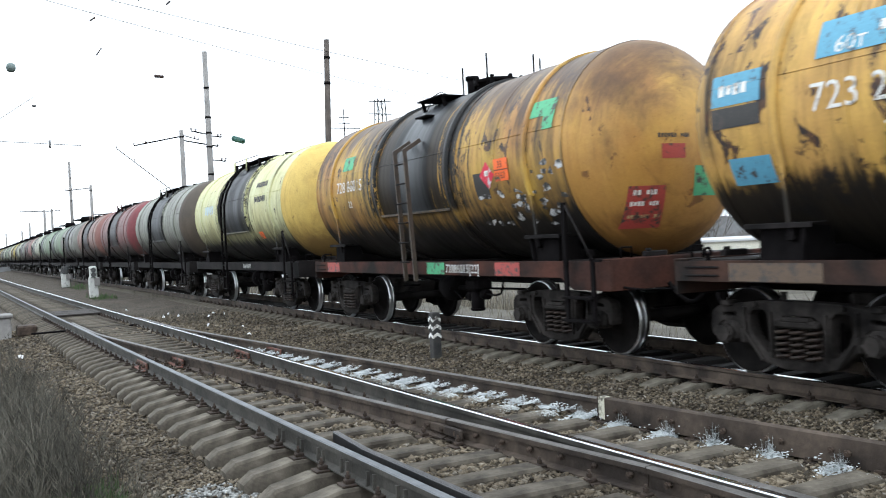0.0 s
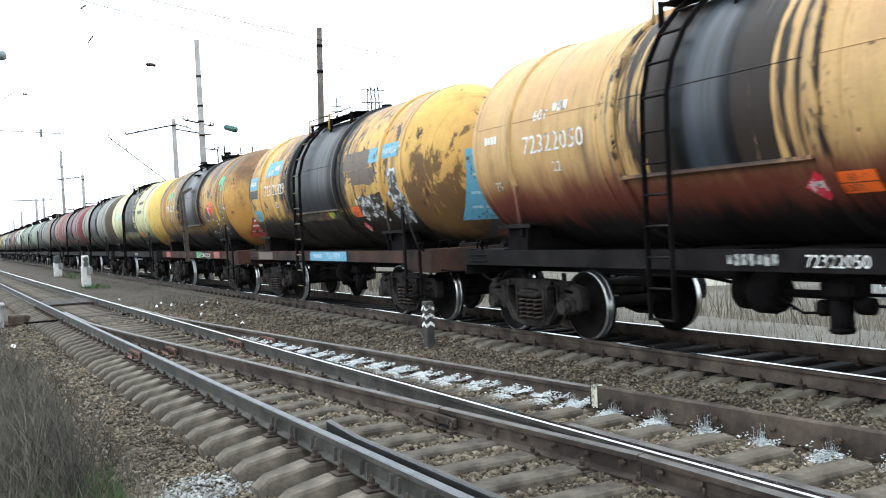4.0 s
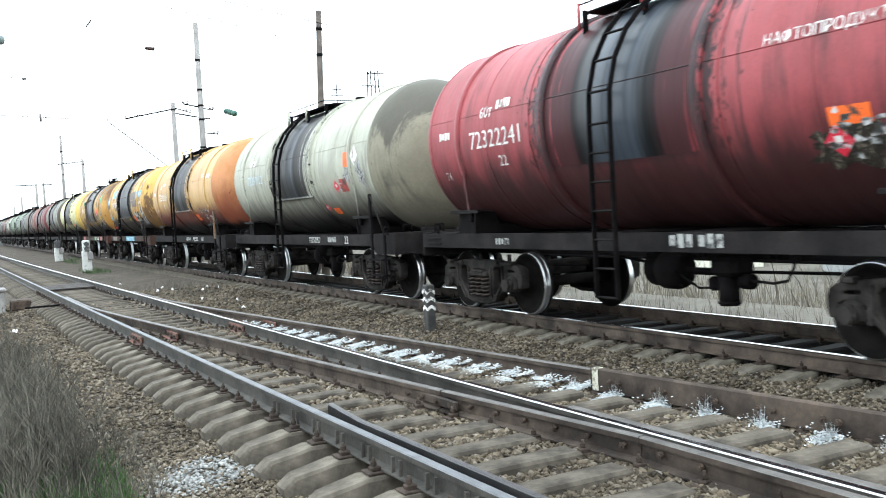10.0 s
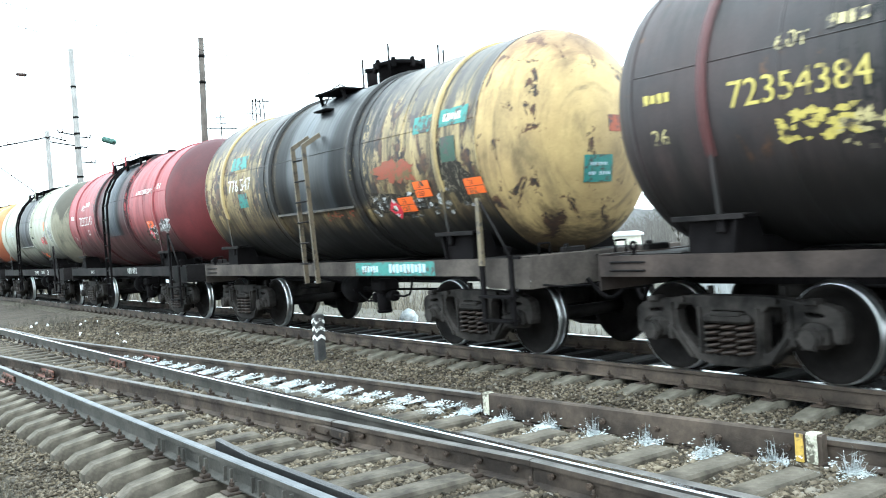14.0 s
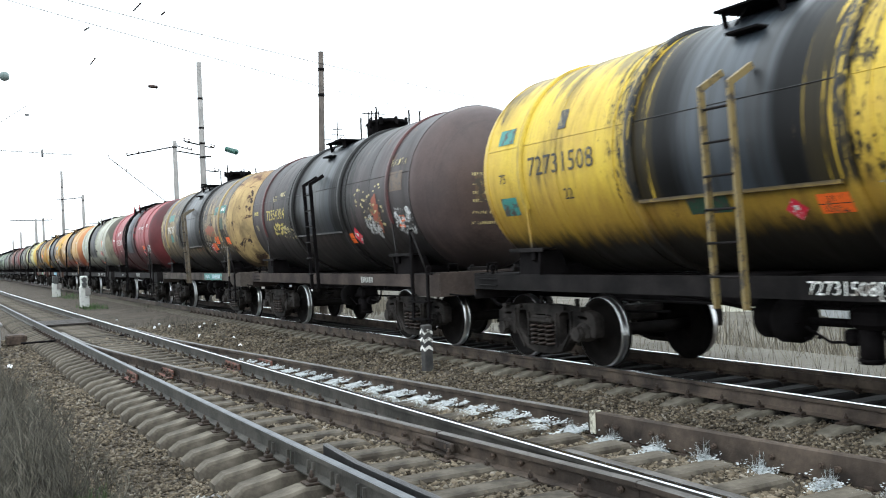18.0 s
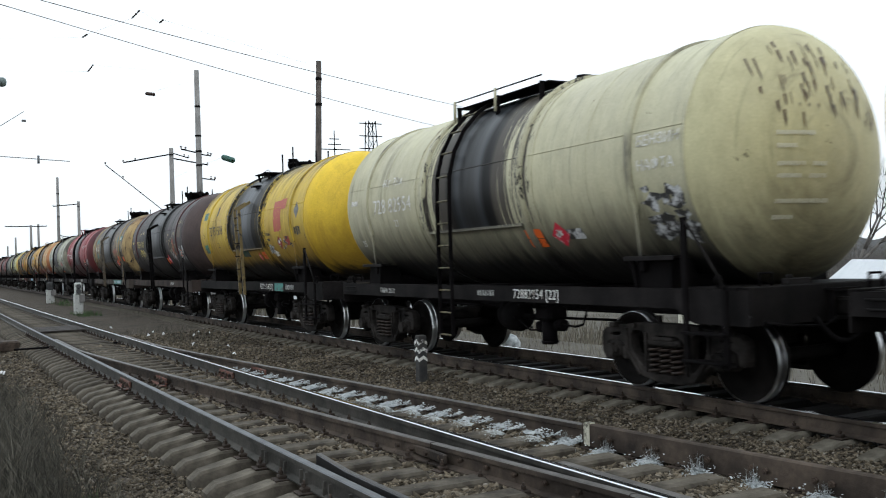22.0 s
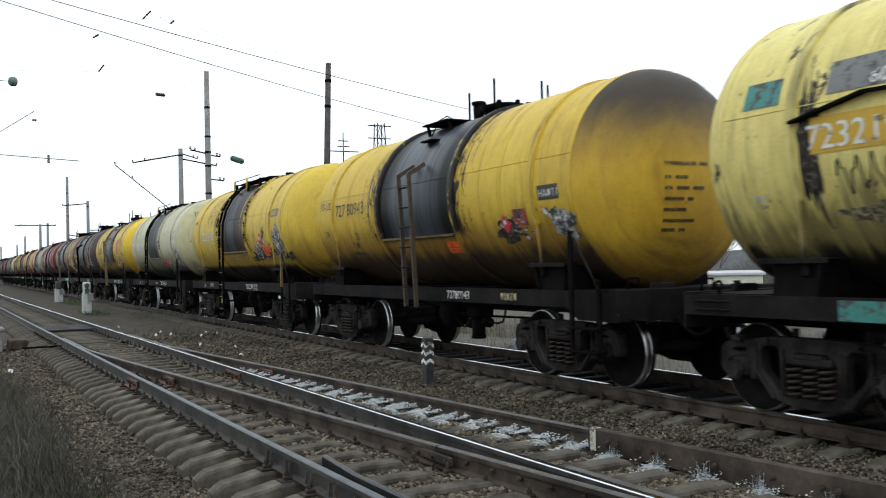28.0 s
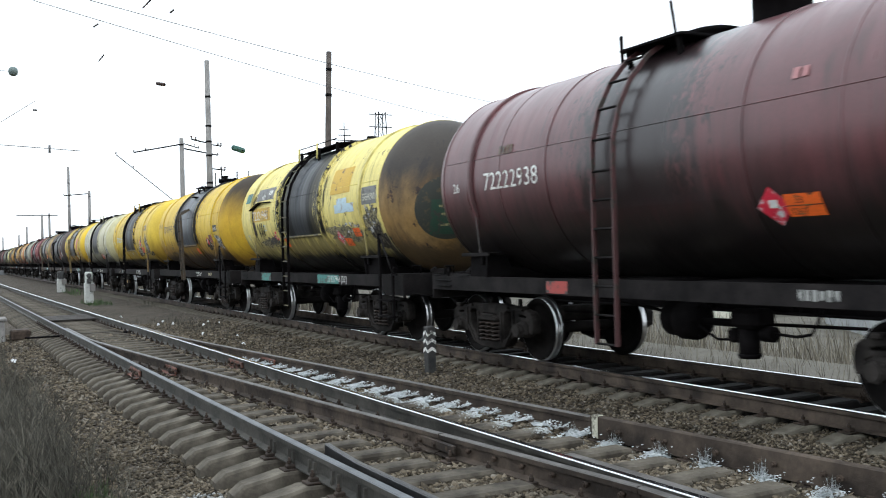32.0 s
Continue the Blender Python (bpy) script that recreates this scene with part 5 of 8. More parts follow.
def far_wagon(spec):
    """A wagon that stays far down the line, with the same main parts."""
    wag = thing("tank_wagon", spec["label"], "tank wagon", "wagons of the train")
    s = Shape().box((0, 0, (Z0 + Z1) / 2), (2 * SILL_X, 2 * SILL_L, Z1 - Z0), 0.01).box((0, 0, 1.04), (0.2, 12.0, 0.2), 0.02)
    part("side_sill", s, FRAME_STEEL, wag)
    shell(wag, FRAME_STEEL, FRAME_STEEL, FRAME_STEEL)
    for y in (-3.92, 3.92):
        bog = part("bogie", Shape().box((0, y, 0.62), (1.9, 0.42, 0.24), 0.03), BOGIE_STEEL, wag)
        for x in (-1.06, 1.06):
            part("side_frame", Shape().box((x, y, 0.62), (0.2, 2.3, 0.26), 0.03).box((x, y, 0.38), (0.24, 0.7, 0.36), 0.03), BOGIE_STEEL, bog)
        for sy in (-1, 1):
            wheelset(wag, y + sy * 0.925)
        part("saddle", Shape().box((0, y, 1.42), (2.5, 0.5, 0.36), 0.03), DARK_STEEL, wag)
    part("ladder", Shape().bar([(-1.66, 0.3, 0.5), (-1.66, 0.3, 3.2)], 0.03, 0.02, (0, 1, 0)).bar([(-1.66, 0.7, 0.5), (-1.66, 0.7, 3.2)], 0.03, 0.02, (0, 1, 0)), DARK_STEEL, wag)
    part("walkway", Shape().box((-0.4, -0.1, ZC + R + 0.2), (0.9, 2.6, 0.06), 0.01).box((0, -0.3, ZC + R + 0.2), (0.8, 0.8, 0.5), 0.1), DARK_STEEL, wag)
    return wag


# ---- what is painted on the wagons ----
def sheet_on(fn, u0, u1, v0, v1, nu=8, nv=6):
    s = Shape()
    for j in range(nv + 1):
        for i in range(nu + 1):
            s.v.append(fn(u0 + (u1 - u0) * i / nu, v0 + (v1 - v0) * j / nv))
    for j in range(nv):
        for i in range(nu):
            a = j * (nu + 1) + i
            s.f.append([a, a + 1, a + nu + 2, a + nu + 1])
    s.m, s.smooth = [0] * len(s.f), [True] * len(s.f)
    return s


def letters_on(fn, text, u, v, size):
    vs, fs = letters(text, size)
    return Shape().add([fn(u + p[0], v + p[1]) for p in vs], fs)


def tank_fn(lift):
    return lambda u, v: on_tank(-u, v - 0.24, lift)      # u grows towards the wagon's rear


def head_fn(lift):
    return lambda u, v: on_head(u, ZC + v - 0.25, -1, lift)


def sill_fn(lift):
    return lambda u, v: (-SILL_X - lift, -u, Z0 + v)


FN = {"tank": tank_fn, "head": head_fn, "sill": sill_fn}
INK = {
    "white": flat_paint("white_lettering", (0.72, 0.71, 0.67), 0.35, (0.2, 0.17, 0.14)),
    "black": flat_paint("black_lettering", (0.02, 0.02, 0.02), 0.3, (0.25, 0.2, 0.08)),
    "cream": flat_paint("faded_lettering", (0.5, 0.42, 0.2), 0.6, (0.05, 0.04, 0.035)),
    "blue": flat_paint("blue_panel", (0.11, 0.32, 0.45), 0.12),
    "paleblue": flat_paint("pale_blue_lettering", (0.45, 0.58, 0.65), 0.3, (0.3, 0.25, 0.2)),
    "teal": flat_paint("teal_panel", (0.040, 0.205, 0.175), 0.42),
    "green": flat_paint("green_panel", (0.08, 0.38, 0.18), 0.35),
    "darkgreen": flat_paint("dark_green_panel", (0.02, 0.06, 0.035), 0.45),
    "red": flat_paint("red_panel", (0.34, 0.05, 0.04), 0.42),
    "orange": flat_paint("orange_plate", (0.85, 0.14, 0.015), 0.12),
    "crimson": flat_paint("crimson_diamond", (0.62, 0.02, 0.05), 0.25, (0.6, 0.6, 0.6)),
    "rose": flat_paint("faded_rose_lettering", (0.36, 0.16, 0.16), 0.35, (0.1, 0.03, 0.03)),
    "rustred": flat_paint("rust_red_patch", (0.30, 0.06, 0.02), 0.6),
    "brick": flat_paint("brick_red_patch", (0.42, 0.085, 0.05), 0.15, (0.5, 0.3, 0.05)),
    "chalk": flat_paint("chalky_lettering", (0.62, 0.60, 0.48), 0.3, (0.5, 0.46, 0.3)),
    "grey": flat_paint("grey_panel", (0.16, 0.16, 0.15), 0.3),
    "brown": flat_paint("brown_panel", (0.10, 0.065, 0.04), 0.4),
    "dark": flat_paint("dark_panel", (0.03, 0.028, 0.026), 0.3),
    "scrap": flat_paint("torn_paper", (0.6, 0.6, 0.6), 0.75, (0.03, 0.028, 0.026)),
    "gold": flat_paint("yellow_lettering", (0.52, 0.42, 0.10), 0.35, (0.12, 0.09, 0.04)),
    "dim": flat_paint("dim_lettering", (0.30, 0.30, 0.28), 0.4, (0.03, 0.03, 0.03)),
    "dirty": flat_paint("dirty_old_paint", (0.15, 0.11, 0.06), 0.7, (0.03, 0.024, 0.02)),
    "grime": flat_paint("grime_patch", (0.035, 0.038, 0.03), 0.3, (0.09, 0.07, 0.035)),
    "scour": residue("scoured_paint", (0.055, 0.048, 0.035), (0.34, 0.30, 0.17), 0.6),
    "limegreen": flat_paint("lime_sticker", (0.40, 0.50, 0.05), 0.2),
    "yellow": flat_paint("yellow_panel", (0.55, 0.34, 0.02), 0.1),
    "tar": residue("scoured_tar", (0.022, 0.018, 0.014), (0.22, 0.19, 0.14), 0.35),
    "foil": residue("torn_foil", (0.05, 0.045, 0.04), (0.40, 0.40, 0.39), 0.7),
    "oxide": flat_paint("red_oxide_patch", (0.24, 0.055, 0.025), 0.35, (0.12, 0.08, 0.03)),
}


def panel(wag, where, u0, u1, v0, v1, ink, label="", name="panel", lift=0.006):
    return part(name, sheet_on(FN[where](lift), u0, u1, v0, v1), INK[ink], wag, label)


def words(wag, where, text, u, v, size, ink, name="lettering", lift=0.010):
    if where == "tank":
        size, v = size * 0.88, v - 0.04
    return part(name, letters_on(FN[where](lift), text, u, v, size), INK[ink], wag)


def bars(wag, where, u, v, widths, h, ink, gap=0.06, lift=0.010):
    """Writing too worn to read: plain bars."""
    if where == "sill" and ink == "white":
        ink = "dim"
    s = Shape()
    for w in widths:
        n = max(1, round(w / (h * 0.8)))
        step = w / n
        for i in range(n):
            low = h * (0.0, 0.12, 0.0, 0.3)[(i * 7 + n) % 4]
            t = sheet_on(FN[where](lift), u + step * i, u + step * (i + 0.72), v + low * 0.4, v + h - low * 0.3, 2, 1)
            s.add(t.v, t.f)
        u += w + gap
    return tagged(part("worn_lettering", s, INK[ink], wag), kind="stuff")


def diamond(wag, where, u, v, r, ink, lift=0.007):
    if where == "tank":
        r, v = r * 0.75, v - 0.1
    f = FN[where](lift)
    g = FN[where](lift + 0.002)
    s = Shape()
    n = 4
    pts = []
    for j in range(n + 1):
        for i in range(n + 1):
            a, b = (i / n - 0.5) * r * 1.42, (j / n - 0.5) * r * 1.42
            pts.append(f(u + (a - b) * 0.707, v + (a + b) * 0.707))
    s.add(pts, [(j * (n + 1) + i, j * (n + 1) + i + 1, (j + 1) * (n + 1) + i + 1, (j + 1) * (n + 1) + i) for j in range(n) for i in range(n)])
    sign = part("hazard_diamond", s, INK[ink], wag)
    part("symbol", sheet_on(g, u - r * 0.25, u + r * 0.25, v - r * 0.05, v + r * 0.35, 2, 2), INK["white"], sign)
    return sign


def plate(wag, where, u, v, w, h, top, low):
    w, h, v = w * 0.78, h * 0.78, v - 0.06
    f = FN[where](0.012)
    p = part("hazard_plate", sheet_on(f, u, u + w, v, v + h, 4, 4), INK["orange"], wag, "orange hazard plate")
    g = FN[where](0.016)
    part("divider", sheet_on(g, u, u + w, v + h * 0.48, v + h * 0.52, 4, 1), INK["black"], p)
    part("code", letters_on(g, top, u + w * 0.28, v + h * 0.6, h * 0.42), INK["black"], p)
    part("code", letters_on(g, low, u + w * 0.08, v + h * 0.1, h * 0.42), INK["black"], p)
    return p


def scraps(wag, where, u0, u1, v0, v1, n, ink, seed, size=0.12):
    """Torn stickers: ragged little pieces."""
    rng = random.Random(seed)
    f = FN[where](0.007)
    s = Shape()
    for _ in range(n):
        u, v = rng.uniform(u0, u1), rng.uniform(v0, v1)
        k = rng.randint(4, 6)
        r = [rng.uniform(0.25, 1.0) * size for _ in range(k)]
        a0 = rng.uniform(0, 6)
        pts = [f(u + r[i] * math.cos(a0 + 2 * math.pi * i / k), v + r[i] * 0.6 * math.sin(a0 + 2 * math.pi * i / k)) for i in range(k)]
        s.add([f(u, v)] + pts, [(0, 1 + i, 1 + (i + 1) % k) for i in range(k)])
    return tagged(part("sticker_residue", s, INK[ink], wag), kind="stuff")


def smudge(wag, where, u, v, ru, rv, ink, seed, lift=0.0065):
    """A ragged patch of grime, bare metal or torn foil."""
    rng = random.Random(seed)
    f = FN[where](lift)
    n, k = 40, 5
    ph = [rng.uniform(0, 6.28) for _ in range(4)]
    s = Shape()
    s.v.append(f(u, v))
    for j in range(1, k + 1):
        for i in range(n):
            t = 2 * math.pi * i / n
            q = 1 + 0.22 * math.sin(2 * t + ph[0]) + 0.16 * math.sin(5 * t + ph[1]) + 0.12 * math.sin(9 * t + ph[2]) + (rng.uniform(-0.18, 0.18) if j == k else 0)
            s.v.append(f(u + ru * q * j / k * math.cos(t), v + rv * q * j / k * math.sin(t)))
    s.f += [[0, 1 + i, 1 + (i + 1) % n] for i in range(n)]
    for j in range(k - 1):
        for i in range(n):
            a, b = 1 + j * n + i, 1 + j * n + (i + 1) % n
            s.f.append([a, b, b + n, a + n])
    s.m, s.smooth = [0] * len(s.f), [True] * len(s.f)
    return part("smudge", s, INK[ink], wag)


def drips(wag, seed):
    """Runs of dark oil down the upper rear head."""
    rng = random.Random(seed)
    f = FN["head"](0.007)
    s = Shape()
    for _ in range(70):
        u, v = rng.uniform(-0.9, 1.0), rng.uniform(0.55, 1.45)
        if math.hypot(u, v - 0.25) > 1.35:
            continue
        w, l = rng.uniform(0.006, 0.022), rng.uniform(0.03, 0.26) * (0.4 + v * 0.6)
        pts = [f(u - w, v), f(u + w, v + 0.02), f(u + w * 0.8, v - l * 0.6), f(u, v - l), f(u - w * 0.9, v - l * 0.5)]
        s.add(pts, [(0, 1, 2), (0, 2, 3), (0, 3, 4)])
    return tagged(part("oil_drip", s, INK["brown"], wag), kind="stuff")


YEL = (0.60, 0.33, 0.035)
BLACK_BELT = ((0.012, 0.013, 0.015), (0.008, 0.008, 0.009), 0.4, 0.1, 1.4)


def spec(kind, label, paint, belt, head):
    return dict(kind=kind, label=label, paint=paint, belt=belt, head=head)


SPECS = {
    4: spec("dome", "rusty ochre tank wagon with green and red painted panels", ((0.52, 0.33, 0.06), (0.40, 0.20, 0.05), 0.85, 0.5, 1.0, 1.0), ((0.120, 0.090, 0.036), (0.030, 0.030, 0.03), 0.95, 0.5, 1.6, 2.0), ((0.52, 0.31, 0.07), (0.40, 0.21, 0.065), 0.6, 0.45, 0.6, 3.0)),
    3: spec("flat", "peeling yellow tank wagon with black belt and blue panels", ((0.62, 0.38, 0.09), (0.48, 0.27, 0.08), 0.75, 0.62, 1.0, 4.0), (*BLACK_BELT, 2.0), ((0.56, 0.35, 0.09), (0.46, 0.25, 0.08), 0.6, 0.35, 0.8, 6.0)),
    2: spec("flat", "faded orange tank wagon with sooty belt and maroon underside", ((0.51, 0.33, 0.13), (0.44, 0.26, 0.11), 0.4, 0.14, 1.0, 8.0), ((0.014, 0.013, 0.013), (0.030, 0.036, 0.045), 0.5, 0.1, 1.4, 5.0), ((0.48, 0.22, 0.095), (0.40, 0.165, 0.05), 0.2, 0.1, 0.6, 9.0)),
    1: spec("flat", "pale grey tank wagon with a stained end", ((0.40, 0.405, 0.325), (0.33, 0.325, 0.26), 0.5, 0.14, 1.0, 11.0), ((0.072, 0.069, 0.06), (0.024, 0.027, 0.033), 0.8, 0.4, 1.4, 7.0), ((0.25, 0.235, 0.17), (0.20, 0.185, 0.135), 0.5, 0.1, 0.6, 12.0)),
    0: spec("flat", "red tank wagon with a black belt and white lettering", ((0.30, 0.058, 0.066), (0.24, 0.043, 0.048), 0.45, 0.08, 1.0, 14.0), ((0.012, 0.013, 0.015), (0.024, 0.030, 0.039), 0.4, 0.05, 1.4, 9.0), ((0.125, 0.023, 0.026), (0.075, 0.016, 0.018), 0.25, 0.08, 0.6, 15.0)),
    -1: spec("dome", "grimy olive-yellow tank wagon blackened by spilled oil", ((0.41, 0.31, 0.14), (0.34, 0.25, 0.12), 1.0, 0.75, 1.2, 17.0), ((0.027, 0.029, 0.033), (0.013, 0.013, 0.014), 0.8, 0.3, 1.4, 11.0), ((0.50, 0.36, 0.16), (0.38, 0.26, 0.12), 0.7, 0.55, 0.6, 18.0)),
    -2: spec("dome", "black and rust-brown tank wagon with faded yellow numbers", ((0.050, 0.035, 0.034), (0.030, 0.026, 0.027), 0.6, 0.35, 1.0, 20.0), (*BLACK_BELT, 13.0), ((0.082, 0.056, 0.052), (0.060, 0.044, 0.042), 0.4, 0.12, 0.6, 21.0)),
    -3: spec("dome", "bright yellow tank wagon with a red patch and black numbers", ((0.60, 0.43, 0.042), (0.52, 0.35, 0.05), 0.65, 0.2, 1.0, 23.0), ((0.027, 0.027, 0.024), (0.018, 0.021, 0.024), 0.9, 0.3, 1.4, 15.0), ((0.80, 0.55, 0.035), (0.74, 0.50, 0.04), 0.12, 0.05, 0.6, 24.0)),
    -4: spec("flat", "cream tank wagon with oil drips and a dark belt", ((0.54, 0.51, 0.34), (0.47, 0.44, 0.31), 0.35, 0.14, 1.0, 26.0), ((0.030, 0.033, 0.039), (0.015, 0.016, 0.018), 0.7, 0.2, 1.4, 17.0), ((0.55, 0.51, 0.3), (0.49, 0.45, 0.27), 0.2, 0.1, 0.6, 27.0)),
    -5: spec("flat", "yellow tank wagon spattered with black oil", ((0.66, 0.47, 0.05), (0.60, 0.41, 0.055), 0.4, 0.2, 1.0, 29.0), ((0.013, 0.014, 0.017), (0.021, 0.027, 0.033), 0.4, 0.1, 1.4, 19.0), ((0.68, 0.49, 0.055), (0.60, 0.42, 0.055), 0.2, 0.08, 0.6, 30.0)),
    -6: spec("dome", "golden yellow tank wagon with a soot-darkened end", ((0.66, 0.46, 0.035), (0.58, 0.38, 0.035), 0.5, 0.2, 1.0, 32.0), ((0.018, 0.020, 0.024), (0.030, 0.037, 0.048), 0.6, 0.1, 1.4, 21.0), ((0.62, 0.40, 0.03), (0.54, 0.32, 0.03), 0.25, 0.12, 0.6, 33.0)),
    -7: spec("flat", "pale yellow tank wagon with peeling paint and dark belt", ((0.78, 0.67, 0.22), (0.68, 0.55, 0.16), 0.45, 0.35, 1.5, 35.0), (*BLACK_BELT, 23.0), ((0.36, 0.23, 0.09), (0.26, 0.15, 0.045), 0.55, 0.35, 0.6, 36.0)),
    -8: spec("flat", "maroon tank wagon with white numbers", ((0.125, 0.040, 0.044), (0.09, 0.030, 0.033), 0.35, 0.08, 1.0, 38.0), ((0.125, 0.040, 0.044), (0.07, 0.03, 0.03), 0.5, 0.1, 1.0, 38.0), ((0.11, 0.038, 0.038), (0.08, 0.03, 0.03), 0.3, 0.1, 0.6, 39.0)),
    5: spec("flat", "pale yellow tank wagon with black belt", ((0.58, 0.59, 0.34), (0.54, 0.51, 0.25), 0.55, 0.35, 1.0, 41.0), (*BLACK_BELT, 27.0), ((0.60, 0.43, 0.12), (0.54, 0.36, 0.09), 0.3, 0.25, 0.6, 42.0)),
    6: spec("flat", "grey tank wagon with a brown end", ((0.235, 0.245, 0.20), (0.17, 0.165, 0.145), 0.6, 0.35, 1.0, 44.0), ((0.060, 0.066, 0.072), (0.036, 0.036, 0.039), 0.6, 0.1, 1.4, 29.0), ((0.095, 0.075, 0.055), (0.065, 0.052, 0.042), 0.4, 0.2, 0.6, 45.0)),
    # 7 and 8: paint greyed to carry distance haze besides their dirt
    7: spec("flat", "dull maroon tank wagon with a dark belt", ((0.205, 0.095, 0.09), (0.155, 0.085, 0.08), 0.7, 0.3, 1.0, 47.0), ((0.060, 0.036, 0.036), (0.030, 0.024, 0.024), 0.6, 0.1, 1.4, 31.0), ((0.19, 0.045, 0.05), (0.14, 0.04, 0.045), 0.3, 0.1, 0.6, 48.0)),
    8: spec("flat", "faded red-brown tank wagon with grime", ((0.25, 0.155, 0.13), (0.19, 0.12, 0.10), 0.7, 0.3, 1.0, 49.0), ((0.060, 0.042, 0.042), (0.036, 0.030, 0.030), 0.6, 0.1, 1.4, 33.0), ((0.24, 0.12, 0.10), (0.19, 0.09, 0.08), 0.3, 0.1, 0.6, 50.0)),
}
# dulled colours: haze of the distance is mixed in along with dirt
FAR_COATS = [
    ("faded mint-green tank wagon far down the train", (0.27, 0.33, 0.25), (0.20, 0.24, 0.18)),
    ("grey tank wagon far down the train", (0.24, 0.245, 0.215), (0.17, 0.17, 0.155)),
    ("maroon tank wagon far down the train", (0.15, 0.06, 0.06), (0.11, 0.045, 0.045)),
    ("pale grey-white tank wagon far down the train", (0.48, 0.485, 0.40), (0.36, 0.36, 0.30)),
    ("pink-red tank wagon far down the train", (0.28, 0.165, 0.155), (0.22, 0.12, 0.11)),
    ("yellow tank wagon far down the train", (0.45, 0.36, 0.11), (0.37, 0.28, 0.09)),
]
FAR_ORDER = [1, 0, 0, 3, 4, 1, 3, 5, 3, 0, 3, 1, 5, 0, 2, 1, 3, 0, 5, 1, 4, 3, 0, 1, 2, 3]


OIL_SHADE, SOOT, BROWN = (0.009, 0.008, 0.0075), (0.011, 0.0105, 0.0105), (0.026, 0.017, 0.013)
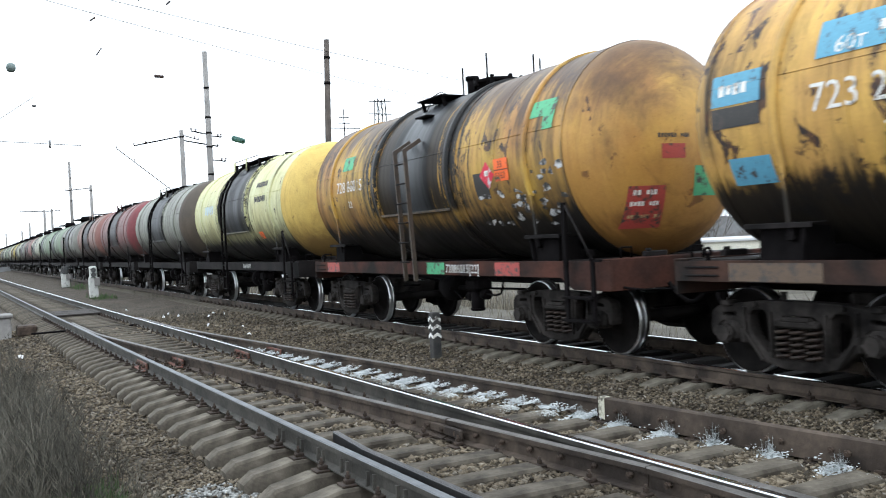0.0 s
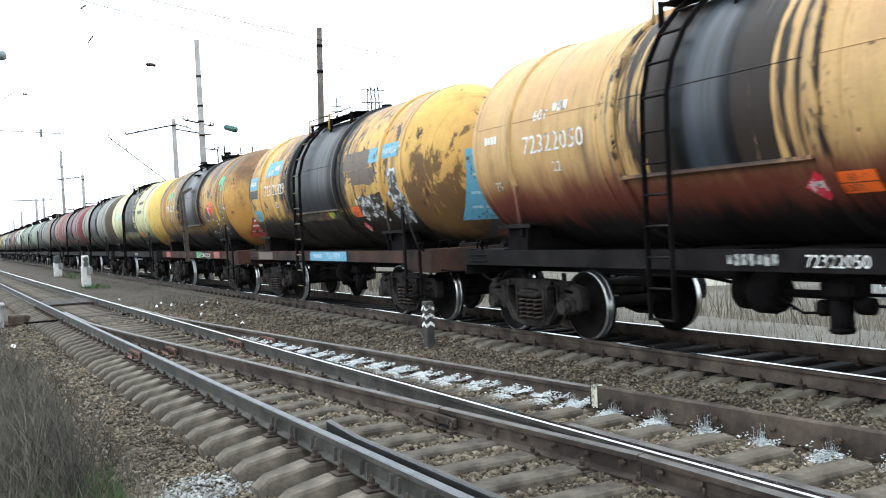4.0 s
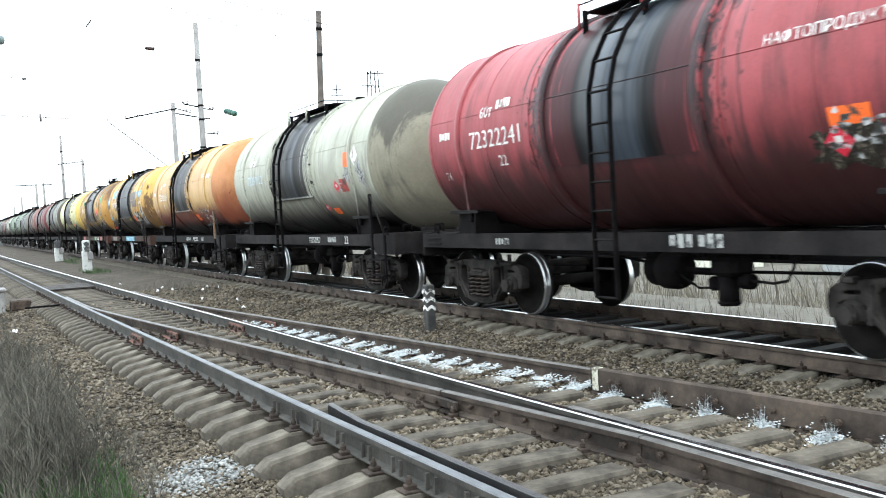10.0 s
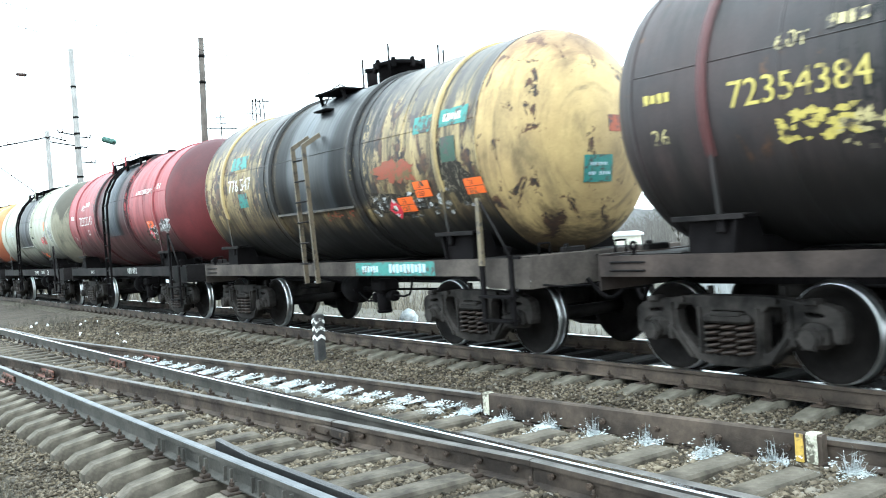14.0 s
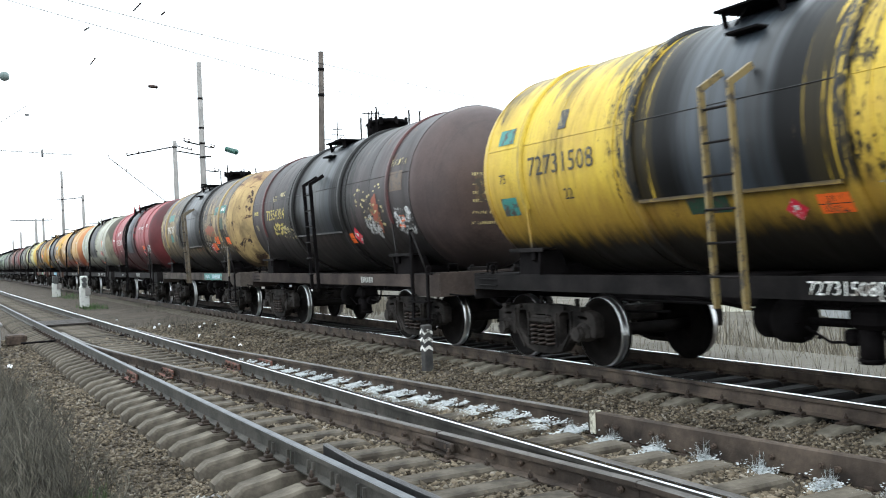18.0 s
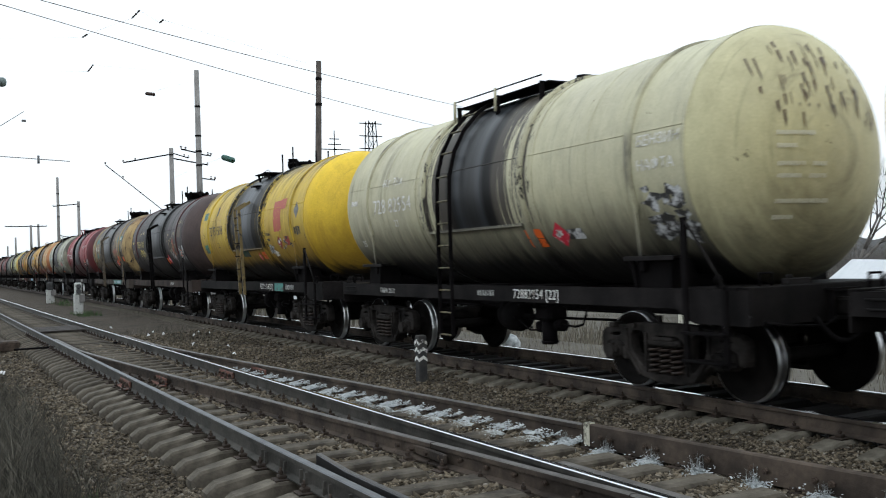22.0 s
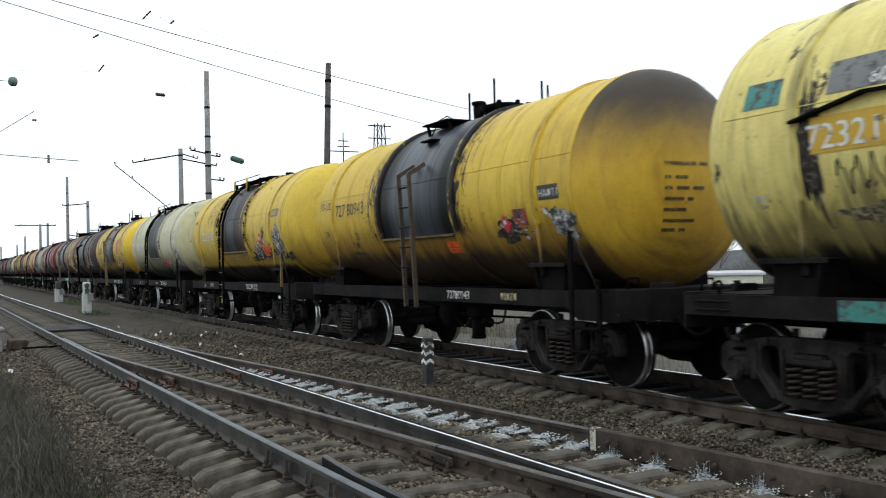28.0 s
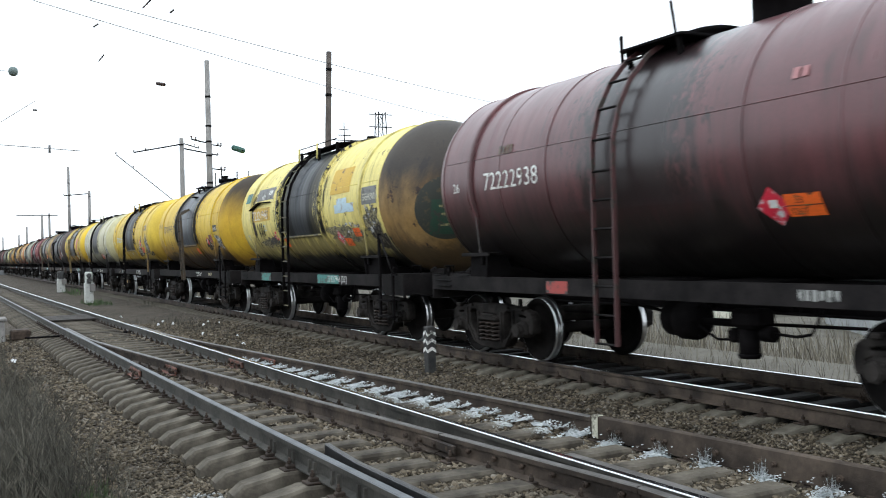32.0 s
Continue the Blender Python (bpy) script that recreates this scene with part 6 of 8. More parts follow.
# ragged coats of oil and soot, wagon by wagon: on the shell, and on the rear head; the low ones paint in belly shade
# too
GRIMY_SHADED = ((("below", 2.2, 0.3, 0.4, (0.035, 0.03, 0.025), 0.9), ("below", 1.8, 0.12, 0.2, OIL_SHADE, 0.985), ("round", 1.45, 0.1, 1.0, SOOT, 0.97)), (("below", 2.0, 0.4, 0.4, (0.05, 0.042, 0.035), 0.85),))
STAINS_SHADE = {
    5: ((("below", 2.3, 0.3, 0.5, (0.10, 0.085, 0.04), 0.75), ("below", 1.9, 0.12, 0.3, OIL_SHADE, 0.985), ("round", 1.5, 0.1, 1.0, SOOT, 0.97)), (("below", 2.1, 0.4, 0.4, (0.14, 0.08, 0.03), 0.85),)),
    6: GRIMY_SHADED, 7: GRIMY_SHADED, 8: GRIMY_SHADED,
    4: ((("below", 2.4, 0.3, 0.45, (0.10, 0.055, 0.02), 0.6), ("below", 1.98, 0.14, 0.30, OIL_SHADE, 0.985), ("above", 3.55, 0.35, 0.75, (0.070, 0.046, 0.036), 0.9), ("round", 1.75, 0.1, 1.38, SOOT, 0.97)), (("below", 1.75, 0.25, 0.45, BROWN, 0.85), ("above", 3.45, 0.5, 0.8, (0.11, 0.062, 0.035), 0.8), ("below", 2.7, 0.5, 0.75, (0.33, 0.15, 0.03), 0.5))),
    3: ((("below", 2.08, 0.12, 0.30, OIL_SHADE, 0.985), ("above", 3.9, 0.3, 0.75, (0.15, 0.07, 0.04), 0.65), ("round", 1.9, 0.1, 1.26, SOOT, 0.97)), (("below", 2.75, 0.15, 1.30, (0.07, 0.036, 0.02), 0.85), ("below", 1.62, 0.2, 0.45, OIL_SHADE, 0.9))),
    2: ((("below", 2.2, 0.28, 0.2, (0.105, 0.018, 0.015), 0.94), ("below", 1.72, 0.16, 0.22, OIL_SHADE, 0.985), ("round", 1.22, 0.08, 0.97, (0.016, 0.015, 0.016), 0.97)), (("below", 2.5, 0.6, 0.30, (0.16, 0.035, 0.022), 0.85), ("below", 1.62, 0.15, 0.30, OIL_SHADE, 0.985))),
    1: ((("below", 2.05, 0.35, 0.22, (0.045, 0.038, 0.031), 0.85), ("below", 1.68, 0.15, 0.18, OIL_SHADE, 0.985), ("round", 1.2, 0.08, 0.97, (0.018, 0.016, 0.017), 0.97)), (("above", 3.2, 0.2, 0.75, (0.07, 0.064, 0.05), 0.9), ("below", 1.9, 0.4, 0.30, (0.10, 0.088, 0.07), 0.8))),
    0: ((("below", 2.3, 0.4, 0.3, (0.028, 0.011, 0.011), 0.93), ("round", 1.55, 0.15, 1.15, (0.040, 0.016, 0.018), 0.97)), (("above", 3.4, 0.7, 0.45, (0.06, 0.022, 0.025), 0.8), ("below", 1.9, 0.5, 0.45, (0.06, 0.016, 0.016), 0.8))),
    -1: ((("below", 2.3, 0.22, 0.75, (0.05, 0.036, 0.022), 0.8), ("below", 1.9, 0.14, 0.30, OIL_SHADE, 0.985), ("above", 3.4, 0.25, 0.90, (0.07, 0.062, 0.060), 0.88), ("round", 1.95, 0.12, 1.61, (0.030, 0.027, 0.026), 0.97)), (("below", 1.65, 0.2, 0.45, BROWN, 0.85), ("above", 3.85, 0.2, 0.75, (0.16, 0.085, 0.05), 0.6))),
    -2: ((("below", 2.1, 0.3, 0.38, OIL_SHADE, 0.9), ("round", 2.0, 0.2, 1.38, OIL_SHADE, 0.97)), (("below", 1.9, 0.4, 0.45, OIL_SHADE, 0.75),)),
    -3: ((("below", 2.3, 0.4, 0.30, (0.24, 0.13, 0.02), 0.75), ("below", 1.8, 0.16, 0.18, OIL_SHADE, 0.985), ("above", 3.95, 0.2, 0.75, (0.06, 0.05, 0.035), 0.75), ("round", 1.5, 0.08, 0.97, SOOT, 0.97)), (("below", 2.35, 0.7, 0.45, (0.22, 0.115, 0.018), 0.8), ("below", 1.58, 0.2, 0.30, OIL_SHADE, 0.985))),
    -4: ((("below", 2.15, 0.4, 0.22, (0.05, 0.044, 0.034), 0.85), ("below", 1.72, 0.14, 0.18, OIL_SHADE, 0.985), ("round", 1.25, 0.08, 0.97, (0.06, 0.052, 0.046), 0.97)), (("below", 1.95, 0.45, 0.38, (0.09, 0.078, 0.05), 0.82), ("below", 1.5, 0.15, 0.30, OIL_SHADE, 0.7))),
    -5: ((("below", 2.2, 0.35, 0.25, (0.27, 0.17, 0.025), 0.7), ("below", 1.74, 0.06, 0.06, OIL_SHADE, 0.985), ("round", 1.45, 0.08, 1.15, BROWN, 0.97)), (("below", 2.2, 0.6, 0.52, (0.20, 0.11, 0.02), 0.8), ("below", 1.68, 0.25, 0.38, OIL_SHADE, 0.985))),
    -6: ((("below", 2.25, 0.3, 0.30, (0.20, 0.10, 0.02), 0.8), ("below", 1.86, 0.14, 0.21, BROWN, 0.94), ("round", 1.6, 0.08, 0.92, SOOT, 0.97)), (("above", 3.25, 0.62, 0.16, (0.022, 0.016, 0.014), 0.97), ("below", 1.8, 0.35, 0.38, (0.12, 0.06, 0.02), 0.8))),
    -7: ((("below", 2.15, 0.25, 0.60, (0.06, 0.042, 0.026), 0.7), ("below", 1.72, 0.10, 0.22, OIL_SHADE, 0.985), ("round", 1.5, 0.08, 1.10, SOOT, 0.97)), (("above", 2.85, 0.5, 0.38, (0.040, 0.036, 0.034), 0.95), ("below", 2.0, 0.3, 0.60, (0.06, 0.042, 0.024), 0.85))),
    -8: ((("below", 2.3, 0.5, 0.3, OIL_SHADE, 0.97), ("round", 0.95, 0.35, 1.6, (0.030, 0.015, 0.016), 0.6)), (("below", 2.1, 0.5, 0.4, OIL_SHADE, 0.75),)),
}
# half width of the solid oil below the hatch
BELT_CORE = {4: 0.8, 3: 1.42, 2: 0.5, 1: 0.5, 0: 0.85, -1: 1.3, -2: 1.4, -3: 1.1, -4: 0.72, -5: 0.62, -6: 1.42, -7: 0.88}


def coat(wag, paint, belt, head, stain_shade=((), ()), gloss=0.42, core=1.0, strap=None):
    P, H = tank_paint(*paint, gloss, stain_shade[0]), tank_paint(*head, 0.45, stain_shade[1])
    # the added blue brightens the belt's painted sky sheen
    B = P if belt[0] == paint[0] else belt_coat(tuple(c * 0.9 + d for c, d in zip(belt[1], (0.012, 0.017, 0.024))), belt[5], paint[0], paint[1], paint[5],
                                                               next((q[1:4] + (q[4], q[5]) for q in stain_shade[0] if q[0] == "round"), (1.35, 0.15, 0.6, SOOT, 0.85)), core)
    S = tank_paint(strap or paint[0], strap or paint[1], 0.7, 0.3, 1.0, paint[5])
    for o in wag.children:
        n = o.name.split(".")[0]
        if n in ("shell", "hoop", "weld_ring", "seam", "strap_end", "drip_ledge"):
            repaint(o, P)
        elif n == "strap":
            repaint(o, S)
        elif n == "walkway":
            for q in o.children:
                if q.name.split(".")[0] == "rail_post":
                    repaint(q, S)
        elif n == "shell_belt":
            repaint(o, B)
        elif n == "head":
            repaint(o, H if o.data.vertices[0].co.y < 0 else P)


def marks(k, w):
    """Panels, numbers and plates, wagon by wagon. u: metres behind the wagon's middle; v: metres above the tank's middle height."""
    if k == 4:
        words(w, "tank", "728 86815", -3.45, 0.22, 0.36, "white")
        words(w, "tank", "22", -2.9, -0.1, 0.22, "white")
        panel(w, "tank", -3.2, -2.65, 0.62, 0.92, "green")
        panel(w, "tank", 3.85, 4.45, 0.75, 1.0, "green")
        panel(w, "tank", 4.2, 4.45, 0.55, 0.76, "green", lift=0.008)
        plate(w, "tank", 2.95, 0.0, 0.5, 0.42, "33", "1267")
        diamond(w, "tank", 2.72, 0.15, 0.28, "crimson")
        scraps(w, "tank", 2.2, 3.6, -0.75, -0.2, 26, "scrap", 1)
        scraps(w, "tank", 3.9, 4.6, -0.85, 0.1, 22, "scrap", 2)
        panel(w, "tank", 2.3, 2.7, -0.3, 0.1, "dark")
        panel(w, "head", -0.85, -0.32, -0.85, -0.3, "red")
        bars(w, "head", -0.78, -0.42, [0.12, 0.16], 0.07, "white")
        bars(w, "head", -0.8, -0.56, [0.2, 0.14], 0.06, "white")
        bars(w, "head", -0.8, -0.72, [0.3, 0.1], 0.05, "cream")
        panel(w, "head", -0.4, -0.02, 0.05, 0.24, "red")
        panel(w, "head", 0.15, 0.62, -0.45, -0.05, "green")
        bars(w, "head", -0.45, 0.32, [0.3, 0.15], 0.06, "dark")
        panel(w, "sill", 0.3, 0.95, 0.01, 0.21, "green")
        words(w, "sill", "72886815[22]", 1.0, 0.04, 0.2, "white")
        panel(w, "sill", 2.6, 3.3, 0.01, 0.21, "red")
        panel(w, "sill", -4.6, -3.9, 0.01, 0.21, "red")
    elif k == 3:
        panel(w, "tank", -3.3, -2.2, 0.62, 1.0, "blue")
        words(w, "tank", "60т", -3.1, 0.68, 0.26, "white")
        bars(w, "tank", -2.65, 0.74, [0.35], 0.13, "white")
        words(w, "tank", "723 22829", -3.35, 0.18, 0.42, "white")
        words(w, "tank", "22", -2.6, -0.14, 0.24, "white")
        panel(w, "tank", -4.6, -3.95, 0.35, 0.68, "blue")
        bars(w, "tank", -4.5, 0.45, [0.4], 0.12, "white")
        panel(w, "tank", -4.6, -3.95, 0.12, 0.33, "dark")
        panel(w, "tank", -4.45, -3.9, -0.5, -0.2, "blue")
        panel(w, "tank", 3.25, 3.7, 0.42, 0.7, "blue")
        panel(w, "tank", 3.86, 4.55, 0.45, 0.72, "blue")
        words(w, "tank", "НАФТА Т", 3.9, 0.55, 0.19, "white")
        plate(w, "tank", 2.05, -0.55, 0.5, 0.3, "33", "1267")
        scraps(w, "tank", 2.3, 3.6, -0.7, -0.2, 40, "scrap", 3, 0.16)
        diamond(w, "tank", 2.25, -0.78, 0.2, "crimson")
        panel(w, "tank", 4.1, 4.45, -0.25, 0.25, "scrap")
        scraps(w, "tank", 4.0, 4.6, -0.8, -0.2, 26, "scrap", 4, 0.2)
        panel(w, "tank", 2.0, 3.3, 0.35, 0.7, "brown")
        panel(w, "tank", 2.4, 3.5, 0.05, 0.34, "brown")
        panel(w, "tank", -1.2, 1.25, -0.62, -0.43, "dirty")
        panel(w, "tank", 0.45, 0.75, -0.6, -0.44, "rustred", lift=0.009)
        panel(w, "tank", 0.68, 0.98, -0.58, -0.44, "limegreen", lift=0.012)
        scraps(w, "tank", -1.1, 1.2, -0.62, -0.43, 60, "dark", 61, 0.06)
        panel(w, "head", 0.02, 0.27, 0.5, 1.45, "dark", "stripe of black oil", lift=0.005)
        panel(w, "head", 0.0, 0.22, -1.1, -0.75, "dark", lift=0.005)
        smudge(w, "tank", 2.9, 0.2, 0.75, 0.14, "brown", 101, 0.0055)
        smudge(w, "tank", 3.1, -0.42, 0.55, 0.28, "tar", 102, 0.0055)
        smudge(w, "tank", 4.3, -0.55, 0.35, 0.25, "foil", 103)
        panel(w, "head", -0.55, 0.4, -0.75, 0.5, "blue", lift=0.009)
        bars(w, "head", -0.35, 0.28, [0.5], 0.06, "paleblue", lift=0.013)
        bars(w, "head", -0.45, 0.02, [0.2, 0.3], 0.05, "paleblue", lift=0.013)
        bars(w, "head", -0.45, -0.3, [0.3, 0.3], 0.05, "paleblue", lift=0.013)
        bars(w, "head", -0.4, -0.55, [0.2, 0.35], 0.05, "paleblue", lift=0.013)
        panel(w, "sill", -0.6, 1.6, 0.01, 0.21, "blue")
        words(w, "sill", "723 22829", 0.45, 0.05, 0.19, "paleblue")
        bars(w, "sill", -0.4, 0.06, [0.6], 0.1, "paleblue")
        panel(w, "sill", -4.6, -3.4, 0.01, 0.2, "brown")
    elif k == 2:
        words(w, "tank", "60т", -3.15, 0.55, 0.26, "white")
        bars(w, "tank", -2.7, 0.58, [0.35], 0.14, "white")
        words(w, "tank", "72322050", -3.4, 0.12, 0.40, "white")
        words(w, "tank", "22", -2.75, -0.16, 0.22, "white")
        bars(w, "tank", -4.4, 0.3, [0.35], 0.12, "white")
        words(w, "tank", "75", -4.3, -0.35, 0.22, "white")
        diamond(w, "tank", 1.3, -0.62, 0.24, "crimson")
        plate(w, "tank", 1.5, -0.76, 0.56, 0.32, "33", "1267")
        scraps(w, "tank", 2.2, 3.6, -0.85, -0.3, 26, "scrap", 5)
        bars(w, "tank", 3.3, 0.6, [0.12, 0.14], 0.14, "white")
        bars(w, "tank", 3.9, 0.55, [0.5], 0.16, "white")
        bars(w, "sill", 0.2, 0.06, [0.7], 0.12, "white")
        words(w, "sill", "72322050", 1.2, 0.05, 0.18, "white")
        bars(w, "sill", 2.4, 0.05, [0.3], 0.13, "white")
    elif k == 1:
        bars(w, "tank", -3.2, 0.55, [0.2, 0.3], 0.16, "white")
        words(w, "tank", "72350952", -3.35, 0.12, 0.36, "paleblue")
        panel(w, "tank", 3.45, 3.75, 0.12, 0.42, "orange")
        diamond(w, "tank", 4.02, 0.42, 0.26, "white")
        smudge(w, "tank", 4.25, -0.05, 0.16, 0.26, "foil", 120)
        smudge(w, "tank", 3.62, -0.02, 0.2, 0.16, "foil", 121)
        panel(w, "tank", 3.05, 3.45, -0.38, -0.1, "red")
        scraps(w, "tank", 2.85, 3.4, -0.4, -0.12, 8, "scrap", 7, 0.06)
        diamond(w, "tank", 2.85, -0.15, 0.2, "crimson")
        plate(w, "tank", 2.0, -0.85, 0.42, 0.22, "33", "1267")
        diamond(w, "tank", 1.75, -0.62, 0.16, "crimson")
        bars(w, "head", -0.1, -0.1, [0.5], 0.06, "white")
        bars(w, "head", -0.1, -0.22, [0.35, 0.2], 0.05, "white")
        words(w, "sill", "72350952", 0.8, 0.05, 0.18, "white")
        bars(w, "sill", 2.0, 0.06, [0.5], 0.12, "white")
        words(w, "sill", "22", 2.95, 0.04, 0.22, "white")
    elif k == 0:
        words(w, "tank", "60т", -3.1, 0.52, 0.28, "white")
        bars(w, "tank", -2.65, 0.57, [0.4], 0.14, "white")
        words(w, "tank", "72322241", -3.4, 0.08, 0.42, "white")
        words(w, "tank", "22", -2.65, -0.22, 0.26, "white")
        bars(w, "tank", -4.35, 0.25, [0.36], 0.12, "white")
        words(w, "tank", "76", -4.36, -0.36, 0.22, "white")
        words(w, "tank", "НАФТОПРОДУКТИ", 2.35, 0.6, 0.185, "white")
        smudge(w, "tank", 4.3, -0.3, 0.4, 0.14, "foil", 110)
        smudge(w, "tank", 3.2, -0.5, 0.5, 0.2, "tar", 111, 0.0045)
        bars(w, "tank", 4.0, 0.62, [0.15, 0.08], 0.13, "white")
        scraps(w, "tank", 3.0, 3.6, -0.62, -0.15, 14, "scrap", 8, 0.11)
        panel(w, "tank", 3.05, 3.5, -0.3, -0.12, "orange", lift=0.005)
        diamond(w, "tank", 3.1, -0.35, 0.22, "crimson")
        scraps(w, "tank", 3.95, 4.65, -0.35, -0.15, 18, "scrap", 9, 0.16)
        for v, ws in ((0.28, [0.5]), (0.12, [0.3]), (-0.1, [0.3, 0.25]), (-0.24, [0.4, 0.3]), (-0.45, [0.3]), (-0.66, [0.6])):
            bars(w, "head", -0.35, v, ws, 0.045, "rose", 0.15)
        bars(w, "sill", 0.8, 0.05, [0.4, 0.4], 0.16, "white")
        bars(w, "sill", -3.0, 0.06, [0.4], 0.1, "white")
    elif k == -1:
        panel(w, "tank", -3.35, -2.6, 0.6, 0.86, "teal")
        words(w, "tank", "776 547", -3.45, 0.22, 0.38, "white")
        panel(w, "tank", -3.0, -2.6, -0.15, 0.12, "teal")
        panel(w, "tank", 3.25, 3.68, 0.5, 0.74, "teal")
        panel(w, "tank", 3.88, 4.5, 0.52, 0.76, "teal")
        bars(w, "tank", 3.98, 0.58, [0.4], 0.11, "white")
        panel(w, "tank", 3.92, 4.25, 0.05, 0.38, "darkgreen")
        smudge(w, "tank", 4.1, -0.1, 0.3, 0.42, "tar", 130, 0.0045)
        smudge(w, "tank", 2.7, 0.05, 0.42, 0.2, "oxide", 131)
        smudge(w, "tank", 2.6, -0.45, 0.7, 0.2, "tar", 132, 0.0045)
        scraps(w, "tank", 0.2, 1.2, -0.62, -0.45, 16, "oxide", 133, 0.06)
        plate(w, "tank", 2.6, -0.52, 0.5, 0.3, "33", "1267")
        plate(w, "tank", 3.12, -0.32, 0.5, 0.3, "33", "1267")
        plate(w, "tank", 4.3, -0.36, 0.5, 0.28, "33", "1267")
        diamond(w, "tank", 2.45, -0.42, 0.24, "crimson")
        scraps(w, "tank", 1.8, 4.4, -0.7, -0.3, 40, "scrap", 10, 0.1)
        panel(w, "head", -0.3, 0.2, -0.35, 0.0, "teal")
        panel(w, "head", 0.15, 0.4, 0.3, 0.52, "rustred")
        bars(w, "head", -0.2, -0.14, [0.3], 0.045, "paleblue")
        bars(w, "head", -0.22, -0.26, [0.12, 0.2], 0.045, "paleblue")
        panel(w, "sill", 1.2, 3.4, 0.01, 0.21, "teal")
        bars(w, "sill", 1.4, 0.06, [0.5], 0.1, "paleblue")
        bars(w, "sill", 2.2, 0.05, [1.0], 0.13, "paleblue")
    elif k == -2:
        words(w, "tank", "72354384", -3.5, 0.12, 0.40, "gold")
        words(w, "tank", "60т", -3.0, 0.55, 0.26, "cream")
        bars(w, "tank", -2.5, 0.6, [0.4], 0.12, "cream")
        scraps(w, "tank", -3.0, -2.3, -0.3, -0.05, 40, "gold", 11, 0.09)
        scraps(w, "tank", -2.5, -1.6, -0.45, -0.1, 46, "cream", 14, 0.07)
        words(w, "tank", "26", -4.45, -0.12, 0.26, "cream")
        bars(w, "tank", -4.5, 0.25, [0.35], 0.1, "gold")
        plate(w, "tank", 1.35, -0.62, 0.5, 0.3, "33", "1267")
        diamond(w, "tank", 1.95, -0.42, 0.26, "crimson")
        smudge(w, "tank", 3.15, -0.15, 0.22, 0.3, "oxide", 140)
        smudge(w, "tank", 2.9, -0.35, 0.3, 0.2, "foil", 141)
        smudge(w, "tank", 4.25, -0.35, 0.35, 0.22, "foil", 142)
        scraps(w, "tank", 4.0, 4.35, -0.4, -0.2, 8, "orange", 143, 0.07)
        scraps(w, "tank", 2.2, 3.5, -0.35, 0.45, 50, "cream", 12, 0.07)
        scraps(w, "tank", 4.0, 4.6, -0.5, -0.1, 30, "scrap", 13, 0.14)
        panel(w, "tank", 3.9, 4.4, 0.25, 0.6, "brown")
        words(w, "tank", "НАФТА", 3.86, 0.75, 0.2, "cream")
        panel(w, "head", -0.55, 0.4, 0.0, 0.42, "brown")
        for v, ws in ((0.34, [0.3, 0.3]), (0.18, [0.2]), (0.02, [0.25, 0.35]), (-0.12, [0.3, 0.3]), (-0.32, [0.4]), (-0.5, [0.5, 0.25])):
            bars(w, "head", -0.6, v + 0.08, ws, 0.055, "cream", 0.15)
        bars(w, "sill", 2.1, 0.05, [0.6], 0.12, "white")
    elif k == -3:
        words(w, "tank", "72731508", -3.6, 0.15, 0.42, "black")
        words(w, "tank", "22", -2.85, -0.22, 0.24, "black")
        panel(w, "tank", -4.4, -4.0, 0.62, 0.85, "teal")
        panel(w, "tank", -4.4, -4.0, -0.42, -0.15, "teal")
        words(w, "tank", "75", -4.35, 0.1, 0.22, "black")
        bars(w, "tank", -2.95, 0.66, [0.25], 0.3, "black")
        panel(w, "tank", 2.55, 3.1, -0.02, 0.72, "brick", "faded red patch")
        panel(w, "tank", 3.1, 3.45, 0.5, 0.75, "brick", lift=0.007)
        gd = Shape().add([tank_fn(0.008)(4.22 + a, 0.42 + b) for a, b in ((-0.17, 0), (0, -0.2), (0.17, 0), (0, 0.2))], [(0, 1, 2, 3)])
        part("diamond", gd, INK["grey"], w, "weathered grey diamond")
        bars(w, "tank", 4.0, -0.15, [0.42], 0.2, "black", 0.03)
        diamond(w, "tank", 2.75, -0.2, 0.24, "red")
        panel(w, "tank", 3.2, 3.5, -0.38, -0.15, "red")
        bars(w, "tank", 1.9, -0.1, [0.3], 0.08, "black")
        bars(w, "tank", 1.9, -0.24, [0.22], 0.08, "black")
        scraps(w, "tank", 2.6, 3.6, -0.45, -0.2, 16, "scrap", 14, 0.1)
        plate(w, "tank", 1.0, -0.66, 0.5, 0.28, "33", "1267")
        diamond(w, "tank", 0.72, -0.55, 0.18, "crimson")
        panel(w, "tank", -0.7, -0.1, -0.62, -0.42, "darkgreen")
        smudge(w, "tank", 1.95, -0.45, 0.24, 0.1, "foil", 150)
        smudge(w, "tank", 2.15, -0.58, 0.2, 0.07, "white", 151)
        panel(w, "head", 0.1, 0.5, 0.0, 0.25, "blue")
        for v in (0.3, 0.0, -0.1, -0.2, -0.35):
            bars(w, "head", -0.4, v, [0.25, 0.2], 0.045, "black")
        words(w, "sill", "72731508[22]", 0.9, 0.05, 0.19, "white")
        panel(w, "sill", 2.1, 2.75, 0.01, 0.2, "teal")
        bars(w, "sill", 2.95, 0.05, [0.6], 0.12, "white")
    elif k == -4:
        words(w, "tank", "60т  73м", -3.1, 0.55, 0.24, "white")
        words(w, "tank", "728 82954", -3.5, 0.08, 0.42, "white")
        words(w, "tank", "22", -2.7, -0.18, 0.2, "white")
        words(w, "tank", "25", -4.4, -0.52, 0.2, "white")
        bars(w, "tank", -4.5, 0.25, [0.3], 0.1, "white")
        words(w, "tank", "БЕНЗИН", 3.92, 0.42, 0.2, "white")
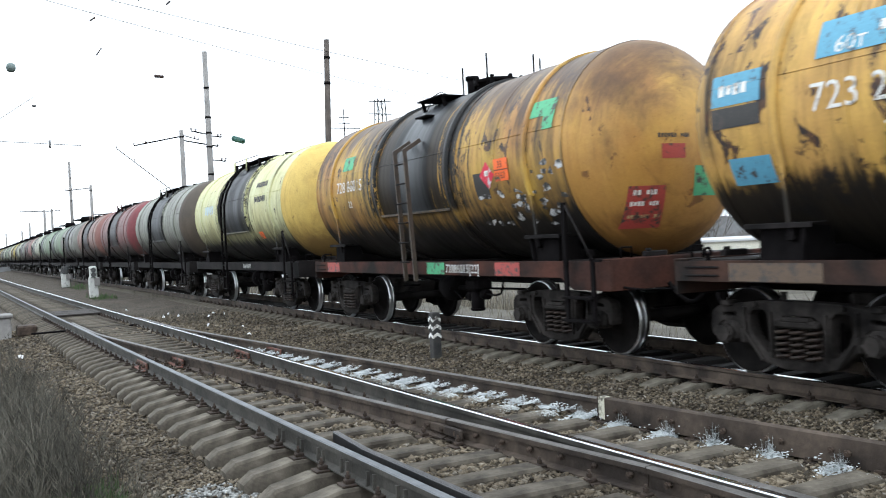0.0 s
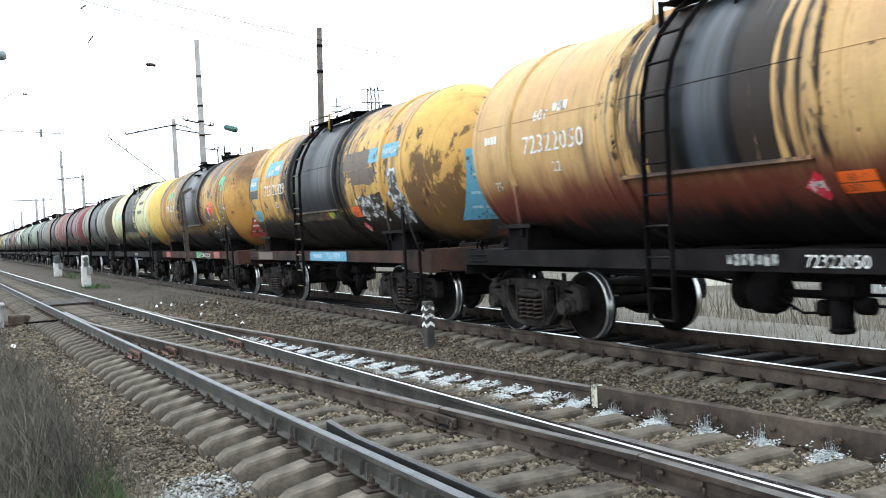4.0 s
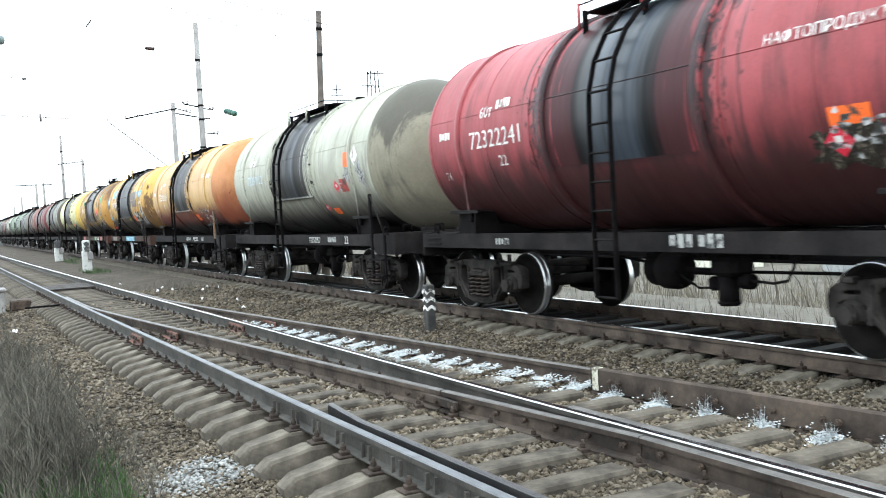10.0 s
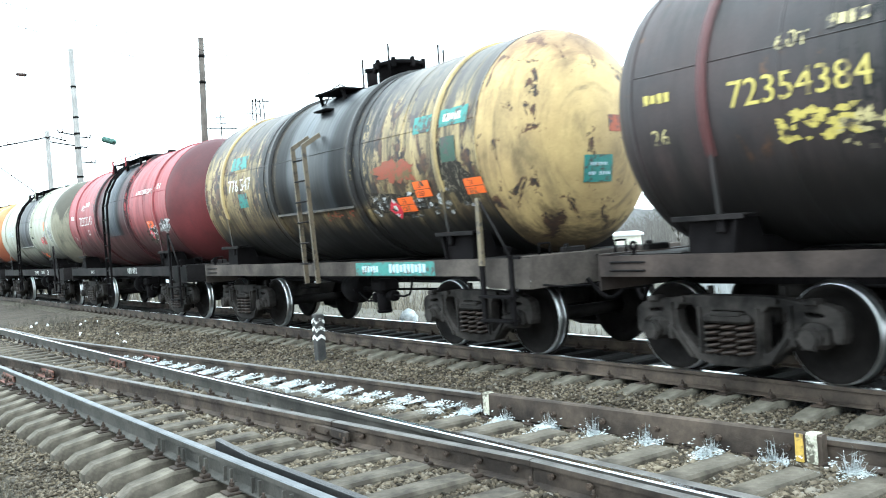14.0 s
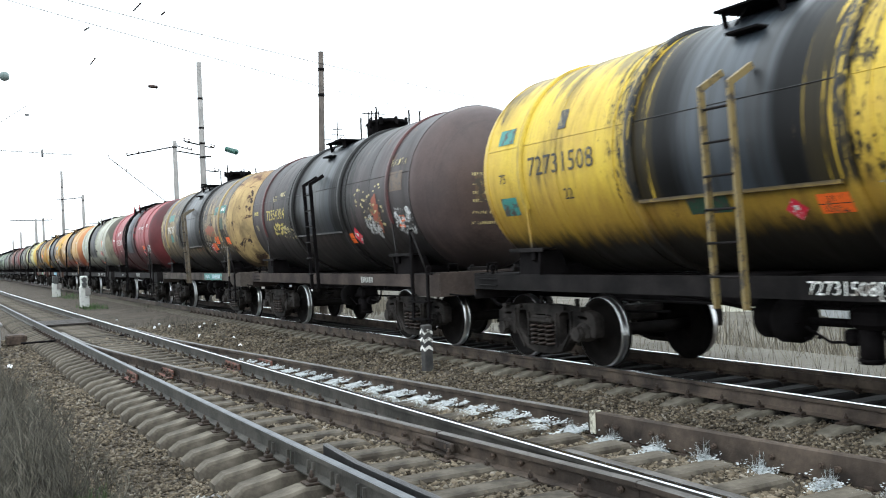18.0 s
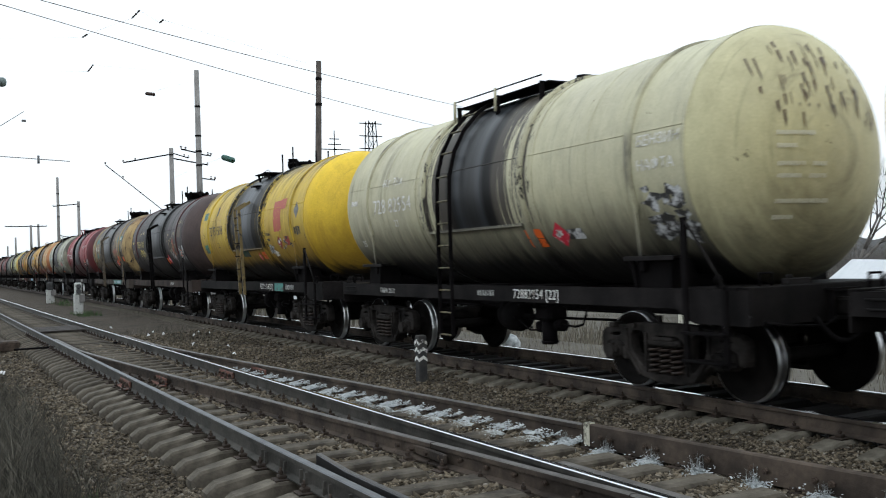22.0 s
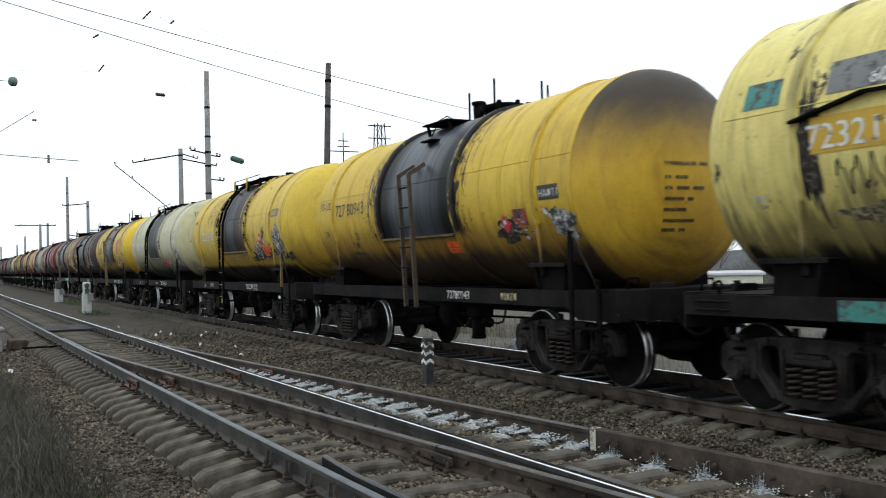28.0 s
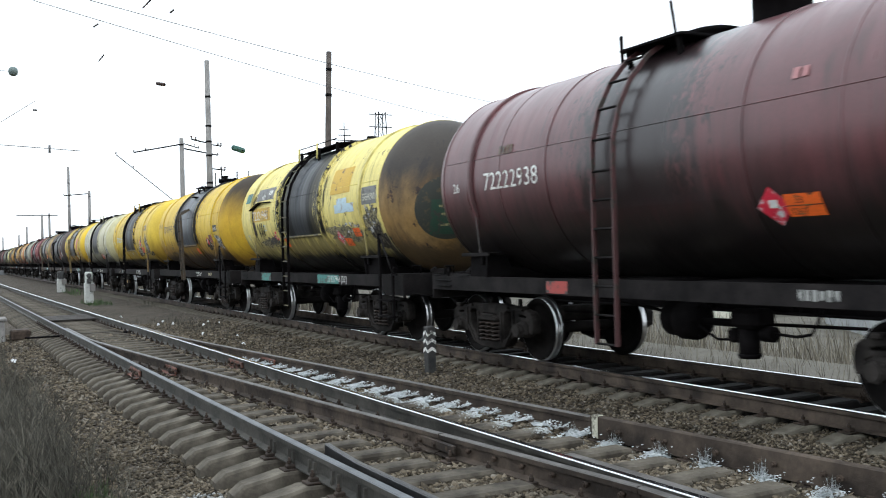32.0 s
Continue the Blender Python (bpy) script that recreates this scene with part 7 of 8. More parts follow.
        words(w, "tank", "НАФТА", 3.92, 0.14, 0.2, "white")
        plate(w, "tank", 1.3, -0.72, 0.5, 0.38, "33", "1267")
        diamond(w, "tank", 2.1, -0.5, 0.26, "crimson")
        panel(w, "tank", 2.25, 2.6, -0.68, -0.52, "scrap")
        scraps(w, "tank", 4.0, 4.6, -0.75, -0.1, 28, "scrap", 16, 0.18)
        drips(w, 17)
        for v, ws in ((0.28, [0.5]), (0.14, [0.25]), (-0.05, [0.35, 0.2]), (-0.18, [0.3, 0.25]), (-0.45, [0.7]), (-0.62, [0.25])):
            bars(w, "head", -0.75, v + 0.1, ws, 0.05, "chalk", 0.1)
        words(w, "sill", "72882954 [22]", 1.0, 0.05, 0.19, "white")
        words(w, "sill", "ТАРА 23.1т", -3.6, 0.06, 0.13, "white")
        bars(w, "sill", 0.0, 0.07, [0.5], 0.09, "white")
    elif k == -5:
        words(w, "tank", "72322308", -3.4, 0.08, 0.42, "paleblue")
        words(w, "tank", "22", -2.7, -0.24, 0.26, "paleblue")
        words(w, "tank", "75", -4.35, 0.02, 0.22, "paleblue")
        words(w, "tank", "60т", -2.75, 0.75, 0.24, "black")
        bars(w, "tank", -4.4, 0.6, [0.3], 0.12, "black")
        scraps(w, "tank", -2.8, -1.45, 0.45, 1.5, 900, "dark", 18, 0.022)
        scraps(w, "tank", -0.35, 0.3, -0.62, -0.45, 26, "scrap", 62, 0.06)
        scraps(w, "tank", 0.75, 1.2, -0.62, -0.45, 20, "scrap", 63, 0.06)
        scraps(w, "tank", 2.2, 3.5, -0.68, -0.3, 160, "dark", 64, 0.05)
        plate(w, "tank", 2.85, -0.52, 0.5, 0.36, "33", "1267")
        plate(w, "tank", 3.2, -0.42, 0.4, 0.24, "33", "1267")
        diamond(w, "tank", 2.85, -0.02, 0.28, "crimson")
        scraps(w, "tank", 2.1, 3.5, -0.65, -0.15, 34, "scrap", 19, 0.12)
        panel(w, "tank", 3.9, 4.45, 0.42, 0.62, "grey")
        bars(w, "tank", 3.95, 0.46, [0.4], 0.12, "yellow")
        smudge(w, "tank", 4.2, -0.3, 0.36, 0.42, "scour", 160, 0.0045)
        smudge(w, "tank", 4.15, -0.25, 0.2, 0.26, "foil", 161, 0.0055)
        smudge(w, "tank", 2.8, -0.5, 0.75, 0.16, "tar", 162, 0.0045)
        smudge(w, "tank", 2.45, -0.42, 0.3, 0.16, "foil", 163, 0.0055)
        smudge(w, "tank", 3.15, 0.05, 0.12, 0.16, "scour", 164, 0.0055)
        gd = Shape().add([tank_fn(0.008)(4.3 + a, 0.12 + b) for a, b in ((-0.15, 0), (0, -0.18), (0.15, 0), (0, 0.18))], [(0, 1, 2, 3)])
        part("diamond", gd, INK["foil"], w, "peeling pale diamond")
        scraps(w, "tank", 3.9, 4.6, -0.6, -0.05, 40, "dark", 41, 0.04)
        scraps(w, "tank", 4.0, 4.5, -0.4, 0.1, 30, "scrap", 20, 0.08)
        panel(w, "head", -0.25, 0.2, -0.17, 0.08, "teal")
        bars(w, "head", -0.2, -0.03, [0.1, 0.2], 0.06, "paleblue", lift=0.013)
        bars(w, "head", -0.2, -0.14, [0.22, 0.1], 0.06, "paleblue", lift=0.013)
        bars(w, "head", -0.2, 0.26, [0.12, 0.1], 0.06, "dirty")
        bars(w, "head", -0.28, 0.14, [0.5], 0.06, "dirty")
        bars(w, "head", -0.22, -0.35, [0.32], 0.06, "dirty")
        bars(w, "head", -0.35, -0.52, [0.2, 0.14, 0.1], 0.06, "dirty")
        bars(w, "head", -0.3, -0.66, [0.14, 0.3], 0.06, "dirty")
        smudge(w, "tank", 2.1, -0.62, 0.5, 0.1, "tar", 165, 0.0045)
        smudge(w, "tank", 4.75, -0.62, 0.28, 0.13, "tar", 166, 0.0045)
        words(w, "sill", "24", -3.75, 0.04, 0.22, "cream")
        bars(w, "sill", -2.9, 0.05, [0.4], 0.13, "white")
        words(w, "sill", "72322308 [22]", 1.1, 0.05, 0.19, "white")
    elif k == -6:
        words(w, "tank", "727 80943", -3.6, 0.2, 0.40, "black")
        scraps(w, "tank", -2.2, -1.4, -0.35, 0.9, 260, "dark", 65, 0.022)
        bars(w, "tank", -3.0, -0.52, [0.3], 0.12, "black")
        bars(w, "tank", -3.2, -0.7, [0.5, 0.3], 0.08, "black")
        words(w, "tank", "22", -2.75, -0.3, 0.24, "black")
        words(w, "tank", "УЗ-UZ", -4.5, 0.38, 0.24, "black")
        smudge(w, "tank", 4.35, -0.35, 0.3, 0.16, "foil", 170)
        smudge(w, "tank", 3.0, -0.42, 0.4, 0.16, "tar", 171, 0.0045)
        words(w, "tank", "28", -4.3, -0.2, 0.22, "black")
        panel(w, "tank", 3.92, 4.4, -0.02, 0.18, "dark")
        words(w, "tank", "НАФТА", 3.94, 0.06, 0.16, "white")
        plate(w, "tank", 0.9, -0.68, 0.6, 0.28, "33", "1267")
        panel(w, "tank", 3.2, 3.55, -0.35, -0.1, "red")
        diamond(w, "tank", 2.95, -0.2, 0.2, "crimson")
        scraps(w, "tank", 2.7, 3.65, -0.55, -0.2, 16, "scrap", 21, 0.09)
        scraps(w, "tank", 3.95, 4.6, -0.6, -0.15, 20, "scrap", 22, 0.13)
        for v, ws in ((0.36, [0.5, 0.15]), (0.18, [0.1, 0.2]), (0.04, [0.12, 0.2, 0.2]), (-0.1, [0.3, 0.1]), (-0.24, [0.35]), (-0.38, [0.5]), (-0.5, [0.2, 0.1])):
            bars(w, "head", -0.5, v, ws, 0.05, "black", 0.06)
        words(w, "sill", "72780943", 1.0, 0.05, 0.19, "white")
        bars(w, "sill", 2.7, 0.06, [0.45], 0.11, "cream")
    elif k == -7:
        panel(w, "tank", -4.4, -3.95, 0.62, 0.9, "teal")
        smudge(w, "tank", -3.58, 0.15, 0.1, 0.75, "tar", 184, 0.0045)
        panel(w, "tank", -3.4, -1.95, 0.62, 0.95, "grey")
        words(w, "tank", "60т", -2.95, 0.68, 0.24, "white")
        bars(w, "tank", -2.4, 0.74, [0.32], 0.13, "white")
        panel(w, "tank", -3.55, -2.1, 0.08, 0.42, "yellow")
        words(w, "tank", "72321946", -3.6, 0.16, 0.38, "white", lift=0.013)
        words(w, "tank", "22", -2.75, -0.14, 0.26, "paleblue")
        words(w, "tank", "75", -4.35, -0.35, 0.22, "paleblue")
        part("number_hood", Shape().bar([on_tank(3.75, 0.16, 0.03), on_tank(2.95, 0.32, 0.05), on_tank(2.1, 0.3, 0.03)], 0.012, 0.05), DARK_STEEL, w)
        part("graffiti", Shape().tube([on_tank(3.3 - 0.6 * i / 40, -0.38 + 0.14 * math.sin(i * 0.55) + 0.06 * math.sin(i * 1.3), 0.006) for i in range(41)], 0.008, 4), INK["dark"], w)
        scraps(w, "tank", -2.7, -1.9, -0.62, -0.35, 16, "dark", 51, 0.12)
        scraps(w, "tank", -2.1, -1.85, -0.42, -0.25, 5, "crimson", 52, 0.12)
        plate(w, "tank", -1.6, -0.6, 0.55, 0.3, "33", "1267")
        panel(w, "tank", 2.15, 3.25, 0.42, 0.98, "yellow")
        panel(w, "tank", 2.4, 3.45, 0.02, 0.2, "paleblue")
        panel(w, "tank", 2.55, 3.1, 0.2, 0.32, "paleblue", lift=0.007)
        panel(w, "tank", 3.88, 4.6, 0.12, 0.46, "grey")
        words(w, "tank", "БЕНЗИН", 3.95, 0.24, 0.2, "chalk")
        smudge(w, "tank", 4.2, -0.2, 0.36, 0.3, "scour", 180, 0.0045)
        smudge(w, "tank", 4.4, -0.6, 0.4, 0.26, "tar", 181, 0.0055)
        smudge(w, "tank", 2.7, -0.42, 0.9, 0.18, "scour", 182, 0.0045)
        smudge(w, "tank", -2.6, -0.5, 0.6, 0.14, "scour", 183, 0.0045)
        scraps(w, "tank", 3.9, 4.45, -0.45, 0.1, 24, "scrap", 23, 0.09)
        plate(w, "tank", 2.5, -0.66, 0.45, 0.24, "33", "1267")
        diamond(w, "tank", 2.3, -0.42, 0.24, "crimson")
        scraps(w, "tank", 2.2, 3.5, -0.6, -0.2, 30, "scrap", 24, 0.08)
        plate(w, "tank", 3.15, -0.45, 0.45, 0.24, "33", "1267")
        f = FN["head"](0.005)
        ds = Shape()
        for r in range(6):
            for i in range(24):
                t = i * math.pi / 12
                ds.v.append(f(-0.35 + 0.13 * r * math.cos(t), 0.12 * r * math.sin(t)))
        for r in range(5):
            for i in range(24):
                j = (i + 1) % 24
                ds.f.append([r * 24 + i, r * 24 + j, r * 24 + 24 + j, r * 24 + 24 + i])
        ds.m, ds.smooth = [0] * len(ds.f), [True] * len(ds.f)
        part("panel", ds, INK["grime"], w, "round patch of dark grime")
        panel(w, "head", -0.7, 0.25, -0.5, 0.15, "darkgreen", lift=0.012)
        bars(w, "head", -0.55, 0.0, [0.3, 0.3], 0.05, "cream", lift=0.016)
        bars(w, "head", -0.5, -0.15, [0.3], 0.05, "cream", lift=0.016)
        bars(w, "head", -0.55, -0.35, [0.35, 0.2], 0.05, "cream", lift=0.016)
        panel(w, "sill", -3.4, -2.6, 0.01, 0.2, "teal")
        panel(w, "sill", 0.9, 2.2, 0.01, 0.2, "teal")
        words(w, "sill", "72321946 [22]", 1.55, 0.05, 0.19, "white")
    elif k == -8:
        words(w, "tank", "72222938", -3.4, 0.1, 0.42, "white")
        bars(w, "tank", -3.0, 0.55, [0.4], 0.14, "brown")
        words(w, "tank", "26", -4.35, 0.12, 0.24, "white")
        diamond(w, "tank", 2.0, -0.42, 0.3, "crimson")
        plate(w, "tank", 2.15, -0.58, 0.56, 0.32, "33", "1267")
        bars(w, "tank", 2.35, 0.72, [0.22], 0.12, "rose")
        panel(w, "sill", -2.0, -1.5, 0.02, 0.19, "red")
        bars(w, "sill", 2.3, 0.06, [0.5], 0.11, "white")
        d = part("hatch_dome", Shape().lathe([(ZC + R - 0.14, 0.34), (ZC + R + 0.36, 0.34), (ZC + R + 0.36, 0.4), (ZC + R + 0.41, 0.4), (ZC + R + 0.46, 0.25), (ZC + R + 0.48, 0.0)], 20, "z", (0, -1.0, 0)), DARK_STEEL, w, "sooty hatch dome")
        for i in range(8):
            t = 2 * math.pi * i / 8
            part("clamp", Shape().box((0.39 * math.cos(t), -1.0 + 0.39 * math.sin(t), ZC + R + 0.38), (0.06, 0.06, 0.12), 0.012), DARK_STEEL, d)
        part("post", Shape().rod((-0.5, 0.2, ZC + R - 0.15), (-0.5, 0.32, ZC + R + 0.5), 0.025, 6), DARK_STEEL, w)
        wz = ZC + R - 0.1
        deck = part("platform", Shape().box((-0.72, 0.15, wz), (0.6, 1.15, 0.035), 0.006), DARK_STEEL, w, "small sooty platform beside the hatch")
        for y in (0.62, -0.3):
            part("bracket", Shape().bar([(-0.95, y, wz), (-0.9, y, wz - 0.3)], 0.035, 0.02, (0, 1, 0)), DARK_STEEL, deck)
        part("rail_post", Shape().rod((-0.98, 0.7, wz - 0.2), (-0.98, 0.72, wz + 0.2), 0.028, 6), DARK_STEEL, deck)
        part("post", Shape().rod((0.2, -1.9, ZC + R - 0.05), (0.2, -1.9, ZC + R + 0.45), 0.03, 6), DARK_STEEL, w)
    elif k == 5:
        bars(w, "tank", -3.2, 0.25, [1.1], 0.28, "paleblue")
        bars(w, "tank", 2.4, 0.75, [1.0], 0.16, "black")
        bars(w, "tank", 2.4, 0.35, [1.0], 0.16, "black")
        plate(w, "tank", 2.2, -0.6, 0.45, 0.28, "33", "1267")
        bars(w, "sill", 0.5, 0.05, [0.8], 0.13, "white")


SCHEMES = {"flat": tank_wagon_flat, "dome": tank_wagon_dome}
TRAIN = {}
_first = {}
for k in range(8, -9, -1):
    sp = SPECS[k]
    if sp["kind"] not in _first:
        _first[sp["kind"]] = SCHEMES[sp["kind"]](sp)
        wg = _first[sp["kind"]]
    else:
        wg = copy_thing(_first[sp["kind"]], Matrix.Identity(4))
        tagged(wg, sp["label"])
    TRAIN[k] = wg
_far = None
for k in range(9, 35):
    lab, c1, c2 = FAR_COATS[FAR_ORDER[k - 9]]
    if _far is None:
        _far = far_wagon(dict(label=lab))
        wg = _far
    else:
        wg = copy_thing(_far, Matrix.Identity(4))
        tagged(wg, lab)
    coat(wg, (c1, c2, 0.7, 0.3, 1.0, float(FAR_ORDER[k - 9])), ((0.05, 0.05, 0.05), (0.02, 0.02, 0.02), 0.6, 0.1, 1.6, 2.0), (c2, c1, 0.3, 0.1, 0.5, float(FAR_ORDER[k - 9])), GRIMY_SHADED)
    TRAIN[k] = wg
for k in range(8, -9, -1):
    coat(TRAIN[k], SPECS[k]["paint"], SPECS[k]["belt"], SPECS[k]["head"], STAINS_SHADE.get(k, ((), ())), 0.26 if k == -8 else 0.42, BELT_CORE.get(k, 1.0), (0.085, 0.028, 0.028) if k == -2 else None)
    marks(k, TRAIN[k])
for k, plain in ((0, ("drip_ledge",)), (-8, ("drip_ledge", "hoop", "walkway"))):
    for o in list(TRAIN[k].children):
        if o.name.split(".")[0] in plain:
            for q in list(o.children):
                bpy.data.objects.remove(q)
            bpy.data.objects.remove(o)
_post_coats = {-1: (0.13, 0.10, 0.06), 2: (0.16, 0.09, 0.04), -5: (0.17, 0.105, 0.025), -8: (0.06, 0.028, 0.028)}
_sill_coats = {-1: ((0.040, 0.034, 0.030), (0.105, 0.088, 0.076)), -2: ((0.030, 0.024, 0.022), (0.075, 0.058, 0.050)), 4: ((0.020, 0.017, 0.016), (0.085, 0.036, 0.026)), 3: ((0.020, 0.018, 0.017), (0.070, 0.038, 0.028))}
for k in range(8, -9, -1):
    sill_paint = surface("worn_sill_paint", *_sill_coats[k], 1.6, 0.75, 0.0, 26, 0.3, spec=0.08) if k in _sill_coats else None
    for o in TRAIN[k].children:
        n = o.name.split(".")[0]
        if n == "corner_post" and k in _post_coats:
            repaint(o, flat_paint("worn_post_paint", _post_coats[k], 0.4, (0.04, 0.032, 0.026)))
        elif sill_paint and n in ("side_sill", "end_plate", "end_beam"):
            repaint(o, sill_paint)
handbrake_wheel(TRAIN[-5])
for k, back in ((0, -0.5), (-8, -0.2)):  # their ladders stand further back
    for o in TRAIN[k].children:
        if o.name.startswith("ladder"):
            o.location.y = back
for k in (4, -3, -6):  # their hatch domes sit lower
    for o in TRAIN[k].children:
        if o.name.startswith("hatch_dome"):
            o.location.z = -0.15
rung_paint = flat_paint("worn_rung_paint", (0.12, 0.10, 0.05), 0.45, (0.03, 0.026, 0.022))
for k in (3, -4, -5, -7):
    for o in TRAIN[k].children:
        if o.name.startswith("ladder"):
            for q in o.children:
                if q.name.startswith("rung"):
                    repaint(q, rung_paint)
_ladder_coats = {-3: (0.20, 0.145, 0.055), -6: (0.07, 0.05, 0.03), -1: (0.11, 0.085, 0.055), 4: (0.06, 0.042, 0.03), -8: (0.075, 0.030, 0.030)}
for k, c in _ladder_coats.items():
    lp = flat_paint("worn_ladder_paint", c, 0.4, (0.04, 0.032, 0.026))
    for o in TRAIN[k].children:
        if o.name.split(".")[0] == "ladder":
            repaint(o, lp)
            for r in o.children:
                if r.name.startswith("stringer"):
                    repaint(r, lp)

# ---- along the line ----
def marker_post():
    t = thing("marker_post", "short concrete marker post with white and black chevrons", "marker post", at=pose(6.75, 13.33, -0.30))
    s = Shape().box((0, 0, 0.37), (0.15, 0.15, 0.80), 0.015)
    part("post", s, surface("painted_post", (0.035, 0.035, 0.035), (0.07, 0.065, 0.06), 6, 0.8), t)
    for i in range(3):
        z = 0.66 - i * 0.135
        v = Shape()
        for a, b in ((-1, 0), (0, 1)):
            za, zb = (z - 0.05, z) if a == -1 else (z, z - 0.05)
            v.add([(a * 0.077, -0.0785, za), (b * 0.077, -0.0785, zb), (b * 0.077, -0.0785, zb + 0.055), (a * 0.077, -0.0785, za + 0.055)], [(0, 1, 2, 3)])
            v.add([(-0.0785, -a * 0.077, za), (-0.0785, -b * 0.077, zb), (-0.0785, -b * 0.077, zb + 0.055), (-0.0785, -a * 0.077, za + 0.055)], [(0, 1, 2, 3)])
        part("chevron", v, WHITE_PAINT, t)
    return t


GALVANISED = surface("galvanised_tube", (0.10, 0.10, 0.10), (0.16, 0.16, 0.16), 3, 0.6)
GLASS_GREEN = surface("glazed_insulator", (0.05, 0.12, 0.10), (0.08, 0.17, 0.14), 8, 0.2, 0, 60, 0.05)
CERAMIC = surface("brown_insulator", (0.05, 0.03, 0.025), (0.08, 0.05, 0.04), 8, 0.3, 0, 60, 0.05)


def pole(x, y, top, r, mat, label, lean=0.0, bands=(), arms=()):
    z0 = lie(x, y) - 0.4
    t = thing("utility_pole", label, "utility pole", "poles along the line", at=pose(x, y, z0, 0, lean, 0))
    h = top - z0
    part("shaft", Shape().rod((0, 0, 0), (0, 0, h), r, 14, r * 0.66), mat, t)
    for z in bands:
        q = r * (1 - 0.34 * (z - z0) / h)
        part("band", Shape().lathe([(z - z0, q * 0.98), (z - z0, q * 1.14), (z - z0 + 0.1, q * 1.14), (z - z0 + 0.1, q * 0.96)], 14, "z"), DARK_STEEL, t)
    for (ax, ay, az), (bx, by, bz), w in arms:
        a = part("arm", Shape().rod((ax, ay, az - z0), (bx, by, bz - z0), w, 6), DARK_STEEL, t)
        for q in (1.0, 0.75):
            s = Shape()
            px, py, pz = ax + (bx - ax) * q, ay + (by - ay) * q, az + (bz - az) * q - z0
            for i in range(2):
                s.lathe([(pz + 0.04 + i * 0.09, 0.02), (pz + 0.05 + i * 0.09, 0.08), (pz + 0.09 + i * 0.09, 0.05), (pz + 0.11 + i * 0.09, 0.02)], 8, "z", (px, py, 0))
            part("insulator", s, CERAMIC, a)
    return t


def poles():
    C, Wd = POLE_CONCRETE, WOOD_POLE
    pole(13.0, 53.3, 13.15, 0.21, C, "tall tapered concrete mast with steel bands", 0.0, (11.0, 9.3, 7.6, 6.0, 8.4), [((0, 0, 8.35), (-1.0, 0, 8.55), 0.04), ((0, 0, 6.9), (0.9, 0, 6.8), 0.035), ((0, 0, 8.3), (0.7, 0, 8.2), 0.035)])
    pole(12.65, 33.8, 9.65, 0.16, Wd, "dark weathered pole behind the train", 2.0, (8.9, 7.9))
    pole(15.0, 69.9, 10.75, 0.23, C, "concrete mast with cantilever arms", 0.0, (10.2,), [((0, 0, 10.3), (-3.3, 1.0, 9.7), 0.05), ((0, 0, 10.4), (1.2, -0.3, 10.0), 0.04), ((0, 0, 10.0), (2.6, -0.4, 9.5), 0.05), ((0, 0, 5.5), (-5.0, -2.0, 9.18), 0.03)])
    pole(13.0, 129.0, 14.15, 0.23, C, "far concrete mast beside the line", 0.0, (12.0, 9.0), [((0, 0, 6.6), (1.5, 0, 6.3), 0.06)])
    pole(15.0, 124.8, 10.75, 0.25, C, "far concrete mast with an arm", 0.0, (10.0,), [((0, 0, 10.4), (-3.0, 0, 10.1), 0.06), ((0, 0, 7.0), (4.0, 0, 7.0), 0.06)])
    pole(13.0, 173.0, 10.1, 0.28, C, "far concrete mast with crossarms", 0.0, (), [((0, 0, 9.9), (-4.0, 0, 9.9), 0.08), ((0, 0, 9.9), (2.5, 0, 9.9), 0.08)])
    pole(15.0, 183.0, 10.8, 0.28, C, "far concrete mast beside the line", 0.0, ())
    pole(13.0, 213.0, 9.5, 0.26, C, "far concrete mast beside the line", 0.0, ())
    pole(15.0, 279.0, 9.6, 0.3, C, "far concrete mast beside the line", 0.0, ())
    pole(13.0, 330.0, 10.5, 0.3, C, "far concrete mast beside the line", 0.0, ())


def string_of_discs(name, a, b, n, r, mat, label):
    a, b = Vector(a), Vector(b)
    t = thing(name, label, "insulator", at=Matrix.Translation(a))
    d = b - a
    part("rod", Shape().rod((0, 0, 0), d, 0.02, 6), DARK_STEEL, t)
    for i in range(n):
        c = d * ((i + 0.5) / n)
        e = d.normalized() * 0.05
        part("disc", Shape().rod(c - e, c + e, r * 0.5, 10, r).rod(c + e, c + e * 1.4, r, 10, r * 0.3), mat, t)
    return t


